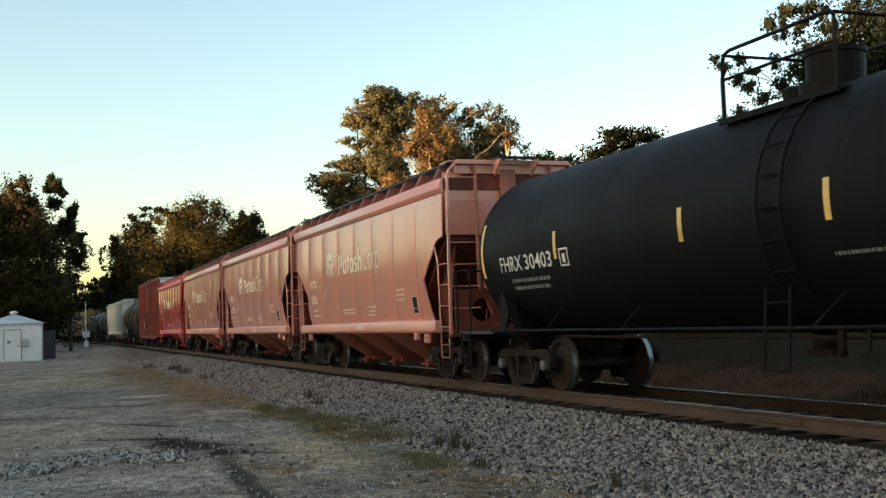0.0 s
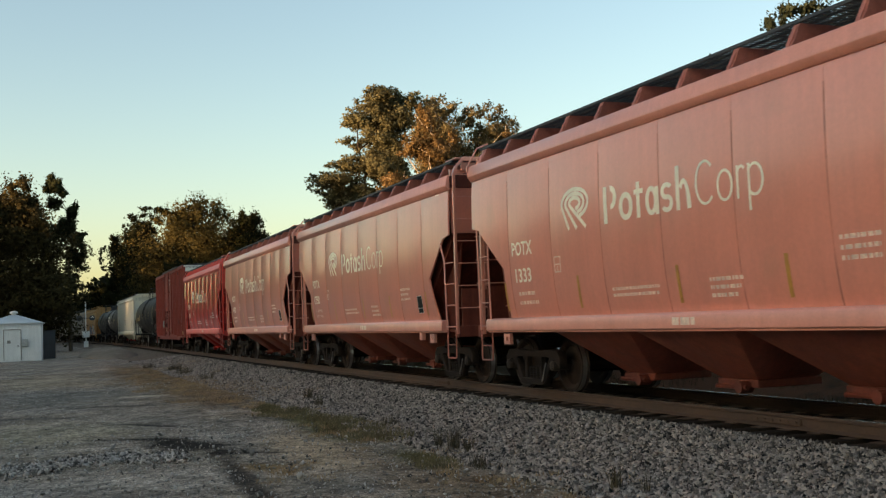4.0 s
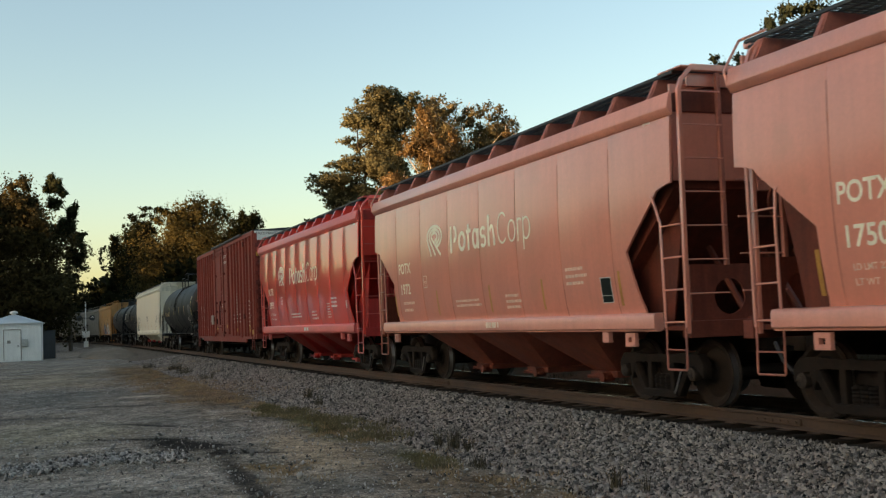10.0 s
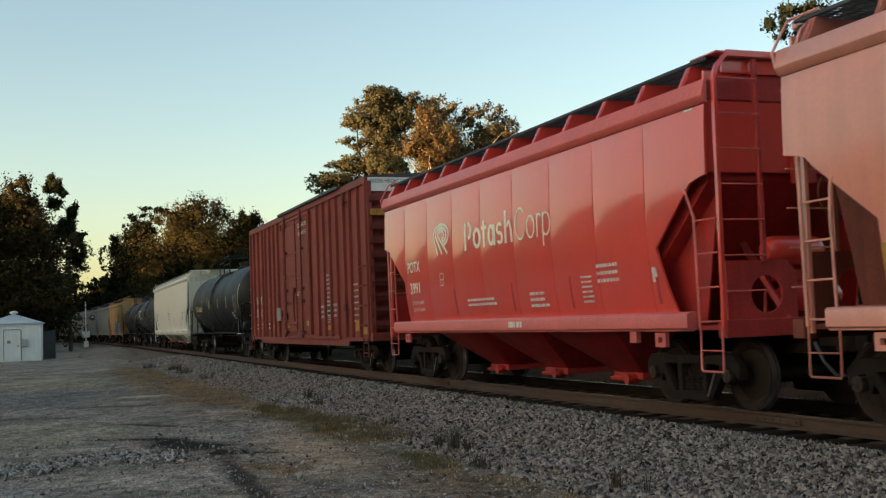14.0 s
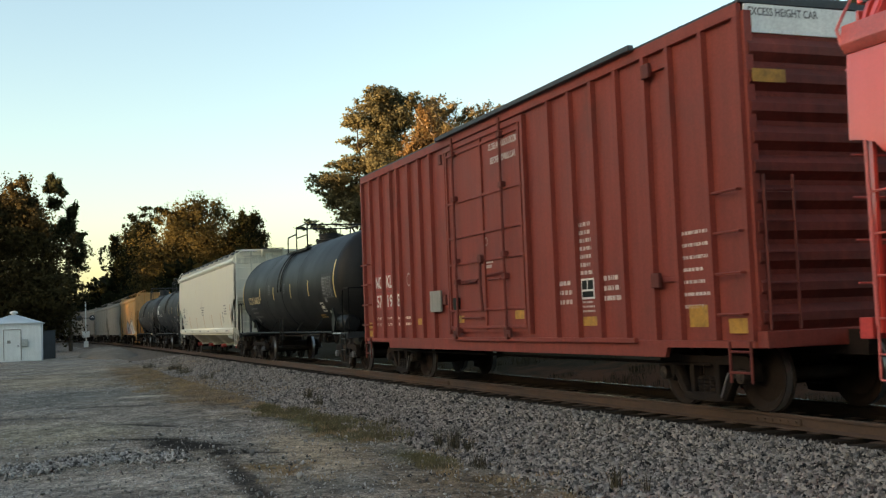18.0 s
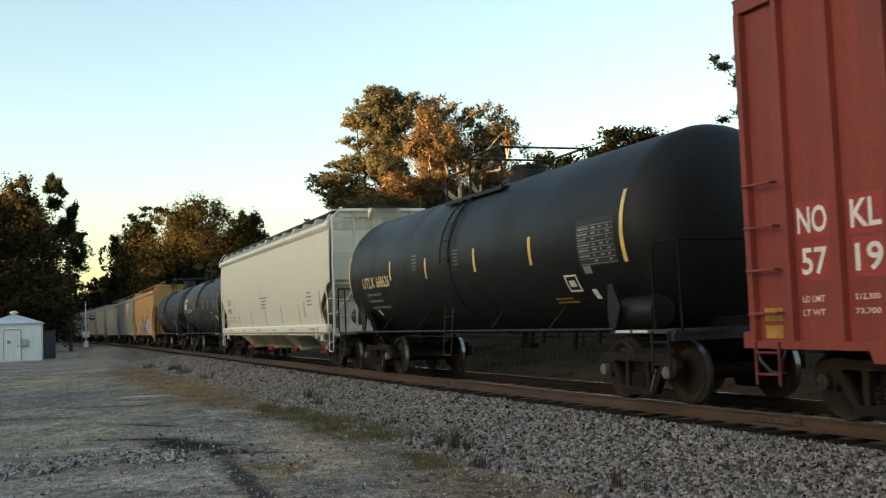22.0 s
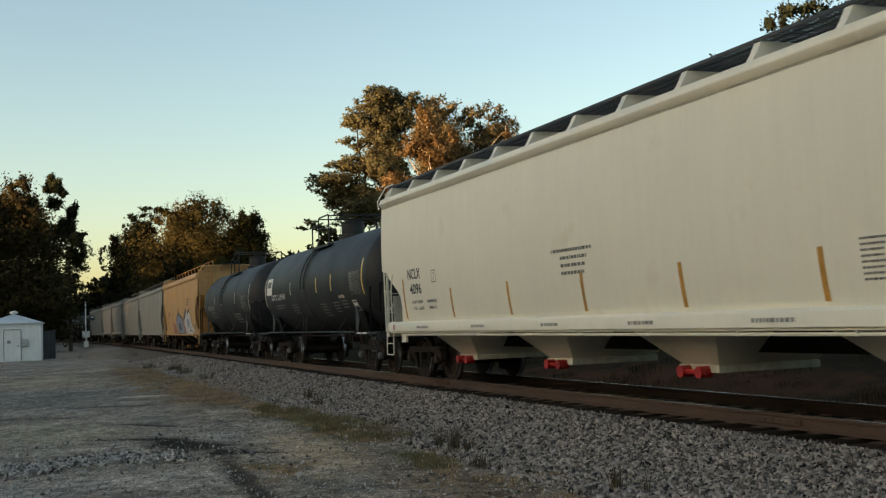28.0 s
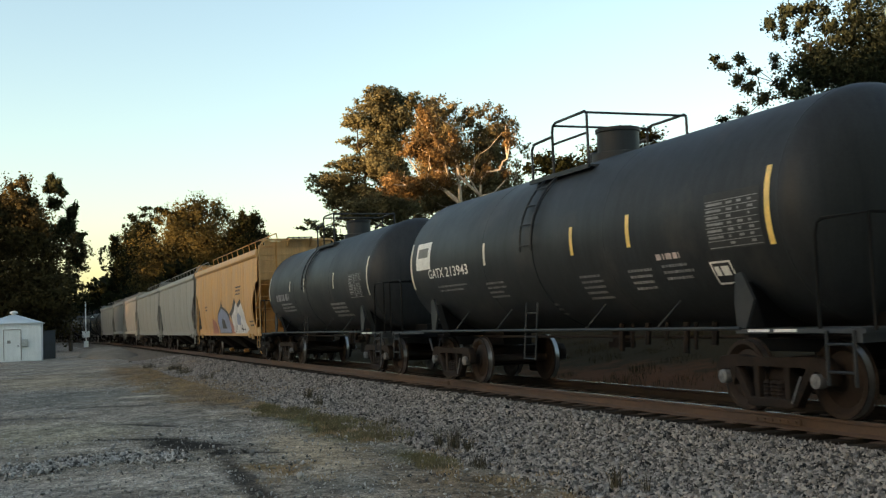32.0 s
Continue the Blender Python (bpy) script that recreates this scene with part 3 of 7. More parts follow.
straw0 = [(-31 - 9 * a + rg.gauss(0, 0.8), 5.6 - 0.6 * a + rg.gauss(0, 0.6), rg.uniform(0.4, 1.0), 160, rg.uniform(0.04, 0.10)) for a in [rg.random() for _ in range(40)]]
blades("green_grass", "low olive-green grass tufts at the foot of the ballast", green, GRASS, 1)
straw = straw0 + [(-26 - 30 * a + rg.gauss(0, 0.9), 4.7 + 1.4 * a + rg.gauss(0, 0.9), rg.uniform(0.4, 1.2), 170, rg.uniform(0.04, 0.12)) for a in [rg.random() for _ in range(130)]]
straw += [(-9 - 18 * a + rg.gauss(0, 0.5), 5.15 + rg.gauss(0, 0.4), rg.uniform(0.15, 0.5), 110, rg.uniform(0.03, 0.10)) for a in [rg.random() for _ in range(90)]]
straw += [(-13.6 + rg.gauss(0, 0.4), 3.2 + rg.gauss(0, 0.2), 0.3, 120, 0.07) for _ in range(8)]
blades("dry_grass", "straw-coloured dry grass on bare sandy soil", straw, STRAW, 2)
weeds = [(-48, 6.5, 0.5, 220, 0.40), (-44, 6.3, 0.5, 200, 0.35), (-53, 6.0, 0.5, 150, 0.32), (-38, 6.2, 0.4, 120, 0.28), (-17.6, 5.9, 0.25, 60, 0.25), (-12.2, 5.2, 0.2, 60, 0.22), (-13.9, 5.55, 0.12, 70, 0.42), (-14.3, 5.5, 0.1, 50, 0.35), (-13.5, 5.6, 0.1, 40, 0.25), (-9.7, 5.6, 0.08, 40, 0.3), (-9.3, 5.7, 0.06, 20, 0.24), (-23, 6.1, 0.15, 60, 0.35), (-25, 6.4, 0.15, 60, 0.4)]
blades("tall_weeds", "thin grey-green weeds standing in the gravel", weeds, WEED, 3)
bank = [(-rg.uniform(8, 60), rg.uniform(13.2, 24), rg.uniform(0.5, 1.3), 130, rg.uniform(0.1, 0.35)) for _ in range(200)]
blades("bank_weeds", "rough weeds on the bank behind the track, shade in their colour", bank, BANKWEED, 4)


def leafy(name, pads, material, n, size, seed, flat=0.0, parent=None, clumps=9, core=0.62, inner=16, loose=0.2, most=9.0):
    """Many small leaves gathered in tight clumps over rounded pads of (x, y, z, across, high), with larger sprays inside that close the hearts of the pads."""
    r = np.random.default_rng(seed)
    Q = np.array(pads)
    k = len(Q)
    vol = (Q[:, 3] ** 2 * Q[:, 4]) ** 0.65

    def ways(m):
        v = r.normal(size=(m, 3))
        return v / np.linalg.norm(v, axis=1)[:, None]

    tips = ways(k * clumps).reshape(k, clumps, 3) * (r.random((k, clumps, 1)) ** 0.4)
    which = np.concatenate([r.choice(k, n, p=vol / vol.sum()), np.repeat(np.arange(k), inner)])
    m = len(which)
    P = Q[which]
    at = tips[which, r.integers(0, clumps, m)] + r.normal(size=(m, 3)) * loose
    at[n:] = ways(m - n) * (r.random((m - n, 1)) ** 0.5) * core
    C = P[:, :3] + at * P[:, [3, 3, 4]]
    a = r.normal(size=(m, 3))
    a[:, 2] *= 1 - flat
    a /= np.linalg.norm(a, axis=1)[:, None]
    b = np.cross(a, r.normal(size=(m, 3)))
    b /= np.linalg.norm(b, axis=1)[:, None]
    sz = size * r.uniform(0.5, 1.3, m)
    sz[n:] = np.clip(0.34 * np.sqrt(P[n:, 3] * P[n:, 4]), size, max(size, most)) * r.uniform(0.6, 1.1, m - n)
    sz = sz[:, None]
    out = at / np.maximum(np.linalg.norm(at, axis=1), 0.05)[:, None] + 0.5 * (C - Q[:, :3].mean(0)) / 6 + r.normal(0, 0.35, (m, 3))
    out /= np.linalg.norm(out, axis=1)[:, None]
    flip = np.where((np.cross(b, a) * out).sum(1) < 0, -1.0, 1.0)[:, None]
    b = b * flip
    V = np.stack([C - a * sz, C + b * sz * 0.6, C + a * sz, C - b * sz * 0.6], 1).reshape(-1, 3)
    F = (4 * np.arange(m)[:, None] + np.arange(4)[None]).tolist()
    me = bpy.data.meshes.new(name)
    me.from_pydata(V.tolist(), [], F)
    soft_normals(me, np.repeat(out, 4, axis=0))
    me.materials.append(material)
    return place(name, me, parent)


def tree(name, label, crowns, material, n, size, seed, pads=26, pad=(0.26, 0.42), flat=0.0, trunk=0.22, bare=0, bark=None, limb=0.28, stem=None, loose=0.22, inner=40):
    """A trunk, limbs out to the pads, and a crown of leaves round them. crowns: ellipsoids (x, y, z, across, high)."""
    crowns = [(a, b, c, d * 1.36, e * 1.36) for a, b, c, d, e in crowns]
    r = random.Random(seed)
    cx = sum(c[0] * c[3] for c in crowns) / sum(c[3] for c in crowns)
    cy = sum(c[1] * c[3] for c in crowns) / sum(c[3] for c in crowns)
    cx, cy = stem or (cx, cy)
    top = max(c[2] + c[4] for c in crowns)
    z0 = float(lie(np.array(cx), np.array(cy))) - 0.1
    ob = tagged(empty(name), label, "tree")
    ob.location = (cx, cy, z0)
    spots = []
    for c in crowns:
        k = max(4, round(pads * c[3] ** 1.3 * c[4] ** 0.7 / sum(q[3] ** 1.3 * q[4] ** 0.7 for q in crowns)))
        for _ in range(k):
            v = Vector((r.gauss(0, 1), r.gauss(0, 1), r.gauss(0, 1))).normalized() * r.random() ** 0.33
            q = r.uniform(*pad)
            spots.append((c[0] + v.x * c[3] * (1 - q * 0.6) - cx, c[1] + v.y * c[3] * (1 - q * 0.6) - cy, c[2] + v.z * c[4] * (1 - q * 0.5) - z0, c[3] * q, max(c[4] * q, c[3] * q * 0.45)))
    # limbs: each pad and bare twig grows from the nearest wood that lies below it and nearer to the trunk
    twigs = []
    for k in range(bare):
        c = crowns[k % len(crowns)]
        v = Vector((r.gauss(0, 1), r.gauss(0, 1), r.gauss(0.3, 1))).normalized() * 0.98
        twigs.append((c[0] + v.x * c[3] - cx, c[1] + v.y * c[3] - cy, c[2] + v.z * c[4] - z0))
    high = (top - z0) * 0.84
    nodes = [Vector((r.gauss(0, 0.05) * k, r.gauss(0, 0.05) * k, high * (0.12 + 0.88 * k / 9))) for k in range(10)]
    above = [-1] + list(range(9))
    ends = sorted([Vector(q[:3]) for q in spots + twigs], key=lambda p: math.hypot(p.x, p.y) + 0.3 * p.z)
    for p in ends:
        def cost(i):
            q = nodes[i]
            flat = math.hypot(p.x - q.x, p.y - q.y)
            return (p - q).length + 2.5 * max(0.0, q.z + 0.35 * flat - p.z) + 1.5 * max(0.0, math.hypot(q.x, q.y) - math.hypot(p.x, p.y))
        j = min(range(len(nodes)), key=cost)
        q = nodes[j]
        steps = max(1, min(3, round((p - q).length / 0.9)))
        for k in range(1, steps + 1):
            t = k / steps
            w = q.lerp(p, t)
            w.z -= 0.16 * (p - q).length * t * (1 - t) * 2
            if k < steps:
                w += Vector((r.gauss(0, 0.06), r.gauss(0, 0.06), r.gauss(0, 0.05))) * (p - q).length
            nodes.append(w)
            above.append(j)
            j = len(nodes) - 1
    load = [1] * len(nodes)
    for i in range(len(nodes) - 1, 0, -1):
        load[above[i]] += load[i]
    thick = [min(trunk, max(0.012, trunk * limb * 2.4 * (v / load[0]) ** 0.5)) for v in load]
    bm = bmesh.new()
    tube(bm, [(0, 0, 0)] + nodes[:10], trunk, 8, 0.03)
    part("trunk", bm, bark or BARK, ob)
    bm = bmesh.new()
    for i in range(10, len(nodes)):
        tube(bm, [nodes[above[i]], nodes[i]], thick[i] if above[i] < 10 else thick[above[i]], 5, thick[i])
    tagged(part("branch_work", bm, bark or BARK, ob), kind="stuff")
    leafy("crown", spots, material, n, size, seed, flat, ob, inner=inner, loose=loose, most=size * 1.9)
    return ob


tree("broadleaf_tree", "large dark green tree with a full rounded crown", [(-112.9, 1.1, 14.5, 1.71, 2.00), (-112.9, 1.6, 11.9, 2.76, 2.76), (-113.9, -0.9, 10.9, 3.33, 4.37), (-112.5, 3.1, 9.1, 2.95, 2.85), (-112.3, 4.1, 6.7, 2.19, 3.14), (-113.5, 1.3, 4.0, 4.51, 3.33), (-115.2, -3.9, 9.4, 2.85, 5.70)],
     LEAF_A, 60000, 0.16, 21, pads=170, pad=(0.3, 0.5), trunk=0.35)
tree("broadleaf_tree", "thin dark tree with a ragged upright crown", [(-113.9, 3.7, 16.1, 0.61, 0.85), (-113.6, 4.5, 15.7, 0.66, 0.66), (-113.5, 5.0, 15.4, 0.38, 0.47), (-113.9, 4.1, 14.1, 0.75, 0.66), (-113.1, 6.1, 13.6, 0.28, 0.56), (-113.4, 5.7, 13.0, 0.52, 0.66), (-113.6, 5.2, 12.1, 0.66, 0.56), (-113.8, 4.7, 11.4, 0.94, 0.66), (-113.4, 6.0, 10.8, 0.71, 0.56), (-113.1, 6.7, 11.0, 0.42, 0.19), (-113.3, 6.4, 9.9, 0.52, 0.47), (-113.3, 6.5, 8.8, 0.56, 0.56), (-113.6, 5.7, 8.6, 0.66, 0.85), (-113.3, 6.6, 7.7, 0.38, 0.28), (-113.5, 6.2, 7.0, 0.56, 0.33), (-113.8, 5.5, 6.8, 0.56, 0.75), (-113.8, 5.7, 5.7, 0.33, 0.24), (-113.8, 5.8, 4.9, 0.19, 0.28)],
     LEAF_G, 17000, 0.11, 22, pads=100, pad=(0.4, 0.7), trunk=0.2, bare=10)
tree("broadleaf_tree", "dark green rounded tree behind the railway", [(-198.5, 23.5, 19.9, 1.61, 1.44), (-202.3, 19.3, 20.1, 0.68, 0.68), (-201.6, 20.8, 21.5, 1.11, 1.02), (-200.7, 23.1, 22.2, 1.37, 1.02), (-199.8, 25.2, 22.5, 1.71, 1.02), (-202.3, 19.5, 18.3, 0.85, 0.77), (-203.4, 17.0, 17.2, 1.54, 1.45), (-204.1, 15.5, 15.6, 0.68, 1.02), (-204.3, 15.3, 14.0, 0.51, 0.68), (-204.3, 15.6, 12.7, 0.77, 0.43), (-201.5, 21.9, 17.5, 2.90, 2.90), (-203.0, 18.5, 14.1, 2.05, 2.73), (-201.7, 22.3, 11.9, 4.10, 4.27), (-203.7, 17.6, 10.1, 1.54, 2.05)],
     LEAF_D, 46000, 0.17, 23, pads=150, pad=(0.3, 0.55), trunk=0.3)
tree("broadleaf_tree", "yellow-green tree touched by evening sun", [(-153.3, 23.9, 16.3, 3.27, 3.13), (-152.5, 25.9, 16.7, 2.45, 2.72), (-154.4, 21.5, 14.1, 3.13, 3.13), (-154.6, 20.6, 16.0, 1.77, 2.04), (-152.1, 27.3, 13.8, 2.32, 3.41), (-153.7, 24.2, 8.5, 7.63, 5.72)],
     LEAF_Y, 60000, 0.16, 24, pads=150, pad=(0.3, 0.5), trunk=0.35)
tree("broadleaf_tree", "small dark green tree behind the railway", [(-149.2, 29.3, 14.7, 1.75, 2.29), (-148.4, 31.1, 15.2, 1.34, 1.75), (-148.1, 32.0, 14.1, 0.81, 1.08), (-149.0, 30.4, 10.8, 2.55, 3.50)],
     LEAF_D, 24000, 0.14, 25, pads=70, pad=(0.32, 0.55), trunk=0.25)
tree("pine_tree", "tall pine with layered olive boughs and open gaps", [(-56.5, 18.6, 12.8, 0.97, 0.43), (-57.1, 17.7, 9.7, 0.65, 0.38), (-57.8, 16.1, 8.4, 0.65, 0.27), (-56.3, 18.9, 13.7, 1.08, 0.46), (-55.9, 20.0, 13.2, 0.91, 0.65), (-56.7, 18.0, 13.4, 0.32, 0.22), (-56.8, 18.0, 12.3, 1.08, 0.40), (-57.1, 17.2, 12.3, 0.54, 0.30), (-56.2, 19.4, 11.9, 1.24, 0.97), (-57.0, 17.6, 11.2, 0.86, 0.27), (-56.7, 18.6, 10.8, 0.81, 0.38), (-57.3, 17.2, 10.0, 0.91, 0.38), (-57.5, 16.5, 10.0, 0.43, 0.24), (-56.8, 18.4, 9.8, 0.75, 0.54), (-57.5, 16.7, 9.0, 1.24, 0.38), (-57.9, 15.8, 9.1, 0.54, 0.32), (-58.0, 15.6, 8.7, 0.43, 0.22), (-57.2, 17.7, 8.2, 1.40, 0.48), (-57.7, 16.5, 7.9, 0.70, 0.24), (-56.4, 19.4, 9.9, 1.18, 1.24), (-56.9, 18.7, 7.4, 1.99, 0.65), (-58.2, 15.4, 6.7, 0.65, 0.27), (-58.4, 14.9, 6.6, 0.32, 0.16), (-57.8, 16.5, 6.5, 0.70, 0.27)],
     LEAF_P, 80000, 0.075, 26, pads=260, pad=(0.3, 0.5), trunk=0.24, bare=6, flat=0.3, bark=BARK_DARK, limb=0.2, inner=14)
tree("broadleaf_tree", "olive-green tree turning brown in autumn", [(-59.7, 27.0, 12.1, 1.18, 0.77), (-60.4, 25.5, 10.3, 1.18, 1.06), (-60.8, 24.0, 13.7, 1.18, 0.83), (-60.3, 25.2, 13.4, 1.06, 0.77), (-59.9, 26.4, 13.3, 0.95, 0.71), (-59.5, 27.5, 12.8, 1.06, 0.95), (-59.2, 28.3, 11.6, 0.77, 1.06), (-59.3, 28.5, 10.1, 0.59, 0.77), (-59.9, 26.7, 10.9, 1.54, 1.36), (-60.8, 24.2, 11.7, 1.77, 1.60), (-61.1, 23.3, 12.7, 0.89, 1.01), (-61.5, 22.9, 8.8, 2.37, 1.06), (-60.2, 26.2, 8.7, 2.19, 1.01)],
     LEAF_P2, 52000, 0.085, 28, pads=170, pad=(0.26, 0.45), trunk=0.2, bare=50, bark=BARK_PALE, inner=10)
tree("autumn_tree", "orange autumn tree with thin bare branches showing", [(-51.8, 19.9, 11.1, 0.55, 0.90), (-52.0, 19.5, 10.1, 0.85, 0.60), (-51.7, 20.3, 9.7, 0.85, 0.65), (-52.4, 18.9, 8.2, 1.05, 0.55), (-51.8, 20.4, 8.3, 0.85, 0.50), (-51.0, 22.4, 8.9, 0.50, 0.65), (-50.5, 23.7, 8.8, 0.40, 0.55), (-50.3, 23.8, 10.3, 0.35, 0.60), (-51.3, 21.4, 10.0, 0.50, 0.85)],
     LEAF_O, 17000, 0.07, 27, pads=80, pad=(0.32, 0.55), trunk=0.2, bare=70, bark=BARK_PALE, limb=0.34, stem=(-51.3, 21.7), inner=8)
tree("broadleaf_tree", "grey-green tree overhanging the railway bank", [(-27.2, 19.8, 8.8, 0.16, 0.13), (-27.1, 20.1, 8.6, 0.24, 0.12), (-26.9, 20.5, 8.7, 0.22, 0.16), (-27.0, 20.4, 8.2, 0.21, 0.18), (-26.8, 20.9, 8.4, 0.19, 0.15), (-26.9, 20.9, 7.9, 0.27, 0.21), (-26.8, 21.1, 7.5, 0.27, 0.22), (-27.0, 20.5, 7.2, 0.21, 0.15), (-27.3, 20.0, 7.0, 0.18, 0.07), (-26.6, 21.5, 8.6, 0.21, 0.21), (-26.6, 21.6, 8.0, 0.27, 0.30), (-26.4, 22.0, 8.3, 0.35, 0.38), (-26.5, 21.4, 9.9, 0.19, 0.27), (-26.3, 21.8, 10.1, 0.33, 0.30), (-26.4, 21.7, 9.5, 0.24, 0.21), (-26.2, 22.2, 9.7, 0.35, 0.30), (-26.1, 22.6, 8.7, 0.47, 0.47), (-26.1, 22.5, 10.3, 0.38, 0.27), (-25.9, 23.0, 9.8, 0.38, 0.38), (-26.0, 23.0, 8.4, 0.59, 0.65), (-25.7, 23.5, 9.2, 0.53, 0.38), (-25.7, 23.8, 8.2, 0.68, 0.74), (-25.5, 23.9, 10.0, 0.53, 0.38), (-26.3, 22.2, 7.6, 0.50, 0.24), (-25.2, 24.9, 8.8, 0.89, 1.33)],
     LEAF_H, 40000, 0.05, 29, pads=130, pad=(0.5, 0.8), trunk=0.13, bare=14, bark=BARK_DARK, limb=0.16, loose=0.36)
tree("pine_tree", "distant dark pine top above the train", [(-73.0, 44.7, 14.4, 2.41, 0.88), (-73.4, 44.0, 12.4, 3.07, 1.53), (-72.4, 46.3, 15.0, 1.05, 0.53)],
     LEAF_D, 6000, 0.13, 30, pads=40, pad=(0.24, 0.46), trunk=0.2, bare=0, flat=0.3)
tree("pine_tree", "distant dark pine top above the train", [(-74.9, 40.1, 12.9, 1.49, 0.74), (-74.9, 40.5, 11.2, 2.19, 1.53), (-75.6, 38.5, 12.6, 1.31, 1.31)],
     LEAF_D, 5000, 0.13, 31, pads=36, pad=(0.24, 0.46), trunk=0.2, bare=0, flat=0.3)


def woods(name, label, run, n, size, seed, material=LEAF_G, low=0.75):
    """A belt of trees too far to tell apart. run: (x, y, height) along it."""
    r = random.Random(seed)
    pads = []
    for (x0, y0, h0), (x1, y1, h1) in zip(run, run[1:]):
        k = max(2, int(math.hypot(x1 - x0, y1 - y0) / 3.5))
        for i in range(k):
            t = i / k
            ht = (h0 + (h1 - h0) * t) * r.uniform(low, 1.1)
            x, y = x0 + (x1 - x0) * t + r.gauss(0, 1.5), y0 + (y1 - y0) * t + r.gauss(0, 1.5)
            for z in (0.12, 0.38, 0.62, 0.84):
                pads.append((x + r.gauss(0, 1.0), y + r.gauss(0, 1.0), ht * z, r.uniform(1.8, 3.2), ht * 0.17))
    ob = leafy(name, pads, material, n, size, seed, core=0.85, inner=34)
    return tagged(ob, label, "woods", kind="stuff")


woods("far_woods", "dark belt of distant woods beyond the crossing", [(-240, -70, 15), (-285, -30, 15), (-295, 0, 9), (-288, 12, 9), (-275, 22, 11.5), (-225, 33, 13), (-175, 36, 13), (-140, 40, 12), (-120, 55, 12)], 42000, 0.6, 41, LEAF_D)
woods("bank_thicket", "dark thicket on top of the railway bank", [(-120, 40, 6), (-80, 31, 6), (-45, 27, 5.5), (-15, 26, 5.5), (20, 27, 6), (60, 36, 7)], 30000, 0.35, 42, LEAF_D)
# Out of view; added to block sky light from cars on the bend.
woods("lineside_woods", "unseen tall woods added to shade the far bend", [(-135, -9, 17), (-180, -8, 22), (-230, -10, 24), (-290, -22, 24)], 16000, 0.8, 45, LEAF_D)
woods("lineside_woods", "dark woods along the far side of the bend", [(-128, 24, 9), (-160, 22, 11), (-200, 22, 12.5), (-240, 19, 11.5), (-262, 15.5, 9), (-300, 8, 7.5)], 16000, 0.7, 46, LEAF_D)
woods("lot_woods", "belt of woods across the lot from the railway", [(-520, -150, 21), (-330, -110, 20), (-200, -95, 22), (-100, -90, 22), (0, -90, 20), (90, -85, 20), (150, -50, 17), (170, 10, 16)], 26000, 2.2, 43, LEAF_D, 0.9)
# Unseen extra belt that closes gaps where sun reached the train.
woods("lot_woods", "unseen second belt of woods added to block the sun", [(-520, -165, 22), (-330, -124, 22), (-200, -107, 22), (-100, -102, 22), (0, -102, 22), (100, -96, 22)], 18000, 2.4, 44, LEAF_D, 1.02)


# ---- small buildings and signals ----
def shed():
    ob = tagged(empty("signal_shed"), "pale grey metal signal shed with a hipped roof", "shed")
    ob.matrix_basis = pose(-82.3, 0.2, LOT, 0, 0, -3)
    W_, Dp, Ht = 1.85, 1.7, 2.62
    part("wall", box(-Dp, Dp, -W_, W_, 0, Ht), SHED, ob, bevel=0.02)
    bm = bmesh.new()
    hexa(bm, [(-Dp - .12, -W_ - .12, Ht), (Dp + .12, -W_ - .12, Ht), (Dp + .12, W_ + .12, Ht), (-Dp - .12, W_ + .12, Ht), (-.25, -.25, Ht + .58), (.25, -.25, Ht + .58), (.25, .25, Ht + .58), (-.25, .25, Ht + .58)])
    bx(bm, -Dp - .14, Dp + .14, -W_ - .14, W_ + .14, Ht - .07, Ht - .001)
    part("roof", bm, SHED_ROOF, ob)
    part("roof_vent", lathe(bmesh.new(), [(0.16, Ht + .5), (0.16, Ht + .68), (0.28, Ht + .70), (0.26, Ht + .82), (0.0, Ht + .88)], (0, 0, 0), "z", 14), SHED_ROOF, ob)
    door = part("door", box(Dp + .002, Dp + .05, -0.55, 0.50, 0.12, 2.1), SHED, ob, bevel=0.01)
    bm = bmesh.new()
    for a in ((-0.6, -0.55), (0.5, 0.55)):
        bx(bm, Dp + .002, Dp + .07, a[0], a[1], 0.08, 2.15)
    bx(bm, Dp + .002, Dp + .07, -0.6, 0.55, 2.15, 2.2)
    part("door_frame", bm, GREYPAINT, ob)
    part("handle", box(Dp + .05, Dp + .1, 0.28, 0.4, 0.98, 1.12), GALV, door)
    part("meter_box", box(Dp + .002, Dp + .2, 0.6, 0.98, 1.0, 1.5), GALV, ob, bevel=0.02)
    part("door_notice", box(Dp + .051, Dp + .058, -0.36, -0.14, 1.25, 1.45), GREYPAINT, door)
    part("vent_louvre", box(Dp + .002, Dp + .06, -1.2, -0.85, 1.45, 1.62), GRATE, ob)
    part("base", box(-Dp - .08, Dp + .08, -W_ - .08, W_ + .08, -.12, 0.0), GALV, ob)
    part("corner_trim", box(Dp - .03, Dp + .02, W_ - .03, W_ + .02, 0.01, Ht - .08), SHED_ROOF, ob)
    return ob


shed()
cab = tagged(empty("equipment_cabinet"), "dark equipment cabinet behind the signal shed", "cabinet")
cab.matrix_basis = pose(-85.2, 2.55, LOT)
part("body", box(-.5, .5, -.45, .45, 0, 2.0), GRATE, cab, bevel=0.02)
part("lid", box(-.55, .55, -.5, .5, 2.0, 2.06), GRATE, cab)

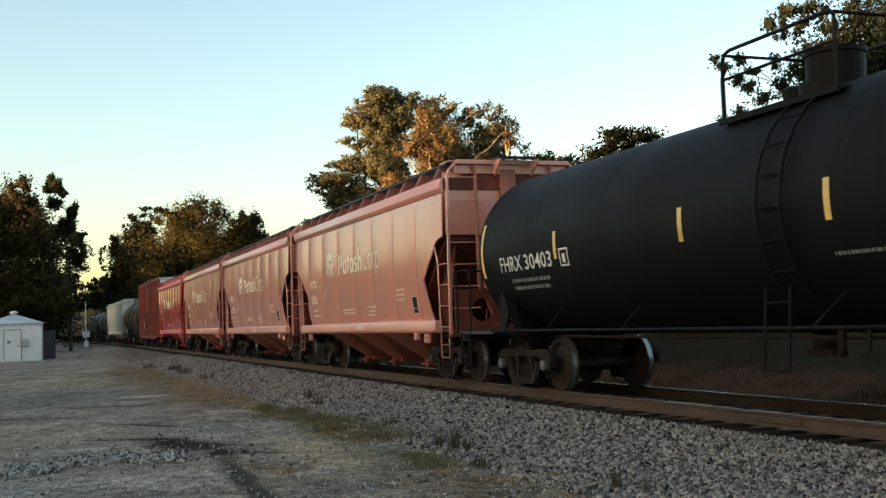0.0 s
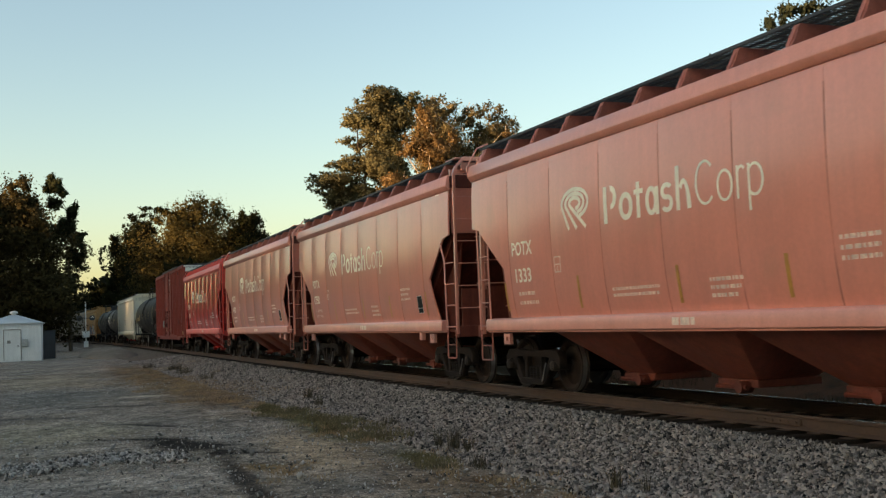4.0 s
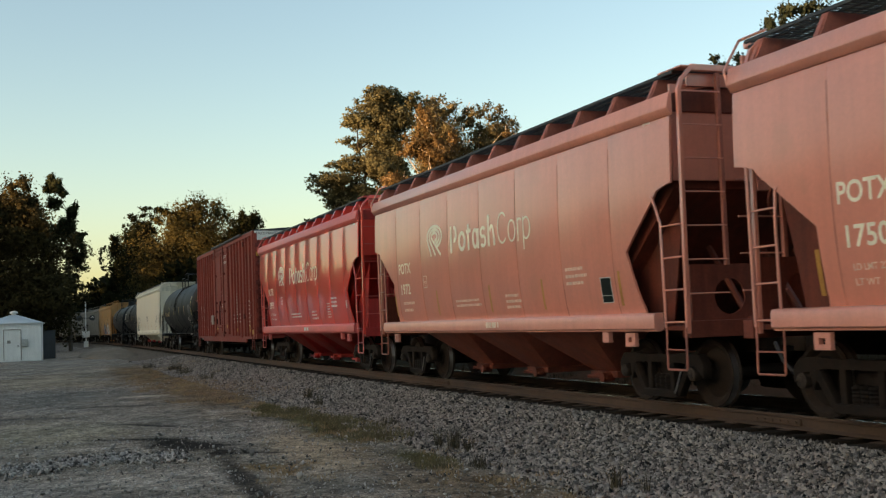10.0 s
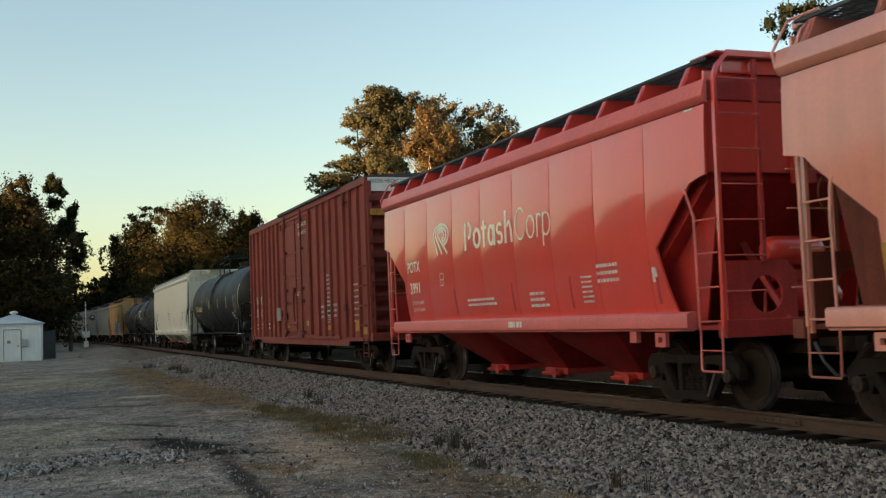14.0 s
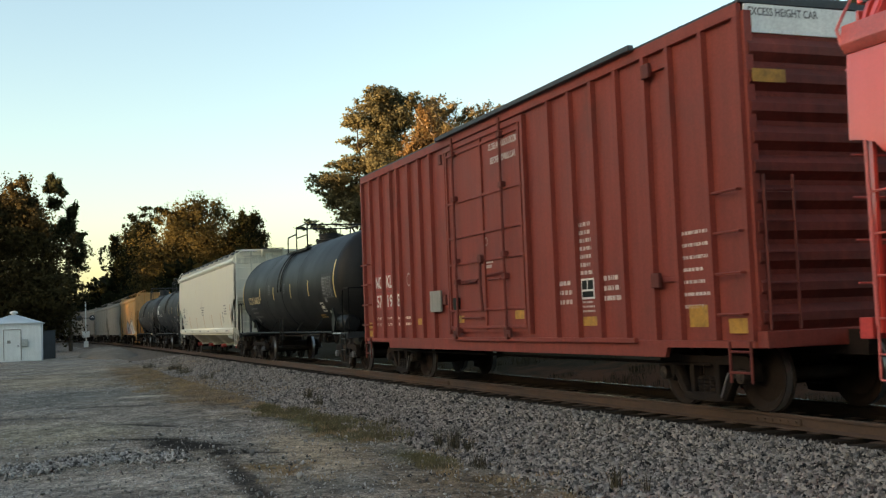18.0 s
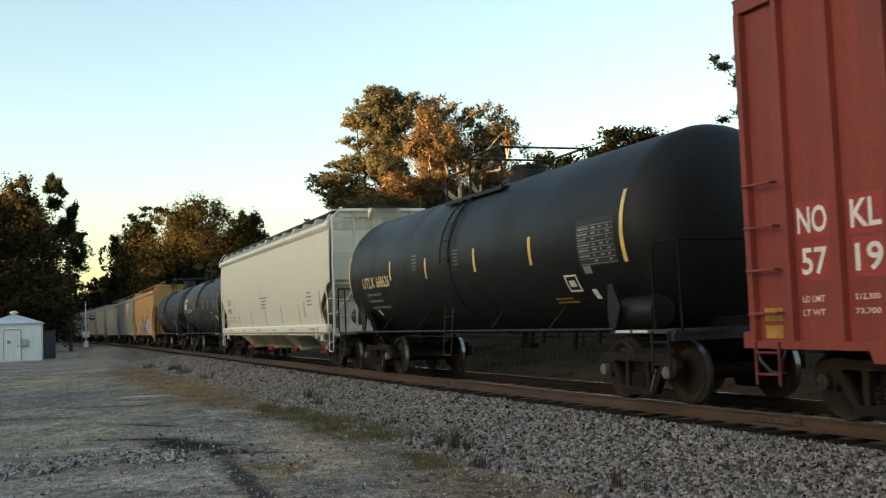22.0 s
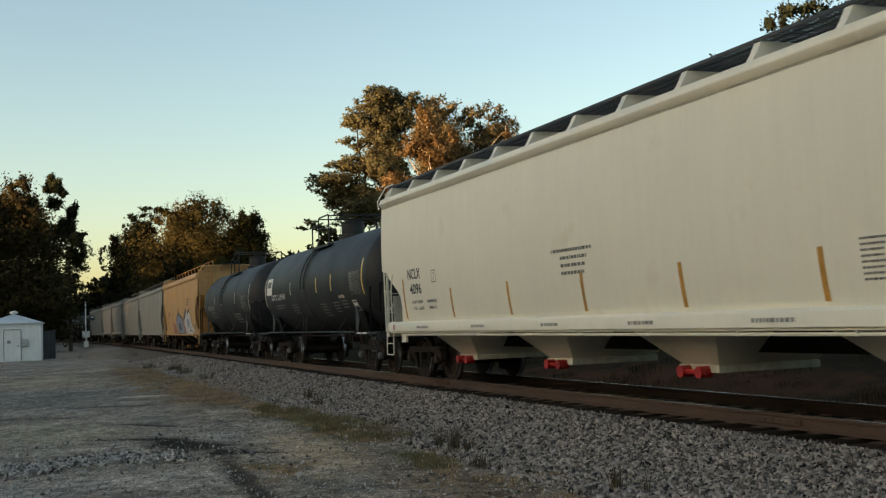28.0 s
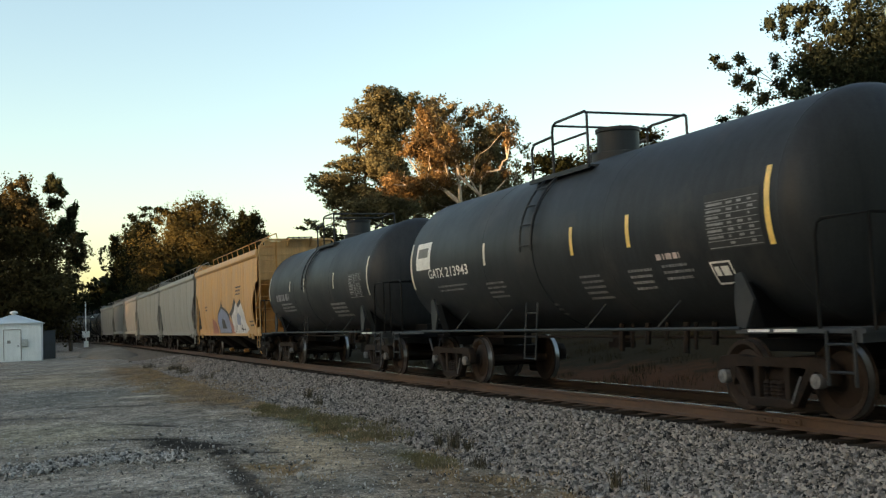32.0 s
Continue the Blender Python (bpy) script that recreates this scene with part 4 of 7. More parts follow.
sig = tagged(empty("crossing_signal"), "white level crossing signal mast with lamps and a pale gate box", "signal")
sx, sy, _ = line(140, 3.55)
sig.matrix_basis = pose(sx, sy, -0.2)
part("mast", tube(bmesh.new(), [(0, 0, 0.2), (0, 0, 5.3)], 0.065, 8), SHED, sig)
part("gate_mechanism", box(-.35, .35, -.42, .42, 0.95, 1.75), SHED, sig, bevel=0.03)
part("base", box(-.3, .3, -.26, .26, -0.3, 0.5), SHED, sig, bevel=0.03)
part("cross_arm", tube(bmesh.new(), [(0, -.85, 3.3), (0, .85, 3.3)], 0.05, 6), GRATE, sig)
for yy in (-.75, .75):
    lamp = part("lamp", lathe(bmesh.new(), [(0.0, 0.02), (0.14, 0.02), (0.15, 0.2), (0.34, 0.2), (0.34, 0.22), (0.0, 0.23)], (0, yy, 3.3), "x", 14), GRATE, sig)
    part("hood", tube(bmesh.new(), [(0.22, yy - 0.16, 3.33), (0.24, yy, 3.47), (0.22, yy + 0.16, 3.33)], 0.05, 6), SHED if yy > 0 else GRATE, lamp)

pile = bmesh.new()
prng = random.Random(8)
prof = [(4.2 * math.sin(k / 7 * math.pi / 2), 0.85 * math.cos(k / 7 * math.pi / 2) ** 1.5) for k in range(8)]
lathe(pile, prof, (0, 0, 0), "z", 28)
for v in pile.verts:
    v.co.z = v.co.z * 0.85 + prng.uniform(-.09, .09)
    v.co.x *= 2.3
    v.co.y *= 0.5
mound = part("mound", pile, MOUND)
mx, my, _ = line(84, 4.7)
mound.location = (mx, my, LOT - 0.06)
tagged(mound, "low mound of grey gravel beside the track", "mound")


# ---- rolling stock: built along x, front end at +x, z = 0 on the rails ----
AXLE = 0.889
WHEEL_R = 0.457


def truck_meshes():
    d = {}
    bm = bmesh.new()
    bx(bm, -0.22, 0.22, -0.95, 0.95, 0.42, 0.70)
    lathe(bm, [(0.30, 0.70), (0.30, 0.78)], (0, 0, 0), "z", 16)
    for sx in (-1, 1):
        bx(bm, sx * 0.42 - 0.05, sx * 0.42 + 0.05, -0.72, 0.72, 0.30, 0.40)
        for yy in (-0.75, 0.75):
            bx(bm, sx * 0.40 - 0.035, sx * 0.40 + 0.035, yy - 0.05, yy + 0.05, 0.27, 0.62)
    d["bolster"] = mesh_of(bm, "truck", STEEL, 0.015)
    bm = bmesh.new()
    y0, y1 = -0.07, 0.07
    prism(bm, [(-1.10, 0.60), (-0.98, 0.72), (-0.62, 0.74), (-0.42, 0.70), (0.42, 0.70), (0.62, 0.74), (0.98, 0.72), (1.10, 0.60), (1.08, 0.40), (0.92, 0.56),
               (0.70, 0.58), (0.58, 0.60), (-0.58, 0.60), (-0.70, 0.58), (-0.92, 0.56), (-1.08, 0.40)], y0, y1, "y")
    for s in (-1, 1):
        prism(bm, [(s * 0.82, 0.60), (s * 0.66, 0.60), (s * 0.36, 0.16), (s * 0.46, 0.13)], y0 + .01, y1 - .01, "y")
        prism(bm, [(s * 0.34, 0.62), (s * 0.24, 0.62), (s * 0.24, 0.20), (s * 0.34, 0.20)], y0 + .015, y1 - .015, "y")
        prism(bm, [(s * 0.98, 0.56), (s * 0.80, 0.56), (s * 0.76, 0.34), (s * 0.70, 0.46), (s * 0.66, 0.60)], y0 + .005, y1 - .005, "y")
    prism(bm, [(-0.46, 0.13), (-0.36, 0.11), (0.36, 0.11), (0.46, 0.13), (0.40, 0.22), (-0.40, 0.22)], y0 - .02, y1 + .02, "y")
    d["side_frame"] = mesh_of(bm, "side_frame", STEEL, 0.012)
    d["rod"] = mesh_of(tube(bmesh.new(), [(0.60, 0, 0.50), (0.42, 0, 0.18)], 0.013, 6), "brake_rod", CAPS)
    bm = lathe(bmesh.new(), [(0.0, 0.22)] + [(0.050 if k % 2 else 0.064, 0.22 + 0.022 * k) for k in range(10)] + [(0.0, 0.44)], (0, 0, 0), "z", 10)
    d["spring"] = mesh_of(bm, "spring", STEEL)
    bm = lathe(bmesh.new(), [(0.0, 0.052), (0.035, 0.052), (0.035, 0.045), (0.076, 0.043), (0.088, 0.034), (0.09, 0.0), (0.085, -0.08), (0.0, -0.08)], (0, 0, 0), "y", 18)
    for k in range(3):
        a = k * math.tau / 3
        lathe(bm, [(0.016, 0.035), (0.016, 0.056)], (0.05 * math.cos(a), 0, 0.05 * math.sin(a)), "y", 6)
    d["cap"] = mesh_of(bm, "bearing_cap", CAPS)
    d["dull_cap"] = d["cap"].copy()
    d["dull_cap"].materials[0] = DULLCAPS
    bm = bmesh.new()
    prism(bm, [(-0.12, 0.60), (0.12, 0.60), (0.13, 0.50), (0.10, 0.42), (-0.10, 0.42), (-0.13, 0.50)], -0.09, 0.09, "y")
    d["adapter"] = mesh_of(bm, "bearing_adapter", STEEL, 0.01)
    bm = bmesh.new()
    lathe(bm, [(0.075, -1.02), (0.075, -0.85), (0.09, -0.8), (0.085, 0.8), (0.075, 0.85), (0.075, 1.02)], (0, 0, 0), "y", 12)
    for s in (-1, 1):
        lathe(bm, [(0.09, s * 0.83), (0.13, s * 0.83), (0.15, s * 0.80), (0.33, s * 0.745), (0.37, s * 0.79), (0.40, s * 0.815), (0.452, s * 0.812), (0.457, s * 0.80),
                   (0.459, s * 0.715), (0.470, s * 0.70), (0.483, s * 0.685), (0.480, s * 0.675), (0.40, s * 0.67), (0.36, s * 0.69), (0.32, s * 0.715), (0.14, s * 0.70), (0.09, s * 0.68)], (0, 0, 0), "y", 36)
    d["wheelset"] = mesh_of(bm, "wheelset", WHEEL)
    d["wheelset"].materials.append(TREAD)
    for f in d["wheelset"].polygons:
        rad, off = math.hypot(f.center.x, f.center.z), abs(f.center.y)
        if rad > 0.455 and 0.71 < off < 0.8:
            f.material_index = 1
    return d


TM = truck_meshes()
ROLLING = []          # wheelsets that turn, with their place on the truck


def trucks(car, at_x, off=0.0, pale=False):
    for tx in (at_x + off, off - at_x):
        tk = place("truck", TM["bolster"], car, pose(tx, 0, 0), "grimy cast steel freight truck")
        for yy in (-1.03, 1.03):
            place("side_frame", TM["side_frame"], tk, pose(0, yy, 0))
            place("brake_rod", TM["rod"], tk, pose(0, yy * 1.09, 0), "pale worn brake rod")
            for xx in (-0.13, 0.0, 0.13):
                place("spring", TM["spring"], tk, pose(xx, yy, 0))
            for xx in (-AXLE, AXLE):
                place("bearing_cap", TM["cap" if pale else "dull_cap"], tk, pose(xx, yy + (0.09 if yy > 0 else -0.09), WHEEL_R, 0, 0, 0 if yy > 0 else 180), "pale round bearing cap" if pale else "grimy round bearing cap")
        for xx in (-AXLE, AXLE):
            ws = place("wheelset", TM["wheelset"], tk, pose(xx, 0, WHEEL_R), "dull steel wheels on an axle")
            ROLLING.append((ws, xx))


def coupler_bm(end, s):
    bm = bmesh.new()
    a, b = sorted((s * (end - 0.75), s * (end - 0.16)))
    bx(bm, a, b, -0.09, 0.09, 0.80, 0.97)
    prism(bm, [(s * (end - 0.18), -0.16), (s * (end + 0.02), -0.16), (s * (end + 0.10), -0.05), (s * (end - 0.02), 0.02), (s * (end + 0.02), 0.14), (s * (end - 0.18), 0.16)], 0.74, 1.02, "z")
    return bm


def hose(s, end):
    return tube(bmesh.new(), [(s * (end - 0.35), -0.32, 0.86), (s * (end - 0.2), -0.32, 0.62), (s * (end - 0.08), -0.25, 0.46), (s * (end + 0.02), -0.12, 0.44)], 0.025, 6)


_faces = {}


def letters(text, bold=0.0):
    """The outline of a text as flat points and faces, one unit high."""
    if (text, bold) not in _faces:
        cu = bpy.data.curves.new("lettering", "FONT")
        cu.body, cu.offset, cu.resolution_u = text, bold, 3
        ob = bpy.data.objects.new("lettering", cu)
        me = bpy.data.meshes.new_from_object(ob)
        V = np.array([v.co[:2] for v in me.vertices])
        _faces[(text, bold)] = (V - V.min(0)) / 0.72, [tuple(p.vertices) for p in me.polygons]
        bpy.data.objects.remove(ob)
        bpy.data.meshes.remove(me)
    return _faces[(text, bold)]


def raw_mixed(name, verts, faces, material):
    me = bpy.data.meshes.new(name)
    me.from_pydata([tuple(v) for v in verts], [], [list(f) for f in faces])
    me.materials.append(material)
    return me


def write(car, text, x0, z0, width, height, skin, material, label, name="lettering", bold=0.012):
    """Letters on the side facing the lot, lying on skin(x, z) -> y."""
    V, F = letters(text, bold)
    V = V / V.max(0) * np.array([width, height]) + np.array([x0, z0])
    # one mesh for each letter
    root = list(range(len(V)))

    def top(i):
        while root[i] != i:
            i = root[i]
        return i

    for f in F:
        for k in f[1:]:
            root[top(k)] = top(f[0])
    groups = {}
    for f in F:
        groups.setdefault(top(f[0]), []).append(f)
    for fs in groups.values():
        used = sorted({i for f in fs for i in f})
        at = {i: k for k, i in enumerate(used)}
        me = raw("letter", [(V[i][0], skin(*V[i]), V[i][1]) for i in used], [tuple(at[i] for i in f) for f in fs] if len({len(f) for f in fs}) == 1 else [], material)
        if not me.polygons:
            me.clear_geometry()
            me.from_pydata([(V[i][0], skin(*V[i]), V[i][1]) for i in used], [], [[at[i] for i in f] for f in fs])
        place("letter", me, car, None, label)


def bars(car, rects, skin, material, label, name="stencil"):
    """Thin painted bars (x0, x1, z0, z1) lying on the side."""
    bm = bmesh.new()
    for x0, x1, z0, z1 in rects:
        k = max(1, round(abs(z1 - z0) / 0.08))
        for i in range(k):
            a, b = z0 + (z1 - z0) * i / k, z0 + (z1 - z0) * (i + 1) / k
            bm.faces.new([bm.verts.new((x, skin(x, z), z)) for x, z in ((x0, a), (x1, a), (x1, b), (x0, b))])
    me = bpy.data.meshes.new(name)
    bm.to_mesh(me)
    bm.free()
    me.materials.append(material)
    ob = place(name, me, car, None, label)
    return tagged(ob, kind="stuff") if len(rects) > 1 else ob


def rows_of(x, z, width, n, high, gap, seed):
    """Short broken rows that stand for small illegible writing."""
    r = random.Random(seed)
    out = []
    for i in range(n):
        a, top = x, z - i * gap
        end = x + width * r.uniform(0.75, 1.0)
        while a < end:
            w = r.uniform(0.5, 2.2) * high
            out.append((a, min(a + w, end), top - high, top))
            a += w + high * r.uniform(0.25, 0.6)
    return out


def ladder(bm, a, b, z0, z1, n, r=0.017):
    """Two stiles at plan points a and b, and n rungs."""
    for p in (a, b):
        tube(bm, [(p[0], p[1], z0), (p[0], p[1], z1)], r * 1.2, 6)
    for k in range(n):
        z = z0 + (z1 - z0) * (k + 0.5) / n
        tube(bm, [(a[0], a[1], z), (b[0], b[1], z)], r, 6)
    return bm


def plate_with_hole(bm, poly, centre, r, x0, x1, n=24):
    """A plate in y and z, pierced by a round hole, from x0 to x1."""
    k = len(poly)

    def edge(a):
        d = Vector((math.cos(a), math.sin(a)))
        best = 9.0
        for i in range(k):
            p, q = Vector(poly[i]) - Vector(centre), Vector(poly[(i + 1) % k]) - Vector(centre)
            e = q - p
            den = d.x * e.y - d.y * e.x
            if abs(den) > 1e-9:
                t, u = (p.x * e.y - p.y * e.x) / den, (p.x * d.y - p.y * d.x) / den
                if t > 0 and -1e-6 <= u <= 1 + 1e-6:
                    best = min(best, t)
        return best

    angles = sorted([j * math.tau / n for j in range(n)] + [math.atan2(z - centre[1], y - centre[0]) % math.tau for y, z in poly])
    rings = []
    for a in angles:
        c, q, far = math.cos(a), math.sin(a), edge(a)
        rings.append([bm.verts.new((x, centre[0] + c * d, centre[1] + q * d)) for x in (x0, x1) for d in (r, far)])
    for p, q in zip(rings, rings[1:] + rings[:1]):
        for i, j in ((0, 1), (1, 3), (3, 2), (2, 0)):
            bm.faces.new((p[i], p[j], q[j], q[i]))
    return bm


def grating(x0, x1, y0, y1, z):
    """An open steel walkway of cross bars on bearing bars."""
    bm = bmesh.new()
    n = round((x1 - x0) / 0.09)
    for k in range(n + 1):
        x = x0 + (x1 - x0) * k / n
        bx(bm, x - 0.022, x + 0.022, y0, y1, z - 0.012, z)
    for k in range(5):
        y = y0 + (y1 - y0) * k / 4
        bx(bm, x0, x1, y - 0.012, y + 0.012, z - 0.038, z - 0.013)
    return bm


def hopper(name, label, mats, half_sill, half_top, half_c, truck_x, bays, panels, walk_rail=False, low=1.08, brackets=11, notch=3.0, deck=4.52, foot=2.17, bay=None):
    """A covered hopper. notch: where the side sheet is cut back over the end, foot: where the cut ends; deck: the walkways' height; bay: half length and near edge of an outlet, its height."""
    # Pd: body paint darkened for the shade on roof, ends and underside
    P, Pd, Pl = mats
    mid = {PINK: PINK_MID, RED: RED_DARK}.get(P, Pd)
    e = half_top
    half_bay, out_y, out_z = bay or (0.40, 0.48, 0.36)
    car = tagged(empty(name), label, "hopper car", "cars of the train")
    cuts = [(1.22, 1.02), (1.40, 1.10), (1.62, 1.22), (foot, 1.20), (notch - 0.17, 0.46), (notch - 0.07, 0.36), (notch - 0.03, 0.20), (notch, 0.0), (4.1, 0.0)]
    base = [1.22, 1.5, 1.8, 2.05, 2.35, 2.65, 2.93, 2.99, 3.0, 3.3, 3.7, 4.06]
    girth = [1.47, 1.530, 1.570, 1.590, 1.604, 1.611, 1.612, 1.611, 1.611, 1.605, 1.59, 1.565]
    heights = sorted({z for z in base if abs(z - notch) > 0.08} | {c[0] for c in cuts[:-1]})
    wide = [float(np.interp(z, base, girth)) for z in heights]

    def skin(x, z):
        return -float(np.interp(z, base, girth)) - 0.006

    # the two ends are cut differently on the curved-side cars
    fore, aft = cuts, cuts
    if P in (PINK, RED):
        fore = [(1.22, 0.92), (1.40, 0.97), (1.62, 1.06), (foot, 1.24)] + cuts[4:]
        aft = [(1.22, 1.36), (1.40, 1.39), (1.62, 1.39), (foot, 1.36)] + cuts[4:]

    def reach(z, s=1):
        c = fore if s > 0 else aft
        return e - float(np.interp(z, [q[0] for q in c], [q[1] for q in c]))

    # curved side sheets, one for each welded panel
    edges = [-e + 2 * e * k / panels for k in range(panels + 1)]
    for side in (-1, 1):
        for x0, x1 in zip(edges, edges[1:]):
            cols = [x0 + 0.002, x0 + 0.05, x0 + (x1 - x0) * 0.5, x1 - 0.05, x1 - 0.002]
            dip = [0.005, 0.0, 0.0, 0.0, 0.005] if panels > 4 else [0.0] * 5
            bm = bmesh.new()
            g = [[bm.verts.new((max(-reach(z, -1), min(reach(z), x)), side * (w - d), z)) for x, d in zip(cols, dip)] for z, w in zip(heights, wide)]
            back = [[bm.verts.new((v.co.x, v.co.y - side * 0.03, v.co.z)) for v in r] for r in g]
            for G in (g, back):
                for i in range(len(G) - 1):
                    for j in range(4):
                        bm.faces.new((G[i][j], G[i][j + 1], G[i + 1][j + 1], G[i + 1][j]))
            for i in range(len(g) - 1):
                for j in (0, 4):
                    bm.faces.new((g[i][j], g[i + 1][j], back[i + 1][j], back[i][j]))
            bmesh.ops.remove_doubles(bm, verts=bm.verts[:], dist=1e-4)
            part("side_panel", bm, P, car)
        for x in edges[1:-1] if panels > 4 else []:
            bm = bmesh.new()
            rows = [[bm.verts.new((x + dx, side * (w + dy), z)) for dx, dy in ((-0.014, -0.004), (-0.006, 0.002), (0.006, 0.002), (0.014, -0.004))] for z, w in zip(heights, wide) if z < 3.95 and -reach(z, -1) < x < reach(z)]
            for p, q in zip(rows, rows[1:]):
                for j in range(3):
                    bm.faces.new((p[j], p[j + 1], q[j + 1], q[j]))
            part("weld_seam", bm, {PINK: PINK_SEAM, RED: RED_SEAM}.get(P, Pd), car, "welded seam")
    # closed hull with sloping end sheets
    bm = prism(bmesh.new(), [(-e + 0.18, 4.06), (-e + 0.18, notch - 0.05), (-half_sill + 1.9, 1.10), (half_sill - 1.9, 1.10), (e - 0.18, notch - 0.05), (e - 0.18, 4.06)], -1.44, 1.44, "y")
    part("slope_sheet", bm, Pd, car, "sloping end sheets, shade in the paint")
    prof = [(-1.58, 3.96), (-1.58, 4.185), (-1.45, 4.21), (-0.70, 4.33), (-0.68, deck - 0.03), (0.68, deck - 0.03), (0.70, 4.33), (1.45, 4.21), (1.58, 4.185), (1.58, 3.96)]
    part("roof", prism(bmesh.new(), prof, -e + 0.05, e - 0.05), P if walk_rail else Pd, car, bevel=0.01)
    for side in (-1, 1):
        up = 0.09 if P is WHITE else 0.0
        bm = prism(bmesh.new(), [(side * 1.57, 3.89 + up), (side * 1.60, 3.895 + up), (side * 1.66, 3.985 + up), (side * 1.655, 4.01 + up), (side * 1.618, 4.19), (side * 1.57, 4.20)], -e + up, e + 0.08)
        part("top_plate", bm, Pl, car, "pale plate along the eaves", bevel=0.006)
        bm = prism(bmesh.new(), [(side * 1.47, low + 0.225), (side * 1.60, low + 0.215), (side * 1.625, low + 0.18), (side * 1.625, low + 0.01), (side * 1.58, low - 0.005), (side * 1.58, low - 0.03), (side * 1.52, low - 0.03), (side * 1.47, low)], -half_sill, half_sill)
        if walk_rail:
            bm.free()
            bm = box(-half_sill, half_sill, *sorted((side * 1.38, side * 1.466)), low - 0.12, low + 0.2)
        part("side_sill", bm, Pl, car, "" if walk_rail else "pale side sill beam", bevel=0.005)
        if not walk_rail:
            part("walkway_edge", box(-e + 0.1, e - 0.1, *sorted((side * 1.425, side * 1.435)), deck - 0.035, deck + 0.004), GRATE, car)
            part("running_board", grating(-e + 0.1, e - 0.1, *sorted((side * 0.72, side * 1.42)), deck), GRATE, car, "open steel grating walkway")
        for k in range(0 if walk_rail else brackets):
            x = -e + 0.45 + (2 * e - 0.9) * k / (brackets - 1)
            th = 0.13 if P is WHITE else 0.03
            bm = prism(bmesh.new(), [(side * 1.57, 4.195), (side * 1.50, 4.30), (side * 1.425, deck - 0.047), (side * 0.74, deck - 0.047), (side * 0.74, 4.30), (side * 1.45, 4.205)], x - th, x)
            if P is not WHITE:
                prism(bm, [(side * 1.578, 4.195), (side * 1.43, deck - 0.05), (side * 1.412, deck - 0.05), (side * 1.556, 4.198)], x - 0.10, x - 0.031)
            part("roof_bracket", bm, mid if P is PINK else P, car)
    for k in range(max(3, brackets // 3)):
        x = -e + 1.0 + (2 * e - 2.0) * k / (max(3, brackets // 3) - 1)
        part("roof_hatch", lathe(bmesh.new(), [(0.42, deck - 0.035), (0.42, deck - 0.01), (0.36, deck + 0.02), (0.0, deck + 0.03)], (x, 0, 0), "z", 18), Pd, car, bevel=0.0)
    # discharge bays
    h = (bays[1] - bays[0]) / 2 * (0.52 if bay else 0.96)
    for c in bays:
        bm = bmesh.new()
        top_y = 1.30 if bay else 1.44
        hexa(bm, [(c - half_bay, -out_y, out_z), (c + half_bay, -out_y, out_z), (c + half_bay, out_y, out_z), (c - half_bay, out_y, out_z), (c - h, -top_y, low + 0.02), (c + h, -top_y, low + 0.02), (c + h, top_y, low + 0.02), (c - h, top_y, low + 0.02)])
        # Railed cars: dark steel colour stands in for shade below the sill
        chute = part("discharge_bay", bm, P if P is WHITE else mid if P is PINK else STEEL if walk_rail else Pd, car, bevel=0.01)
        bm = box(c - half_bay - 0.05, c + half_bay + 0.05, -out_y - 0.04, out_y + 0.04, out_z - 0.10, out_z + 0.005)
        part("outlet_gate", bm, STEEL if walk_rail else Pd, chute, bevel=0.01)
        bm = tube(bmesh.new(), [(c - 0.34, -out_y - 0.14, out_z - 0.09), (c + 0.34, -out_y - 0.14, out_z - 0.09)], 0.035, 6)
        for dx in (-0.22, 0.22) if P is WHITE else (0.22,):
            lathe(bm, [(0.085, -out_y - 0.2), (0.085, -out_y)], (c + dx, 0, out_z - 0.09), "y", 10)
        part("gate_shaft", bm, REDHANDLE if P is WHITE else Pd, chute, "red-painted gate shaft" if P is WHITE else "")
    if P is WHITE:
        bm = tube(bmesh.new(), [(-half_sill + 1.0, -1.545, low - 0.07), (half_sill - 1.0, -1.545, low - 0.07)], 0.022, 6)
        for k in range(9):
            x = -half_sill + 1.2 + (2 * half_sill - 2.4) * k / 8
            bx(bm, x - 0.02, x + 0.02, -1.57, -1.52, low - 0.09, low - 0.025)
        part("sill_pipe", bm, P, car, "thin pipe clamped under the sill")
    for s in () if walk_rail else (1, -1):
        part("centre_post", box(*sorted((s * (e - 0.07), s * (e + 0.03))), -0.26, 0.08, low + 0.05 if P is WHITE else notch - 0.1, deck - 0.13), mid, car, bevel=0.008)
    part("centre_sill", box(-half_c + 0.55, half_c - 0.55, -0.30, 0.30, 0.72, 1.02), STEEL, car)
    # ends: platform, posts, ladders
    for s in (1, -1):
        front = s > 0
        px = e + 0.13 if front else e - (0.22 if P in (PINK, RED) else 0.12)      # the corner post, which is the outer stile of the side ladder
        sx = px - 0.44 if front else px - 0.47    # the inner stile
        bm = bmesh.new()
        bx(bm, *sorted((s * (half_sill - 1.2), s * (e + 0.05))), -1.46, 1.46, low - 0.02, low + 0.04)
        bx(bm, *sorted((s * (e - 0.05), s * (e + 0.14))), -1.50, 1.50, low - 0.12, low + 0.10)
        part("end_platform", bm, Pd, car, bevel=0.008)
        part("end_wall", box(*sorted((s * (e - 0.12), s * (e - 0.08))), -1.5, 1.5, notch + 0.04, 4.34), P, car, bevel=0.01)
        part("end_cap", box(*sorted((s * (e - 0.04), s * (e + 0.0))), -1.27, 1.27, 4.30, deck - 0.045), P, car)
        part("end_beam", box(*sorted((s * (e + 0.05), s * (e + 0.13))), -1.28, 1.28, deck - 0.04, deck + 0.05), P, car, bevel=0.01)
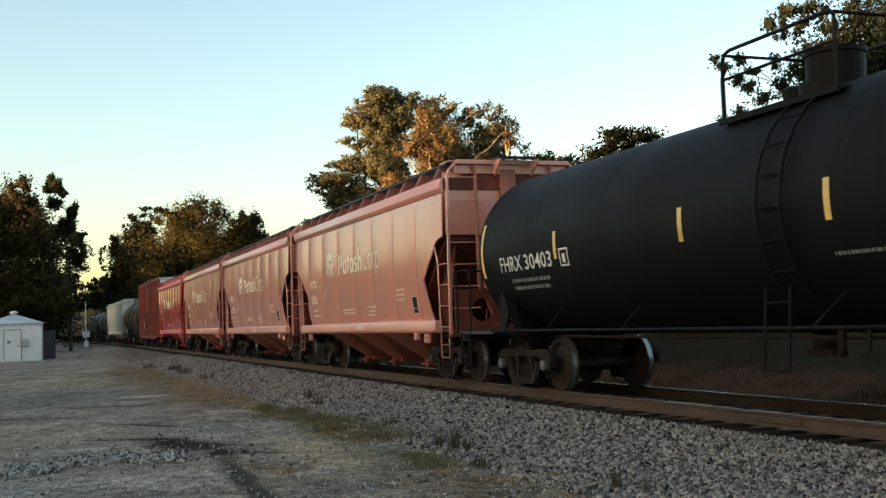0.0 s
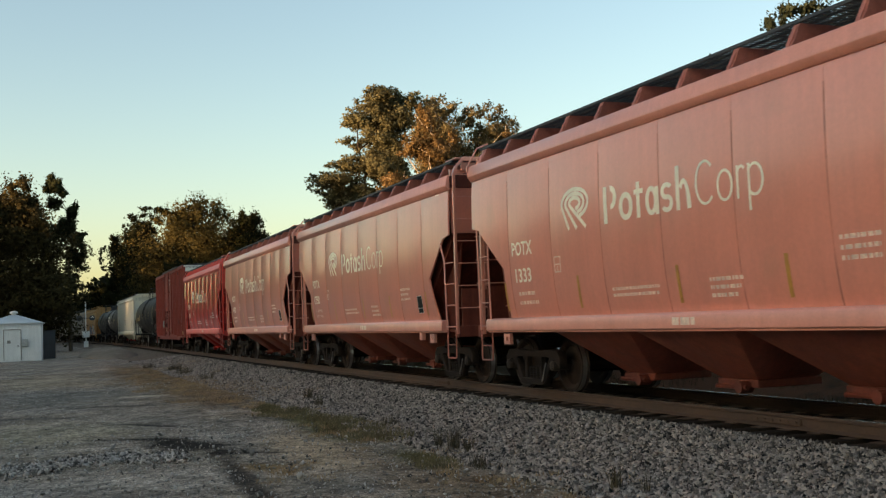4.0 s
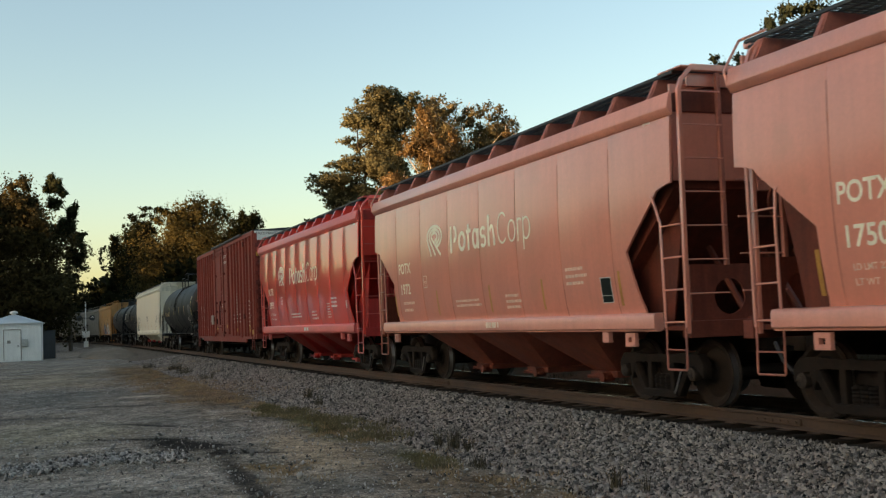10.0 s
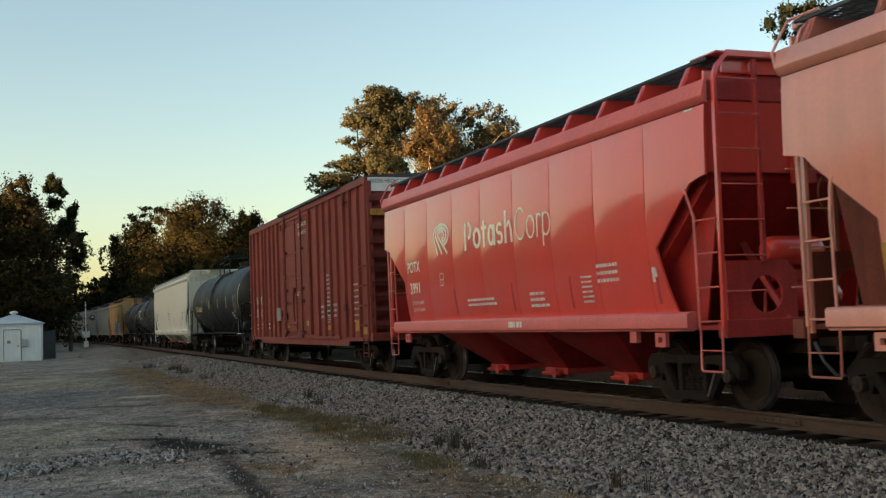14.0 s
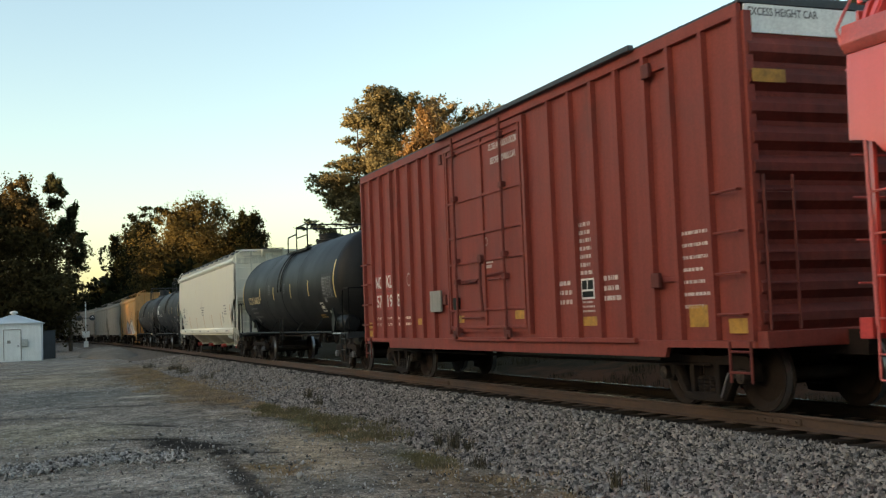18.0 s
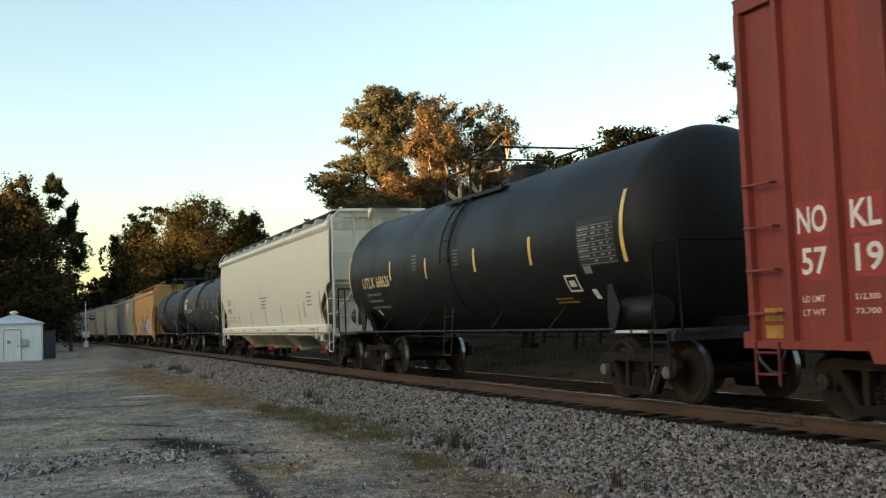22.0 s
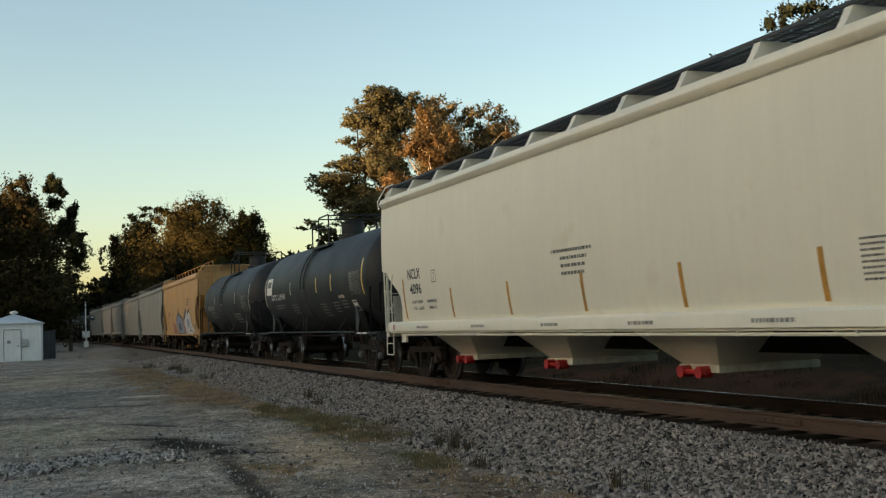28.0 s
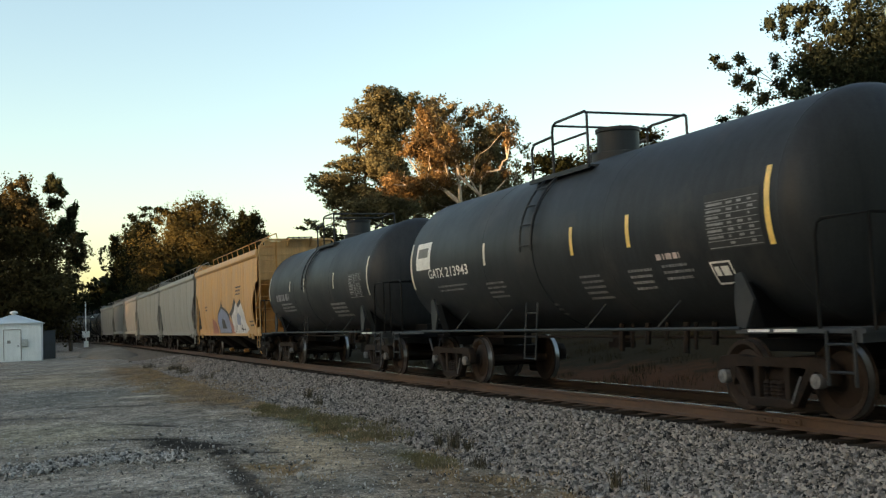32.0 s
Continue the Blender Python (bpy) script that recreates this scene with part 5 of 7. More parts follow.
        part("end_grating", grating(*sorted((s * (e - 0.09), s * (e + 0.05))), -1.26, 1.26, deck - 0.005), GRATE, car)
        part("end_walkway", grating(*sorted((s * (e + 0.12), s * (e + 0.46))), -0.45, 0.45, deck + 0.08), GRATE, car, "open grating step across the end")
        for yy in (-0.42, 0.42):
            bm = prism(bmesh.new(), [(s * (e + 0.10), deck + 0.04), (s * (e + 0.44), deck + 0.035), (s * (e + 0.44), deck - 0.01), (s * (e + 0.10), deck - 0.28)], yy - 0.02, yy + 0.02, "y")
            part("walkway_bracket", bm, P, car, bevel=0.004)
        for side in (-1, 1):
            bm = tube(bmesh.new(), [(s * px, side * 1.53, low - 0.06), (s * px, side * 1.50, 4.22), (s * px, side * 1.44, 4.36), (s * (px - 0.03), side * 1.26, deck + 0.02)], 0.042, 4)
            part("corner_post", bm, P, car, bevel=0.006)
            part("end_post", box(*sorted((s * (e + 0.06), s * (e + 0.12))), side * 0.86 - 0.03, side * 0.86 + 0.03, 1.90 if side < 0 and P in (PINK, RED) else low + 0.1, deck - 0.05), mid, car, bevel=0.006)
        for yy in (-0.45, 0.45):
            part("diagonal_brace", tube(bmesh.new(), [(s * (e + 0.0), yy, low + 0.05), (s * (e - 0.9), yy, 2.2)], 0.05, 6), Pd, car)
            if P not in (PINK, RED):
                part("corner_brace", tube(bmesh.new(), [(s * (e + 0.02), yy * 1.6, notch), (s * (e + 0.02), yy * 3.2, foot - 0.3)], 0.03, 4), Pd, car)
        for k in range(7):
            place("rung", mesh_of(tube(bmesh.new(), [(0, -1.51, 0), (0, -0.86, 0)], 0.012, 6), "rung", Pl), car, pose(s * (px if front else e + 0.09), 0, 1.535 + 0.445 * k))
        # side ladder: the post, a bent inner stile and rungs, with a stirrup below
        top = notch - (0.15 if front or P not in (PINK, RED) else 0.36)
        bend = 0.15 if front or P not in (PINK, RED) else 0.05
        part("ladder_stile", tube(bmesh.new(), [(s * sx, -1.585, low + 0.02), (s * sx, -1.60, top - 0.36), (s * (sx - bend), -1.615, top), (s * (sx - bend - 0.04), -1.60, top + 0.03)], 0.019, 6), Pl, car)
        if not front:
            part("ladder_stile", tube(bmesh.new(), [(s * px, -1.585, low + 0.02), (s * px, -1.60, notch - 0.02)], 0.022, 6), Pl, car)
        for k in range(4 if notch > 2.8 else 3):
            z = low + 0.09 + 0.425 * k
            part("rung", tube(bmesh.new(), [(s * px, -1.575, z), (s * sx, -1.595, z)], 0.013, 6), Pl, car)
        bm = bmesh.new()
        tube(bm, [(s * (px + 0.01), -1.57, low + 0.02), (s * (px + 0.01), -1.58, 0.57), (s * (px - 0.01), -1.58, 0.55), (s * (sx + 0.01), -1.58, 0.55), (s * (sx - 0.01), -1.58, 0.57), (s * (sx - 0.01), -1.57, low + 0.02)], 0.015, 6)
        tube(bm, [(s * px, -1.58, 0.81), (s * sx, -1.58, 0.81)], 0.011, 6)
        part("step", bm, mid if P is PINK else Pl, car)
        if front:
            part("corner_plate", box(e - 0.45, e + 0.13, -1.44, -1.24, deck + 0.006, deck + 0.03), Pl, car, bevel=0.005)
        else:
            part("grab_iron", tube(bmesh.new(), [(-e + 0.01, -1.64, 3.98), (-e - 0.03, -1.655, 4.16), (-e - 0.02, -1.58, 4.30), (-e + 0.02, -1.45, deck + 0.02), (-e + 0.5, -1.43, deck + 0.03)], 0.018, 6), Pl, car)
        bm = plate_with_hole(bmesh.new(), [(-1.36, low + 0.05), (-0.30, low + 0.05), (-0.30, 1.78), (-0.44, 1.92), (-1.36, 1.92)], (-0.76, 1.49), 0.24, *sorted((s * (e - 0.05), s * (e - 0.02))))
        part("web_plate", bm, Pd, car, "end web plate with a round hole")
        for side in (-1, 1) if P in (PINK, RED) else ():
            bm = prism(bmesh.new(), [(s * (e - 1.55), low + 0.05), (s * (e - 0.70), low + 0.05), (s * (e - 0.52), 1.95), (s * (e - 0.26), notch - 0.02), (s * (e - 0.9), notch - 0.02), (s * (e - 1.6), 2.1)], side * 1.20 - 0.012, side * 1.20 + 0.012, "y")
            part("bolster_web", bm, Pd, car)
        part("coupler", coupler_bm(half_c, s), STEEL, car, bevel=0.01)
        part("air_hose", hose(s, half_c), GRATE, car)
        bm = bmesh.new()
        x = s * (truck_x + 0.02)
        z = low - 0.05
        for a in (((x - 0.13, x + 0.13, z - 0.19, z - 0.13)), (x - 0.13, x + 0.13, z - 0.06, z), (x - 0.13, x - 0.05, z - 0.13, z - 0.06), (x + 0.05, x + 0.13, z - 0.13, z - 0.06)):
            bx(bm, a[0], a[1], -1.56, -1.50, a[2], a[3])
        part("jacking_pad", bm, Pl, car, "pierced jacking pad")
        if front:
            part("pipe_clip", box(x - 0.80, x - 0.62, -1.56, -1.48, z - 0.14, z + 0.02), Pl, car, bevel=0.008)
    # brake gear on the front end
    for yc, zc in ((0.12, 1.45), (-0.12, 2.05)):
        part("brake_reservoir", lathe(bmesh.new(), [(0.0, -0.46), (0.12, -0.44), (0.185, -0.36), (0.2, -0.28), (0.2, 0.28), (0.185, 0.36), (0.12, 0.44), (0.0, 0.46)], (e - 0.30, yc, zc), "y", 18), mid if P is PINK else P, car, "painted brake air reservoir")
    part("reservoir_strap", box(e - 0.52, e - 0.08, -0.44, -0.38, low + 0.05, 1.27), Pd, car)
    bm = lathe(bmesh.new(), [(0.0, e + 0.16), (0.05, e + 0.16), (0.05, e + 0.05), (0.0, e + 0.05)], (0, 0.75, 2.6), "x", 10)
    ring = [(e + 0.15, 0.75 + 0.27 * math.cos(a * math.tau / 16), 2.6 + 0.27 * math.sin(a * math.tau / 16)) for a in range(17)]
    tube(bm, ring, 0.018, 6)
    for a in range(4):
        tube(bm, [(e + 0.15, 0.75, 2.6), ring[a * 4]], 0.014, 5)
    part("brake_wheel", bm, Pd, car)
    bm = tube(bmesh.new(), [(e - 0.4, 0.1, 1.62), (e - 0.4, -0.5, 1.5), (e - 0.3, -0.6, 1.15)], 0.025, 6)
    bx(bm, e - 0.55, e - 0.25, -0.30, -0.02, 1.66, 1.80)
    part("brake_valve", bm, Pd, car)
    trucks(car, truck_x)
    if walk_rail:
        bm = bmesh.new()
        tube(bm, [(-e + 0.2, -0.72, deck + 0.30), (e - 0.5, -0.72, deck + 0.30)], 0.02, 6)
        for k in range(12):
            x = -e + 0.2 + (2 * e - 0.7) * k / 11
            tube(bm, [(x, -0.66, deck - 0.06), (x, -0.72, deck + 0.30)], 0.02, 6)
        part("roof_railing", bm, Pd, car)
    return car, skin


def emblem(car, x, z, skin, material):
    """A plain fan of stripes under an arch."""
    bm = bmesh.new()

    def strip(pts, w):
        P = [Vector((x + 0.90 * p, z + 0.61 * q)) for p, q in pts]
        rows = []
        for i, p in enumerate(P):
            d = (P[min(i + 1, len(P) - 1)] - P[max(i - 1, 0)]).normalized()
            n = Vector((-d.y, d.x)) * w
            rows.append([bm.verts.new((q.x, skin(q.x, q.y), q.y)) for q in (p - n, p + n)])
        for p, q in zip(rows, rows[1:]):
            bm.faces.new((p[0], p[1], q[1], q[0]))

    for k, (foot, rx, rz, end) in enumerate(((0.27, 0.47, 0.36, -70), (0.55, 0.33, 0.25, -75), (0.88, 0.19, 0.14, -80))):
        arc = [(0.50 + rx * math.cos(radians(a)), 0.64 + rz * math.sin(radians(a))) for a in np.linspace(188, end, 22)]
        leg = [(foot + (arc[0][0] - foot) * t, arc[0][1] * t) for t in (0.0, 0.25, 0.5, 0.75)]
        strip(leg + arc, 0.032)
    me = bpy.data.meshes.new("emblem")
    bm.to_mesh(me)
    bm.free()
    me.materials.append(material)
    return place("emblem", me, car, None, "cream striped emblem")


def wordmark(car, x, z, skin, material):
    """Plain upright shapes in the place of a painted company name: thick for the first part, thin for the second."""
    def ring(x0, x1, z0, z1, t, a0=0.0, a1=360.0):
        bm = bmesh.new()
        cx, cz, rx, rz = (x0 + x1) / 2, (z0 + z1) / 2, (x1 - x0) / 2, (z1 - z0) / 2
        P = []
        for k in range(25):
            a = radians(a0 + (a1 - a0) * k / 24)
            P.append([bm.verts.new((cx + f * math.cos(a), skin(0, cz + g * math.sin(a)), cz + g * math.sin(a))) for f, g in ((rx, rz), (rx - t, rz - t * 0.8))])
        for p, q in zip(P, P[1:]):
            bm.faces.new((p[0], p[1], q[1], q[0]))
        me = bpy.data.meshes.new("letter_shape")
        bm.to_mesh(me)
        bm.free()
        me.materials.append(material)
        place("letter_shape", me, car, None, "plain cream ring in a row of shapes")

    def stem(x0, x1, z0, z1):
        bars(car, [(x0, x1, z0, z1)], skin, material, "plain cream bar in a row of shapes", "letter_shape")

    for x0, x1, top in ((0.0, 0.10, 0.54), (0.92, 1.01, 0.50), (1.90, 1.99, 0.58)):
        stem(x + x0, x + x1, z, z + top)
    ring(x + 0.06, x + 0.38, z + 0.20, z + 0.54, 0.10, -100, 100)
    ring(x + 0.44, x + 0.82, z, z + 0.40, 0.10)
    stem(x + 0.86, x + 1.10, z + 0.33, z + 0.40)
    ring(x + 1.15, x + 1.46, z, z + 0.40, 0.09)
    stem(x + 1.40, x + 1.49, z, z + 0.38)
    ring(x + 1.54, x + 1.83, z + 0.17, z + 0.40, 0.08, 30, 270)
    ring(x + 1.54, x + 1.83, z, z + 0.24, 0.08, -150, 90)
    ring(x + 1.93, x + 2.24, z - 0.36, z + 0.40, 0.09, 0, 130)
    stem(x + 2.15, x + 2.24, z, z + 0.03)
    ring(x + 2.34, x + 2.78, z, z + 0.57, 0.045, 45, 315)
    ring(x + 2.80, x + 3.13, z, z + 0.40, 0.045)
    stem(x + 3.20, x + 3.245, z, z + 0.40)
    ring(x + 3.20, x + 3.40, z + 0.14, z + 0.40, 0.045, 40, 150)
    stem(x + 3.42, x + 3.465, z - 0.16, z + 0.40)
    ring(x + 3.38, x + 3.72, z, z + 0.40, 0.045, -130, 130)


def hopper_marks(car, side, number, code, dim, tags=True, seed=1, dx=(0, 0, 0), off=0.0):
    """Lettering, emblem, stencils and reflectors on a hopper's side, all moved back by off."""
    had = set(car.children)
    skin = side
    for txt, z, wd in ((code, 3.78, 0.62), (number, 3.45, 0.5)):
        V, F = letters(txt, 0.02)
        V = V / V.max(0) * np.array([wd, 0.2])
        place("lettering", raw_mixed("lettering", [(6.54 - 0.076, 0.15 + p, z + q) for p, q in V], F, CREAM), car, None, "cream number on the end wall")
    bars(car, [(6.1, 6.3, 3.86, 3.89)], skin, dim, "small worn stencil")
    write(car, code, -4.53 + dx[0], 2.36, 0.80, 0.24, skin, CREAM, "cream reporting mark", bold=0.02)
    write(car, number, -4.45 + dx[0], 1.90, 0.62, 0.24, skin, CREAM, "cream car number", bold=0.02)
    weights = {"1750": ("229300", "56700"), "3991": ("230000", "56000")}
    if number in weights:
        for row, (head, val) in enumerate(zip(("LD LMT", "LT WT"), weights[number])):
            write(car, head, -4.40 + dx[0], 1.665 - 0.155 * row, 0.34, 0.072, skin, dim, "small pale weight stencil")
            write(car, val, -4.02 + dx[0] + 0.04 * row, 1.665 - 0.155 * row, 0.34 - 0.04 * row, 0.072, skin, dim, "small pale weight stencil")
    else:
        bars(car, rows_of(-4.40 + dx[0], 1.74, 0.76, 2, 0.06, 0.155, seed), skin, dim, "small worn weight stencils")
    write(car, "C", -2.87, 2.03, 0.055, 0.075, skin, dim, "plate letter")
    emblem(car, -2.60 + dx[1], 2.64, skin, CREAM)
    wordmark(car, -1.25 + dx[2], 2.62, skin, CREAM)
    bars(car, rows_of(-1.2 + dx[0], 1.69, 1.45, 2, 0.045, 0.09, seed + 1), skin, dim, "small worn stencils")
    bars(car, rows_of(1.22, 1.72, 0.7, 3, 0.05, 0.10, seed + 2), skin, dim, "small worn stencils")
    bars(car, rows_of(3.62, 2.05, 0.7, 3, 0.05, 0.11, seed + 3), skin, dim, "small worn stencils")
    bars(car, rows_of(0.43, 1.235, 0.6, 1, 0.10, 0.1, seed + 4), lambda x, z: -1.632, dim, "chalk scrawl on the side sill", "scrawl")
    bars(car, [(-2.95, -2.93, 2.0, 2.26), (-2.75, -2.73, 2.0, 2.26), (-2.93, -2.75, 2.24, 2.26), (-2.93, -2.75, 2.0, 2.02), (-2.93, -2.75, 2.12, 2.14)], skin, dim, "small outlined consolidated stencil", "placard")
    if tags:
        bars(car, [(4.70, 5.02, 1.47, 1.85)], lambda x, z: skin(x, z) - 0.002, MARKS, "white-edged placard", "placard")
        bars(car, [(4.715, 5.005, 1.585, 1.838), (4.715, 5.005, 1.482, 1.575)], lambda x, z: skin(x, z) - 0.004, DARKGREEN, "dark green placard panel", "placard")
    else:
        bars(car, [(5.15, 5.27, 1.72, 1.92)], skin, MARKS, "white oval tag", "tag")
        bars(car, rows_of(3.1, 1.9, 0.36, 6, 0.03, 0.075, seed + 6), skin, dim, "small worn stencils")
    for x in (-4.95, -2.25, 0.5, 2.7, 5.22):
        bars(car, [(x, x + 0.07, 1.42, 1.92)], skin, ORANGE if tags else RED_DARK, "worn orange reflector strip", "reflector")
    for ob in set(car.children) - had:
        if ob.matrix_basis.translation.x == 0 and max(v.co.y for v in ob.data.vertices) < -1.2:
            ob.location.x = -off


def tank(name, label, paint, half_len, R, zc, half_c, truck_x, hatch_x, ladder_x, tapes, plaque=None, rails=(-1.4, -0.6, 0.65), full=False, dome_h=0.42, rail_h=0.66, off=0.12, reservoir=False, faded=-99.0):
    car = tagged(empty(name), label, "tank car", "cars of the train")

    def skin(x, z):
        return -math.sqrt(max(0.01, R * R - (z - zc) ** 2)) - 0.008

    head = 0.62
    prof = [(R * math.sin(k / 10 * math.pi / 2), -half_len + head * (1 - math.cos(k / 10 * math.pi / 2))) for k in range(11)]
    part("shell", lathe(bmesh.new(), prof + [(r, -x) for r, x in prof[::-1]], (0, 0, zc), "x", 56), paint, car, sharp=60)
    for x in (-half_len + head, -half_len * 0.33, half_len * 0.33, half_len - head):
        part("weld_band", lathe(bmesh.new(), [(R - 0.006, x - 0.016), (R + 0.003, x - 0.007), (R + 0.003, x + 0.007), (R - 0.006, x + 0.016)], (0, 0, zc), "x", 56), paint, car, sharp=60)
    part("strap_band", lathe(bmesh.new(), [(R - 0.01, ladder_x - 0.14), (R + 0.012, ladder_x - 0.14), (R + 0.012, ladder_x + 0.14), (R - 0.01, ladder_x + 0.14)], (0, 0, zc), "x", 56), paint, car, "strap round the tank under the ladder")
    for s in (1, -1):
        bm = bmesh.new()
        bx(bm, *sorted((s * (truck_x - 1.3), s * (half_c - 0.5))), -0.32, 0.32, 0.74, 1.22)
        part("stub_sill", bm, BLACK, car, bevel=0.01)
        bm = bmesh.new()
        a = [(-1.25, zc - R + 0.62), (-1.05, 0.95), (1.05, 0.95), (1.25, zc - R + 0.62), (0.7, zc - R + 0.15), (-0.7, zc - R + 0.15)]
        prism(bm, a, *sorted((s * truck_x - 0.2, s * truck_x + 0.2)))
        part("saddle", bm, BLACK, car, bevel=0.01)
        bm = bmesh.new()
        x0 = half_len - 0.25
        bx(bm, *sorted((s * (truck_x + 0.2), s * (half_c - 0.35))), -1.52, -0.75, 1.02, 1.07)
        bx(bm, *sorted((s * (truck_x + 0.2), s * (half_c - 0.35))), 0.75, 1.52, 1.02, 1.07)
        bx(bm, *sorted((s * (half_c - 0.55), s * (half_c - 0.40))), -1.52, 1.52, 0.92, 1.08)
        part("end_platform", bm, GRATE, car)
        bm = bmesh.new()
        xi, xo = half_len + 0.02, half_c - 0.22
        for yy in (-1.5, 1.5):
            tube(bm, [(s * xi, yy, 1.05), (s * xi, yy, 2.1), (s * (xi + 0.05), yy, 2.22), (s * (xi + 0.14), yy, 2.26), (s * xo, yy, 2.26), (s * xo, yy, 1.05)], 0.02, 6)
        tube(bm, [(s * xo, -1.5, 2.26), (s * xo, 1.5, 2.26)], 0.02, 6)
        part("end_handrail", bm, BLACK, car)
        bm = bmesh.new()
        ladder(bm, (s * (half_c - 0.5), -1.54), (s * (half_c - 0.92), -1.54), 0.46, 1.05, 2)
        part("step", bm, paint, car)
        part("coupler", coupler_bm(half_c, s), STEEL, car, bevel=0.01)
        part("air_hose", hose(s, half_c), GRATE, car)
        if s < 0:
            continue
        for a in (truck_x + off + 0.2, truck_x + off + 0.68):
            bars(car, [(a, a + 0.40, 1.035, 1.068)], lambda x, z: -1.524, MARKS, "white reflective strip on the platform edge", "reflector")
    for x in (truck_x + off, off - truck_x):
        bm = prism(bmesh.new(), [(x - 0.11, 1.08), (x + 0.07, 1.08), (x + 0.24, 1.42), (x + 0.02, 1.76), (x - 0.10, 1.74), (x - 0.14, 1.40)], -1.45, -1.41, "y")
        part("saddle_bracket", bm, paint, car, "dull plate bracket on the saddle")
    for x in (-0.70 * truck_x, -0.32 * truck_x, 0.32 * truck_x, 0.70 * truck_x):
        part("rail_stay", tube(bmesh.new(), [(x, -1.50, 1.09), (x + 0.34, -1.0 - 0.22 * R, 1.45)], 0.016, 5), paint, car)
    for k, x in enumerate((0.22, 0.30, 0.40, 0.47, 0.58, 0.64, 0.70)):
        part("drain_pipe", tube(bmesh.new(), [(x * truck_x, -0.55 - 0.05 * (k % 3), zc - R + 0.12), (x * truck_x, -0.58 - 0.05 * (k % 3), 0.70 + 0.06 * (k % 4))], 0.03 if k % 2 else 0.05, 6), STEEL, car)
    for yy in (-1.53, 1.53):
        bm = tube(bmesh.new(), [(-truck_x - 0.3, yy, 1.08), (truck_x + 0.3, yy, 1.08)], 0.024, 8)
        for k in range(9):
            x = -truck_x + 2 * truck_x * k / 8
            bx(bm, x - 0.015, x + 0.015, *sorted((yy, yy * 0.72)), 1.07, 1.10)
        part("side_handrail", bm, paint, car, "pipe handrail along the tank")
    # ladder: a straight foot, then stiles that follow the shell up to the platform
    for dx in (-0.22, 0.22):
        foot = [(ladder_x + dx, -R - 0.06, 0.58), (ladder_x + dx, -R + 0.02, 1.55)]
        up = [(ladder_x + dx, -(R + 0.07) * math.cos(a), zc + (R + 0.07) * math.sin(a)) for a in np.linspace(-0.62 if full else -0.05, 1.0, 9)]
        part("ladder_stile", tube(bmesh.new(), foot, 0.018, 6), paint, car)
        part("ladder_stile", tube(bmesh.new(), up, 0.022, 6), paint, car)
    for z in (0.60, 0.97, 1.37):
        yy = -R - 0.06 + 0.08 * (z - 0.58) / 0.97
        part("rung", tube(bmesh.new(), [(ladder_x - 0.22, yy, z), (ladder_x + 0.22, yy, z)], 0.014, 6), paint, car)
    for a in np.linspace(-0.5 if full else 0.02, 0.95, 7 if full else 5):
        p = (-(R + 0.07) * math.cos(a), zc + (R + 0.07) * math.sin(a))
        part("rung", tube(bmesh.new(), [(ladder_x - 0.22, *p), (ladder_x + 0.22, *p)], 0.016, 6), paint, car)
    # roof platform, dome and railings
    top = zc + R
    ra, rb, rc = (hatch_x + k for k in rails)
    plat = box(ra - 0.05, rc + 0.05, -0.97, 0.97, top - 0.26, top - 0.22)
    for yy in (-0.98, 0.98):
        bx(plat, ra - 0.05, rc + 0.05, yy - 0.02, yy + 0.02, top - 0.29, top - 0.215)
    part("roof_platform", plat, paint, car)
    dome = lathe(bmesh.new(), [(0.46, top - 0.12), (0.46, top + 0.06), (0.36, top + 0.08), (0.36, top + dome_h), (0.385, top + dome_h + 0.01), (0.385, top + dome_h + 0.07), (0.0, top + dome_h + 0.10)], (hatch_x, 0, 0), "z", 28)
    part("dome", dome, paint, car)
    part("valve_housing", lathe(bmesh.new(), [(0.15, top - 0.05), (0.15, top + 0.16), (0.10, top + 0.2), (0.0, top + 0.21)], (hatch_x - 0.8, 0, 0), "z", 16), paint, car)
    hi, md = top + rail_h, top + rail_h - 0.36
    for yy in (-0.95, 0.95):
        bm = tube(bmesh.new(), [(rb, yy, top - 0.22), (rb, yy, hi - 0.14), (rb + 0.04, yy, hi - 0.04), (rb + 0.16, yy, hi), (rc - 0.06, yy, hi), (rc, yy, hi - 0.06), (rc, yy, top - 0.22)], 0.025, 6)
        tube(bm, [(rb, yy, md), (rc, yy, md)], 0.02, 6)
        tube(bm, [(ra, yy, top - 0.25), (ra, yy, md + 0.02), (ra + 0.08, yy, md + 0.12), (rb, yy, md + 0.14)], 0.025, 6)
        part("roof_railing", bm, paint, car)
    for xx in (rb, rc):
        part("roof_railing", tube(bmesh.new(), [(xx, -0.95, hi - 0.03), (xx, 0.95, hi - 0.03)], 0.022, 6), paint, car)
    # underside fittings
    bm = lathe(bmesh.new(), [(0.16, zc - R - 0.22), (0.16, zc - R + 0.06), (0.22, zc - R + 0.08)], (hatch_x * 0.5, 0, 0), "z", 14)
    bx(bm, hatch_x * 0.5 - 0.25, hatch_x * 0.5 + 0.25, -0.12, 0.12, zc - R - 0.3, zc - R - 0.2)
    part("bottom_valve", bm, STEEL, car)
    if reservoir:
        part("air_reservoir", lathe(bmesh.new(), [(0.0, -0.50), (0.2, -0.46), (0.25, -0.38), (0.25, 0.38), (0.2, 0.46), (0.0, 0.50)], (truck_x + off + 0.40, -1.12, 1.32), "x", 18), paint, car, "black brake air reservoir")
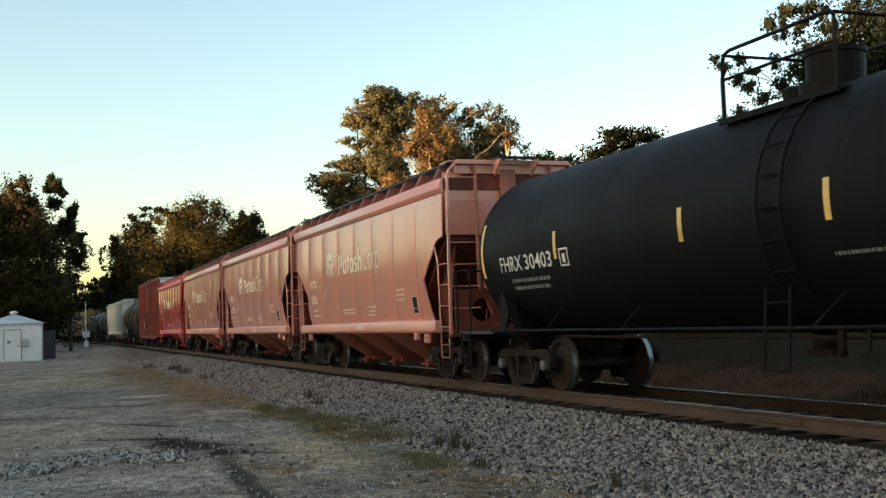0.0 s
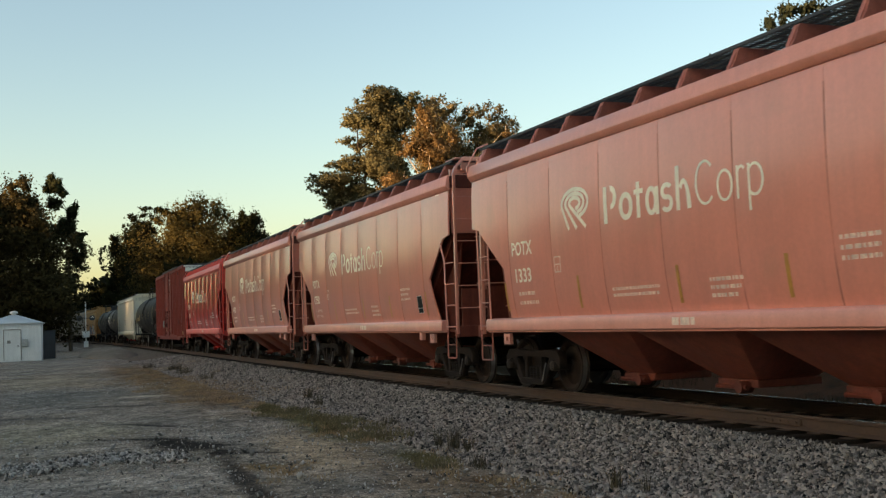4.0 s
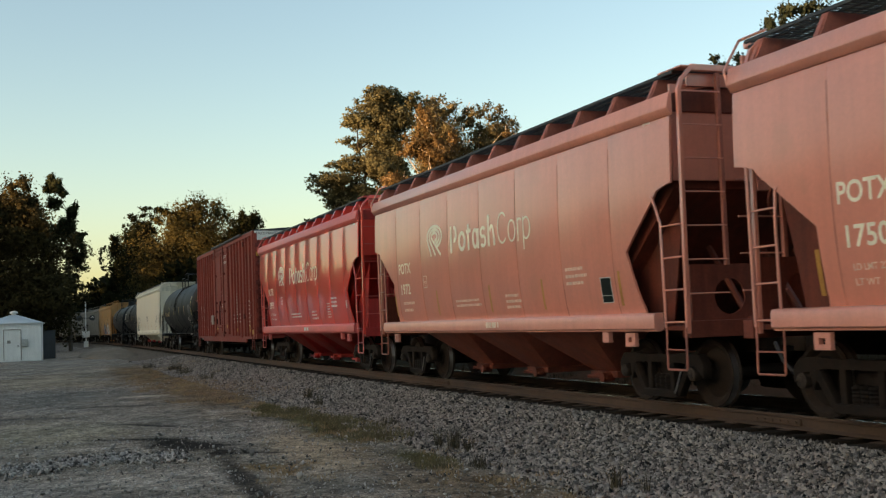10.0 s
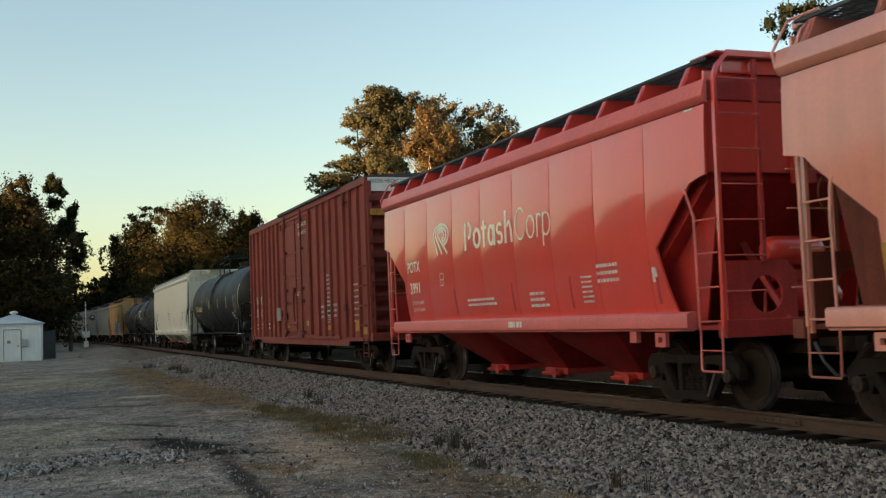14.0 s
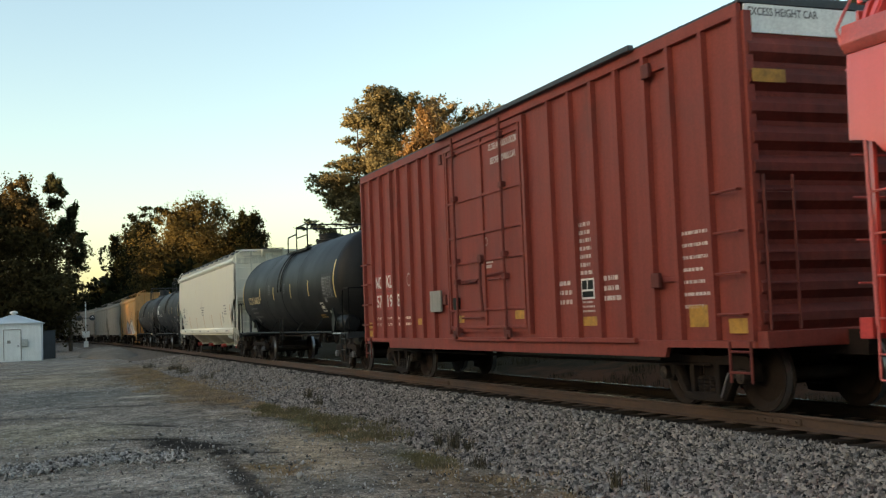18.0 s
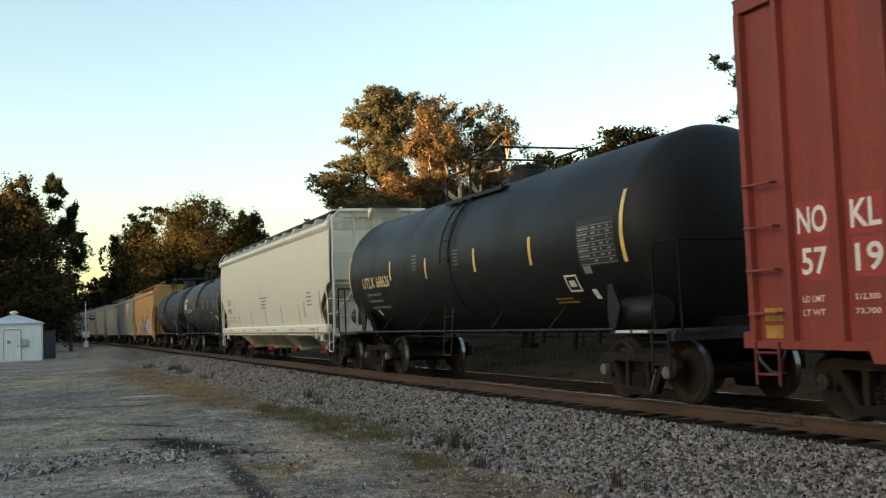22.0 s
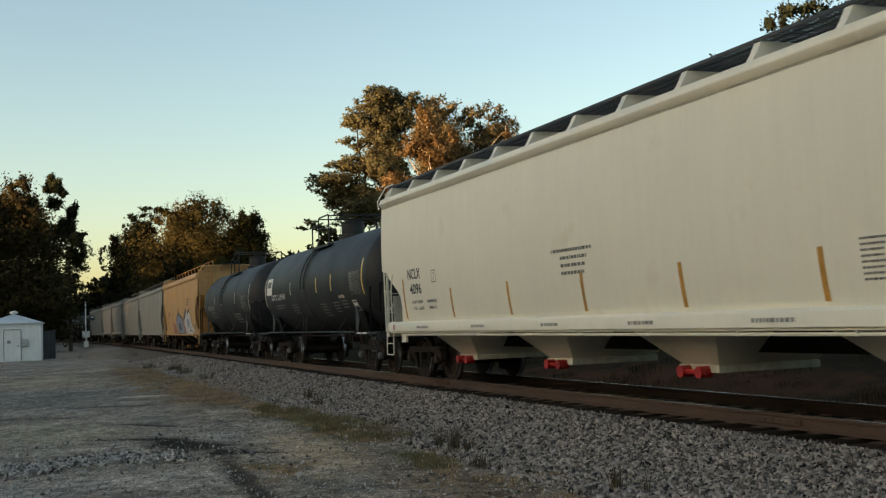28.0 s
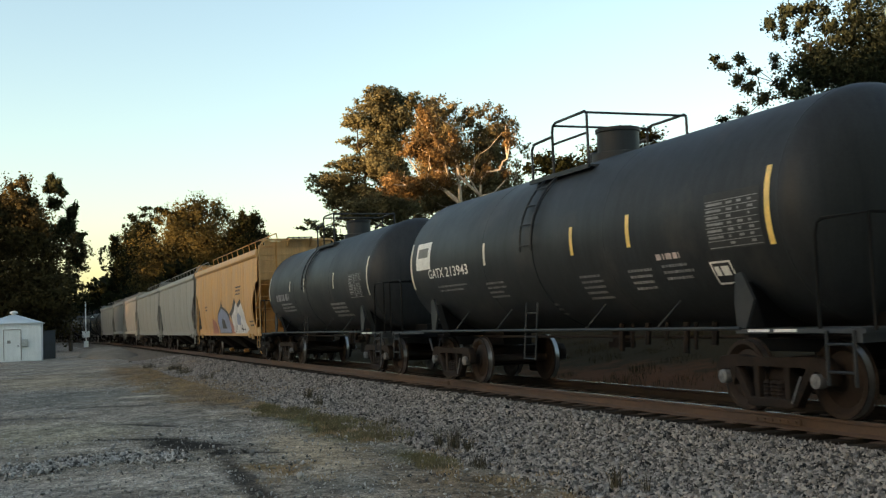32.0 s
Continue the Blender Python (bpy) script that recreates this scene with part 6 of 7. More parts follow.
    part("brake_pipe", tube(bmesh.new(), [(-half_c + 0.4, -0.45, 0.95), (-truck_x + 1.2, -0.5, 0.93), (truck_x - 1.2, -0.5, 0.93), (half_c - 0.4, -0.45, 0.95)], 0.025, 6), STEEL, car)
    for x, z0, z1 in tapes:
        bars(car, [(x - 0.05, x + 0.05, z0, z1)], skin, PALETAPE if x < faded else TAPE, "faded white reflector strip" if x < faded else "pale yellow reflector strip", "reflector")
    if plaque:
        x0, x1, z0, z1 = plaque
        n = 7
        gap = (z1 - z0) / n
        r = random.Random(7)
        rules = [(x0, x1, z1 - gap * k - 0.010, z1 - gap * k) for k in range(n + 1)]
        words = []
        for k in range(n):
            for a, b in ((0.02, 0.36), (0.42, 0.54), (0.62, 0.74), (0.82, 0.94)):
                if r.random() < 0.85:
                    words.append((x0 + (x1 - x0) * a, x0 + (x1 - x0) * (b - 0.1 * r.random()), z1 - gap * k - gap * 0.72, z1 - gap * k - gap * 0.34))
        bars(car, [(x0 - 0.03, x1 + 0.03, z0 - 0.03, z1 + 0.10)], skin, TANKPANEL, "faded grey data panel", "placard")
        bars(car, rules + words, lambda x, z: skin(x, z) - 0.003, TANKMARKS, "table of small illegible white stencils")
    trucks(car, truck_x, off, True)
    return car, skin


def boxcar():
    car = tagged(empty("boxcar"), "oxide-red steel boxcar with ribbed sides and a plug door", "boxcar", "cars of the train")
    hl, w = 7.98, 1.42
    part("body", box(-hl, hl, -w, w, 0.92, 4.90), BOXRED, car)
    bm = bmesh.new()
    prism(bm, [(-1.48, 5.00), (-1.48, 5.03), (0, 5.12), (1.48, 5.03), (1.48, 5.00), (0, 5.01)], -hl - 0.03, hl + 0.03)
    for k in range(17):
        x = -hl + 0.3 + (2 * hl - 0.6) * k / 16
        prism(bm, [(-1.46, 5.032), (-1.46, 5.042), (0, 5.132), (1.46, 5.042), (1.46, 5.032), (0, 5.122)], x - 0.04, x + 0.04)
    part("roof", bm, GRATE, car, "dark weathered ribbed roof")
    for s in (-1, 1):
        part("top_chord", prism(bmesh.new(), [(s * w, 4.84), (s * (w + 0.07), 4.84), (s * (w + 0.07), 4.998), (s * w, 4.998)], -hl, hl), BOXRED, car, bevel=0.006)
        part("side_sill", prism(bmesh.new(), [(-hl, 0.84), (-hl, 0.93), (hl, 0.93), (hl, 0.84), (hl - 1.92, 0.84), (hl - 1.97, 0.70), (-hl + 1.97, 0.70), (-hl + 1.92, 0.84)], *sorted((s * w, s * (w + 0.06))), "y"), BOXRED, car, bevel=0.006)
        doors = (-1.94, 1.76)
        xs = (-hl + 0.05, -7.24, -6.43, -5.62, -5.10, -4.32, -3.60, -2.88, 2.79, 3.54, 4.27, 5.01, 5.80, 6.41, 7.19, hl - 0.05)
        for x in xs:
            wd = 0.05 if abs(x) < hl - 0.1 else 0.06
            bm = bmesh.new()
            hexa(bm, [(x - wd, s * w, 0.935), (x + wd, s * w, 0.935), (x + wd * 0.8, s * (w + 0.08), 0.935), (x - wd * 0.8, s * (w + 0.08), 0.935),
                      (x - wd, s * w, 4.84), (x + wd, s * w, 4.84), (x + wd * 0.8, s * (w + 0.08), 4.84), (x - wd * 0.8, s * (w + 0.08), 4.84)])
            part("side_rib", bm, BOXRED, car)
        if s < 0:
            y = -w
            door = part("door", box(doors[0], doors[1], y - 0.05, y - 0.001, 1.06, 4.76), BOXRED, car, "wide sliding plug door")
            bm = bmesh.new()
            for x in (doors[0] - 0.04, doors[1] + 0.04):
                bx(bm, x - 0.05, x + 0.05, y - 0.09, y - 0.001, 1.02, 4.80)
            bx(bm, doors[0], doors[1], y - 0.09, y - 0.052, 4.70, 4.80)
            part("door_frame", bm, BOXRED, door, bevel=0.006)
            for z in (1.15, 1.48, 2.40, 2.93, 3.63, 4.60):
                part("door_stiffener", box(doors[0] + 0.05, doors[1] - 0.05, y - 0.085, y - 0.052, z - 0.025, z + 0.025), BOXRED, door, bevel=0.005)
            for x in (doors[0] + 0.08, -0.06, doors[1] - 0.1):
                part("door_post", box(x - 0.03, x + 0.03, y - 0.088, y - 0.052, 1.1, 4.7), BOXRED, door, bevel=0.005)
            for x in (-1.40, 0.94):
                part("lock_rod", tube(bmesh.new(), [(x, y - 0.12, 0.98), (x, y - 0.12, 4.92)], 0.026, 8), BOXRED_DARK, door)
                for z in (1.1, 2.05, 2.45, 3.7, 4.6):
                    part("rod_bracket", box(x - 0.07, x + 0.07, y - 0.155, y - 0.05, z - 0.05, z + 0.05), BOXRED_DARK, door, bevel=0.01)
            bm = tube(bmesh.new(), [(-0.12, y - 0.14, 2.42), (-0.10, y - 0.16, 1.95), (-0.05, y - 0.15, 1.45)], 0.03, 8)
            lathe(bm, [(0.09, y - 0.16), (0.09, y - 0.05)], (-0.12, 0, 2.42), "y", 12)
            tube(bm, [(-1.1, y - 0.11, 2.0), (-0.4, y - 0.11, 2.02)], 0.02, 6)
            tube(bm, [(0.1, y - 0.11, 2.1), (0.9, y - 0.11, 2.14)], 0.02, 6)
            part("door_handle", bm, BOXRED_DARK, door)
            part("door_rail", box(-1.75, 5.33, y - 0.13, y - 0.062, 0.89, 0.96), BOXRED, car, bevel=0.006)
            part("door_rail", box(-2.25, 5.6, y - 0.16, y - 0.072, 4.99, 5.07), GRATE, car, "dark door track along the eaves", bevel=0.006)
            for x in (-1.45, 1.05):
                bm = box(x - 0.13, x + 0.13, y - 0.165, y - 0.131, 0.97, 1.09)
                lathe(bm, [(0.055, y - 0.185), (0.055, y - 0.13)], (x, 0, 0.98), "y", 12)
                part("roller", bm, BOXRED_DARK, door)
            # latched panel beside the front ribs, door stops, and short handles
            for z in (4.62, 1.74):
                part("panel_hinge", box(5.82, 6.02, y - 0.12, y - 0.066, z - 0.10, z + 0.10), BOXRED_DARK, car, bevel=0.01)
                part("panel_bar", box(6.02, 6.36, y - 0.05, y - 0.001, z - 0.03, z + 0.03), BOXRED, car, bevel=0.006)
            for x, z in ((-2.12, 4.60), (-2.14, 1.72)):
                part("door_stop", box(x - 0.07, x + 0.07, y - 0.12, y - 0.001, z - 0.10, z + 0.10), BOXRED_DARK, car, bevel=0.01)
            for x0, x1, z in ((-1.22, -0.30, 2.05), (0.15, 0.75, 2.02), (-1.2, -0.2, 1.33)):
                part("lock_bar", tube(bmesh.new(), [(x0, y - 0.055, z), (x0 + 0.03, y - 0.11, z), (x1 - 0.03, y - 0.11, z), (x1, y - 0.055, z)], 0.018, 6), BOXRED_DARK, door)
            part("defect_card_box", box(-2.98, -2.36, y - 0.12, y - 0.07, 1.48, 1.92), GREYPAINT, car, "dull galvanised card holder", bevel=0.01)
    # ends with horizontal corrugations
    for s in (1, -1):
        bm = bmesh.new()
        z = 1.05
        prof = [(s * (hl - 0.02), 1.0)]
        for k in range(10):
            z0 = 1.05 + 0.36 * k
            prof += [(s * hl, z0), (s * (hl + 0.09), z0 + 0.10), (s * (hl + 0.09), z0 + 0.20), (s * hl, z0 + 0.30)]
        prof += [(s * hl, 4.62), (s * (hl - 0.02), 4.62)]
        part("corrugated_end", prism(bm, prof, -1.40, 1.40, "y"), BOXRED_DARK, car)
        part("end_band", box(*sorted((s * hl, s * (hl + 0.03))), -1.40, 1.40, 4.64, 4.99), SHED, car, "white band across the top of the end")
        for yy in (-1.38, 1.38):
            part("end_post", box(*sorted((s * (hl - 0.06), s * (hl + 0.06))), yy - 0.06, yy + 0.06, 1.042, 4.9), BOXRED, car, bevel=0.008)
        part("end_sill", box(*sorted((s * (hl - 0.02), s * (hl + 0.2))), -1.45, 1.45, 0.84, 1.04), BOXRED, car, bevel=0.008)
        bm = bmesh.new()
        ladder(bm, (s * (hl + 0.14), -1.34), (s * (hl + 0.14), -0.92), 1.05, 2.9, 5)
        part("end_ladder", bm, BOXRED_DARK, car)
        for z in (1.25, 1.75, 2.25, 2.75):
            x0, x1 = hl - 0.08, hl - 0.60
            bm = tube(bmesh.new(), [(s * x0, -w - 0.05, z), (s * x0, -w - 0.14, z), (s * x1, -w - 0.14, z), (s * x1, -w - 0.05, z)], 0.018, 6)
            part("grab_iron", bm, BOXRED, car)
        bm = bmesh.new()
        ladder(bm, (s * (hl - 0.08), -w - 0.07), (s * (hl - 0.5), -w - 0.07), 0.42, 0.92, 2)
        part("step", bm, BOXRED_DARK, car)
        part("coupler", coupler_bm(9.1, s), STEEL, car, bevel=0.01)
        bm = box(*sorted((s * 7.3, s * 8.5)), -0.28, 0.28, 0.72, 1.02)
        part("draft_sill", bm, STEEL, car)
        part("air_hose", hose(s, 9.1), GRATE, car)
    part("centre_sill", box(-7.3, 7.3, -0.28, 0.28, 0.62, 0.92), STEEL, car)
    bm = bmesh.new()
    for k in range(6):
        x = -4.5 + 1.8 * k
        bx(bm, x - 0.08, x + 0.08, -1.35, 1.35, 0.70, 0.92)
    part("floor_beams", bm, STEEL, car)
    tube_bm = tube(bmesh.new(), [(-6.5, -1.1, 0.62), (6.5, -1.1, 0.60)], 0.025, 6)
    part("brake_rod", tube_bm, STEEL, car)
    skin = lambda x, z: -w - 0.006
    for t, x, z, wd in (("NO", -7.12, 2.12, 0.48), ("KL", -6.28, 2.12, 0.44), ("57", -7.08, 1.66, 0.42), ("19", -6.24, 1.66, 0.40), ("83", -5.48, 1.66, 0.32)):
        write(car, t, x, z, wd, 0.30, skin, MARKS, "white reporting mark and number", bold=0.02)
        bars(car, [(x - 0.04, x + wd + 0.04, z - 0.06, z + 0.36)], lambda x, z: -w - 0.003, PATCHRED, "brighter repainted patch", "patch")
    for k, pair in enumerate((("LD LMT", "LT WT"), ("212,300", "73,700"))):
        for row, txt in enumerate(pair):
            write(car, txt, -7.10 + 0.82 * k, 1.36 - 0.15 * row, 0.36, 0.07, skin, DIMMARKS, "small worn weight stencil")
    for k, (x, wd) in enumerate(((-5.46, 0.26), (-4.94, 0.46))):
        bars(car, rows_of(x, 1.42, wd, 2, 0.06, 0.14, 30 + k), skin, DIMMARKS, "small worn stencils")
    for z in (1.16, 0.96):
        bars(car, [(-7.78, -7.46, z, z + 0.15)], skin, YELLOWTAG, "faded yellow tag", "tag")
    dskin = lambda x, z: -w - 0.056
    write(car, "CLOSE AND LOCK DOOR", 0.30, 4.40, 1.24, 0.12, dskin, MARKS, "white door warning stencil")
    write(car, "BEFORE MOVING CAR", 0.36, 4.14, 1.12, 0.12, dskin, MARKS, "white door warning stencil")
    bars(car, rows_of(3.60, 2.74, 0.40, 7, 0.06, 0.125, 42), skin, BOXMARKS, "column of small worn stencils")
    bars(car, [(3.60, 4.02, 1.55, 1.87)], skin, MARKS, "white framed data panel", "placard")
    s2 = lambda x, z: -w - 0.009
    bars(car, [(3.63, 3.79, 1.70, 1.84), (3.82, 3.99, 1.70, 1.84), (3.63, 3.99, 1.58, 1.67)], s2, DARKGREEN, "dark panel fields", "placard")
    bars(car, rows_of(2.86, 1.86, 0.5, 3, 0.07, 0.15, 43) + rows_of(4.32, 1.88, 0.5, 3, 0.07, 0.15, 44) + rows_of(3.62, 1.52, 0.42, 3, 0.03, 0.07, 45), skin, BOXMARKS, "small worn stencils")
    bars(car, rows_of(6.35, 2.35, 0.75, 7, 0.045, 0.16, 46), skin, BOXMARKS, "worn column of small stencils")
    for x, z, a, b in ((1.19, 1.28, 0.40, 0.15), (3.62, 1.14, 0.44, 0.14), (6.55, 1.10, 0.42, 0.28), (-5.2 + 1.1, 1.22, 0.3, 0.14)):
        bars(car, [(x, x + a, z, z + b)], dskin if x < 2 and x > -1.6 else skin, YELLOWTAG, "faded yellow tag", "tag")
    bars(car, [(-2.22, -2.06, 2.64, 2.80)], skin, MARKS, "small white tag", "tag")
    bars(car, [(-0.30, 0.32, 2.33, 2.36), (-0.16, 0.24, 2.24, 2.30)], dskin, BOXMARKS, "small worn door stencil")
    for x, z, n in ((-4.63, 2.25, 18), (0.02, 2.74, 16)):
        ring = [(x + (0.14 if x < -1 else 0.08) * math.cos(k * math.tau / n), z + (0.15 if x < -1 else 0.08) * math.sin(k * math.tau / n)) for k in range(n)]
        bm = bmesh.new()
        q = [[bm.verts.new((x + (a - x) * f, (dskin if x > -1 else skin)(a, b) - 0.002, z + (b - z) * f)) for f in (0.82, 1.0)] for a, b in ring]
        for p0, p1 in zip(q, q[1:] + q[:1]):
            bm.faces.new((p0[0], p0[1], p1[1], p1[0]))
        part("round_mark", bm, BOXMARKS, car, "small round white stencil")
    bars(car, [(-1.62, -1.22, 1.24, 1.38)], dskin, YELLOWTAG, "faded yellow tag", "tag")
    part("lock_box", box(-1.66, -1.42, -w - 0.11, -w - 0.052, 1.50, 1.74), DARKGREEN, car, "small dark lock box", bevel=0.01)
    # end writing
    V, F = letters("EXCESS HEIGHT CAR", 0.01)
    V = V / V.max(0) * np.array([1.03, 0.10])
    place("lettering", raw("lettering", [(hl + 0.033, -1.34 + a, 4.85 + b) for a, b in V], F, BLACKMARK), car, None, "black excess height warning")
    bm = box(hl + 0.092, hl + 0.1, -1.38, -0.90, 4.02, 4.18)
    part("tag", bm, YELLOWTAG, car, "yellow warning tag")
    part("tag", box(hl - 0.48, hl - 0.1, -w - 0.075, -w - 0.068, 1.02, 1.2), YELLOWTAG, car, "yellow warning tag")
    trucks(car, 6.3)
    return car


# ---- the train, front to back: car and the place of its middle along the train ----
TRAIN = []
tk0, sk = tank("tank_car", "long black tank car with roof railings and pale reflector strips", BLACK, 7.72, 1.52, 2.49, 8.62, 6.43, 0.95, 1.5,
               [(-7.0, 2.05, 3.05), (-4.03, 2.23, 2.68), (-0.40, 2.22, 2.67), (2.42, 2.23, 2.69), (5.3, 2.23, 2.69), (7.0, 2.0, 3.1)], None, (-1.05, -1.03, 1.1), True)
write(tk0, "FHRX", -6.23, 2.12, 0.90, 0.26, sk, MARKS, "white reporting mark")
write(tk0, "30403", -5.22, 2.12, 1.03, 0.26, sk, MARKS, "white car number")
bars(tk0, rows_of(-5.9, 1.98, 1.7, 2, 0.06, 0.13, 50), sk, TANKMARKS, "small worn stencils")
bars(tk0, [(-3.9, -3.6, 2.10, 2.13), (-3.9, -3.6, 2.36, 2.39), (-3.9, -3.87, 2.13, 2.36), (-3.63, -3.6, 2.13, 2.36), (-3.8, -3.7, 2.16, 2.3)], sk, MARKS, "white outline of a test panel", "placard")
bars(tk0, rows_of(2.36, 1.89, 1.2, 1, 0.04, 0.1, 52), sk, TANKMARKS, "small worn stencils")
TRAIN.append((tk0, -48.6))

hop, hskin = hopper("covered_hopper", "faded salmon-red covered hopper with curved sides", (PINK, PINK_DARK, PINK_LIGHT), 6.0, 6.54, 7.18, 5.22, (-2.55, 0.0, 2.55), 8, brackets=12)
more = [copy_thing(hop, Matrix.Identity(4)) for _ in range(2)]
for c in more:      # these two run with the brake gear at the rear
    for o in c.children:
        if o.name.startswith(("brake", "reservoir_strap")):
            o.matrix_basis = pose(0, 0, 0, 0, 0, 180)
for k, (c, num, u, off) in enumerate(((hop, "1333", -32.95, 0.24), (more[0], "1750", -18.58, 0.29), (more[1], "1972", -4.20, 0.22))):
    hopper_marks(c, hskin, num, "POTX", DIMMARKS, True, 60 + 5 * k, off=off)
    TRAIN.append((c, u - off))
redh, rskin = hopper("covered_hopper", "bright glossy red covered hopper with curved sides", (RED, RED_DARK, RED_LIGHT), 6.0, 6.54, 7.18, 5.22, (-2.55, 0.0, 2.55), 9, brackets=12)
hopper_marks(redh, rskin, "3991", "POTX", MARKS, False, 80, (-0.38, -0.62, -0.25))
TRAIN.append((redh, 10.15))
TRAIN.append((boxcar(), 26.55))

tk1, sk = tank("tank_car", "long black tank car with roof railings and yellow reflector strips", TANKDARK, 7.78, 1.54, 2.52, 8.68, 6.43, 0.92, 0.06,
               [(-7.1, 2.05, 3.05), (-3.68, 2.28, 2.72), (-1.23, 2.2, 2.65), (1.50, 2.2, 2.65), (3.98, 2.18, 2.66), (7.08, 2.05, 3.1)], (5.72, 6.84, 2.08, 2.66), (-2.2, -0.85, 0.74), dome_h=0.2, rail_h=0.56, reservoir=True)
write(tk1, "UTLX", -5.97, 2.15, 0.98, 0.27, sk, TANKCREAM, "yellowed reporting mark", bold=0.02)
write(tk1, "668626", -4.85, 2.15, 1.02, 0.27, sk, TANKCREAM, "yellowed car number", bold=0.02)
bars(tk1, rows_of(-5.85, 2.02, 1.4, 3, 0.055, 0.16, 90), sk, TANKMARKS, "small worn stencils")
bars(tk1, [(5.0, 5.42, 1.92, 1.95), (5.0, 5.42, 1.68, 1.71), (5.0, 5.04, 1.71, 1.92), (5.38, 5.42, 1.71, 1.92), (5.1, 5.3, 1.76, 1.86)], sk, MARKS, "white outlined test panel", "placard")
bars(tk1, [(5.75, 5.98, 1.94, 2.06)], sk, TANKMARKS, "worn grey tag", "tag")
bars(tk1, rows_of(4.3, 1.60, 0.8, 2, 0.03, 0.06, 91), sk, ORANGE, "faded orange stencil")
bars(tk1, [(5.7, 5.85, 1.55, 1.70)], sk, MARKS, "white tag", "tag")
bars(tk1, [(-5.62, -5.46, 1.48, 1.62)], sk, MARKS, "white tag", "tag")
bars(tk1, rows_of(-2.1, 2.75, 0.35, 5, 0.035, 0.075, 92) + rows_of(0.4, 2.7, 0.3, 5, 0.03, 0.07, 93), sk, TANKMARKS, "small worn stencils")
TRAIN.append((tk1, 44.4))

wh, wskin = hopper("covered_hopper", "clean cream-white covered hopper with four discharge bays", (WHITE, WHITE_DARK, WHITE), 9.27, 9.67, 9.95, 8.38, (-6.35, -2.13, 2.09, 6.31), 3, brackets=13, notch=2.5, deck=4.49, foot=1.9, bay=(0.43, 0.8, 0.56))
write(wh, "NCLX", -7.85, 2.22, 0.82, 0.23, wskin, BLACKMARK, "black reporting mark", bold=0.02)
write(wh, "4096", -7.76, 1.89, 0.74, 0.23, wskin, BLACKMARK, "black car number", bold=0.02)
for txt, x, z, wd in (("LD LMT", -7.72, 1.69, 0.31), ("220700", -7.36, 1.69, 0.36), ("100100 KG", -6.75, 1.69, 0.56), ("LT WT", -7.68, 1.55, 0.26), ("65300", -7.31, 1.55, 0.31), ("29600 KG", -6.69, 1.55, 0.50)):
    write(wh, txt, x, z, wd, 0.066, wskin, GREY_DARK, "small grey weight stencil")
write(wh, "C", -6.255, 2.15, 0.06, 0.085, wskin, GREY_DARK, "plate letter")
bars(wh, rows_of(-0.75, 2.36, 1.5, 1, 0.05, 0.14, 101) + rows_of(-0.45, 2.24, 0.9, 3, 0.05, 0.12, 105) + rows_of(6.8, 2.3, 0.7, 4, 0.05, 0.12, 102) + rows_of(6.2, 2.0, 0.4, 8, 0.025, 0.06, 103), wskin, GREY_DARK, "small grey stencils")
bars(wh, [(-6.35, -6.33, 2.1, 2.36), (-6.12, -6.10, 2.1, 2.36), (-6.33, -6.12, 2.34, 2.36), (-6.33, -6.12, 2.1, 2.12), (-6.28, -6.17, 2.28, 2.30)], wskin, GREY_DARK, "small outlined stencil", "placard")
for x, top in ((-8.24, 2.25), (-5.38, 1.95), (-2.62, 1.95), (0.14, 1.95), (2.85, 1.95), (5.55, 1.95), (8.38, 2.3)):
    bars(wh, [(x, x + 0.09, 1.36, top)], wskin, ORANGE, "orange reflector strip", "reflector")
for k, x in enumerate((-7.3, -4.2, -1.2, 1.6, 4.4, 7.2)):
    bars(wh, rows_of(x, 1.20, 0.8, 1, 0.05, 0.1, 106 + k), lambda x, z: -1.632, GREYPAINT, "small stencil on the side sill")
for x in (-8.9, 8.2):
    bars(wh, [(x, x + 0.1, 1.12, 1.24)], lambda x, z: -1.632, REDHANDLE, "small red tag", "tag")
TRAIN.append((wh, 63.05))

tk2, sk = tank("tank_car", "dark grey tank car with white stencils and yellow reflector strips", TANKGREY, 7.02, 1.47, 2.50, 8.1, 5.36, 0.40, -0.26,
               [(-6.35, 2.0, 3.0), (-2.22, 2.3, 2.72), (1.30, 2.25, 2.7), (3.04, 2.25, 2.72), (6.22, 2.05, 2.98)], (4.98, 6.05, 2.09, 2.67), (-1.43, -0.6, 0.66), off=0.24, faded=0.0)
write(tk2, "GATX", -5.30, 2.19, 0.88, 0.20, sk, MARKS, "white reporting mark")
write(tk2, "213943", -4.31, 2.19, 1.22, 0.20, sk, MARKS, "white car number")
bars(tk2, [(-6.02, -5.15, 2.40, 2.98)], sk, MARKS, "white company sign drawn as a plain panel", "placard")
bars(tk2, [(-5.9, -5.3, 2.66, 2.86)], lambda x, z: sk(x, z) - 0.003, GREY_DARK, "dark bar on the white panel", "placard")
for x, z, wd, n, sd in ((-4.9, 2.02, 1.6, 2, 110), (-2.38, 1.98, 0.84, 4, 111), (-0.37, 1.52, 0.5, 3, 114), (1.31, 1.92, 0.75, 5, 112), (2.82, 1.93, 0.66, 4, 115), (3.73, 1.95, 0.8, 3, 113)):
    bars(tk2, rows_of(x, z, wd, n, 0.036, 0.085, sd), sk, TANKMARKS, "small worn stencils")
bars(tk2, rows_of(3.67, 2.10, 0.6, 1, 0.08, 0.1, 116), sk, BOXMARKS, "worn stencilled date")
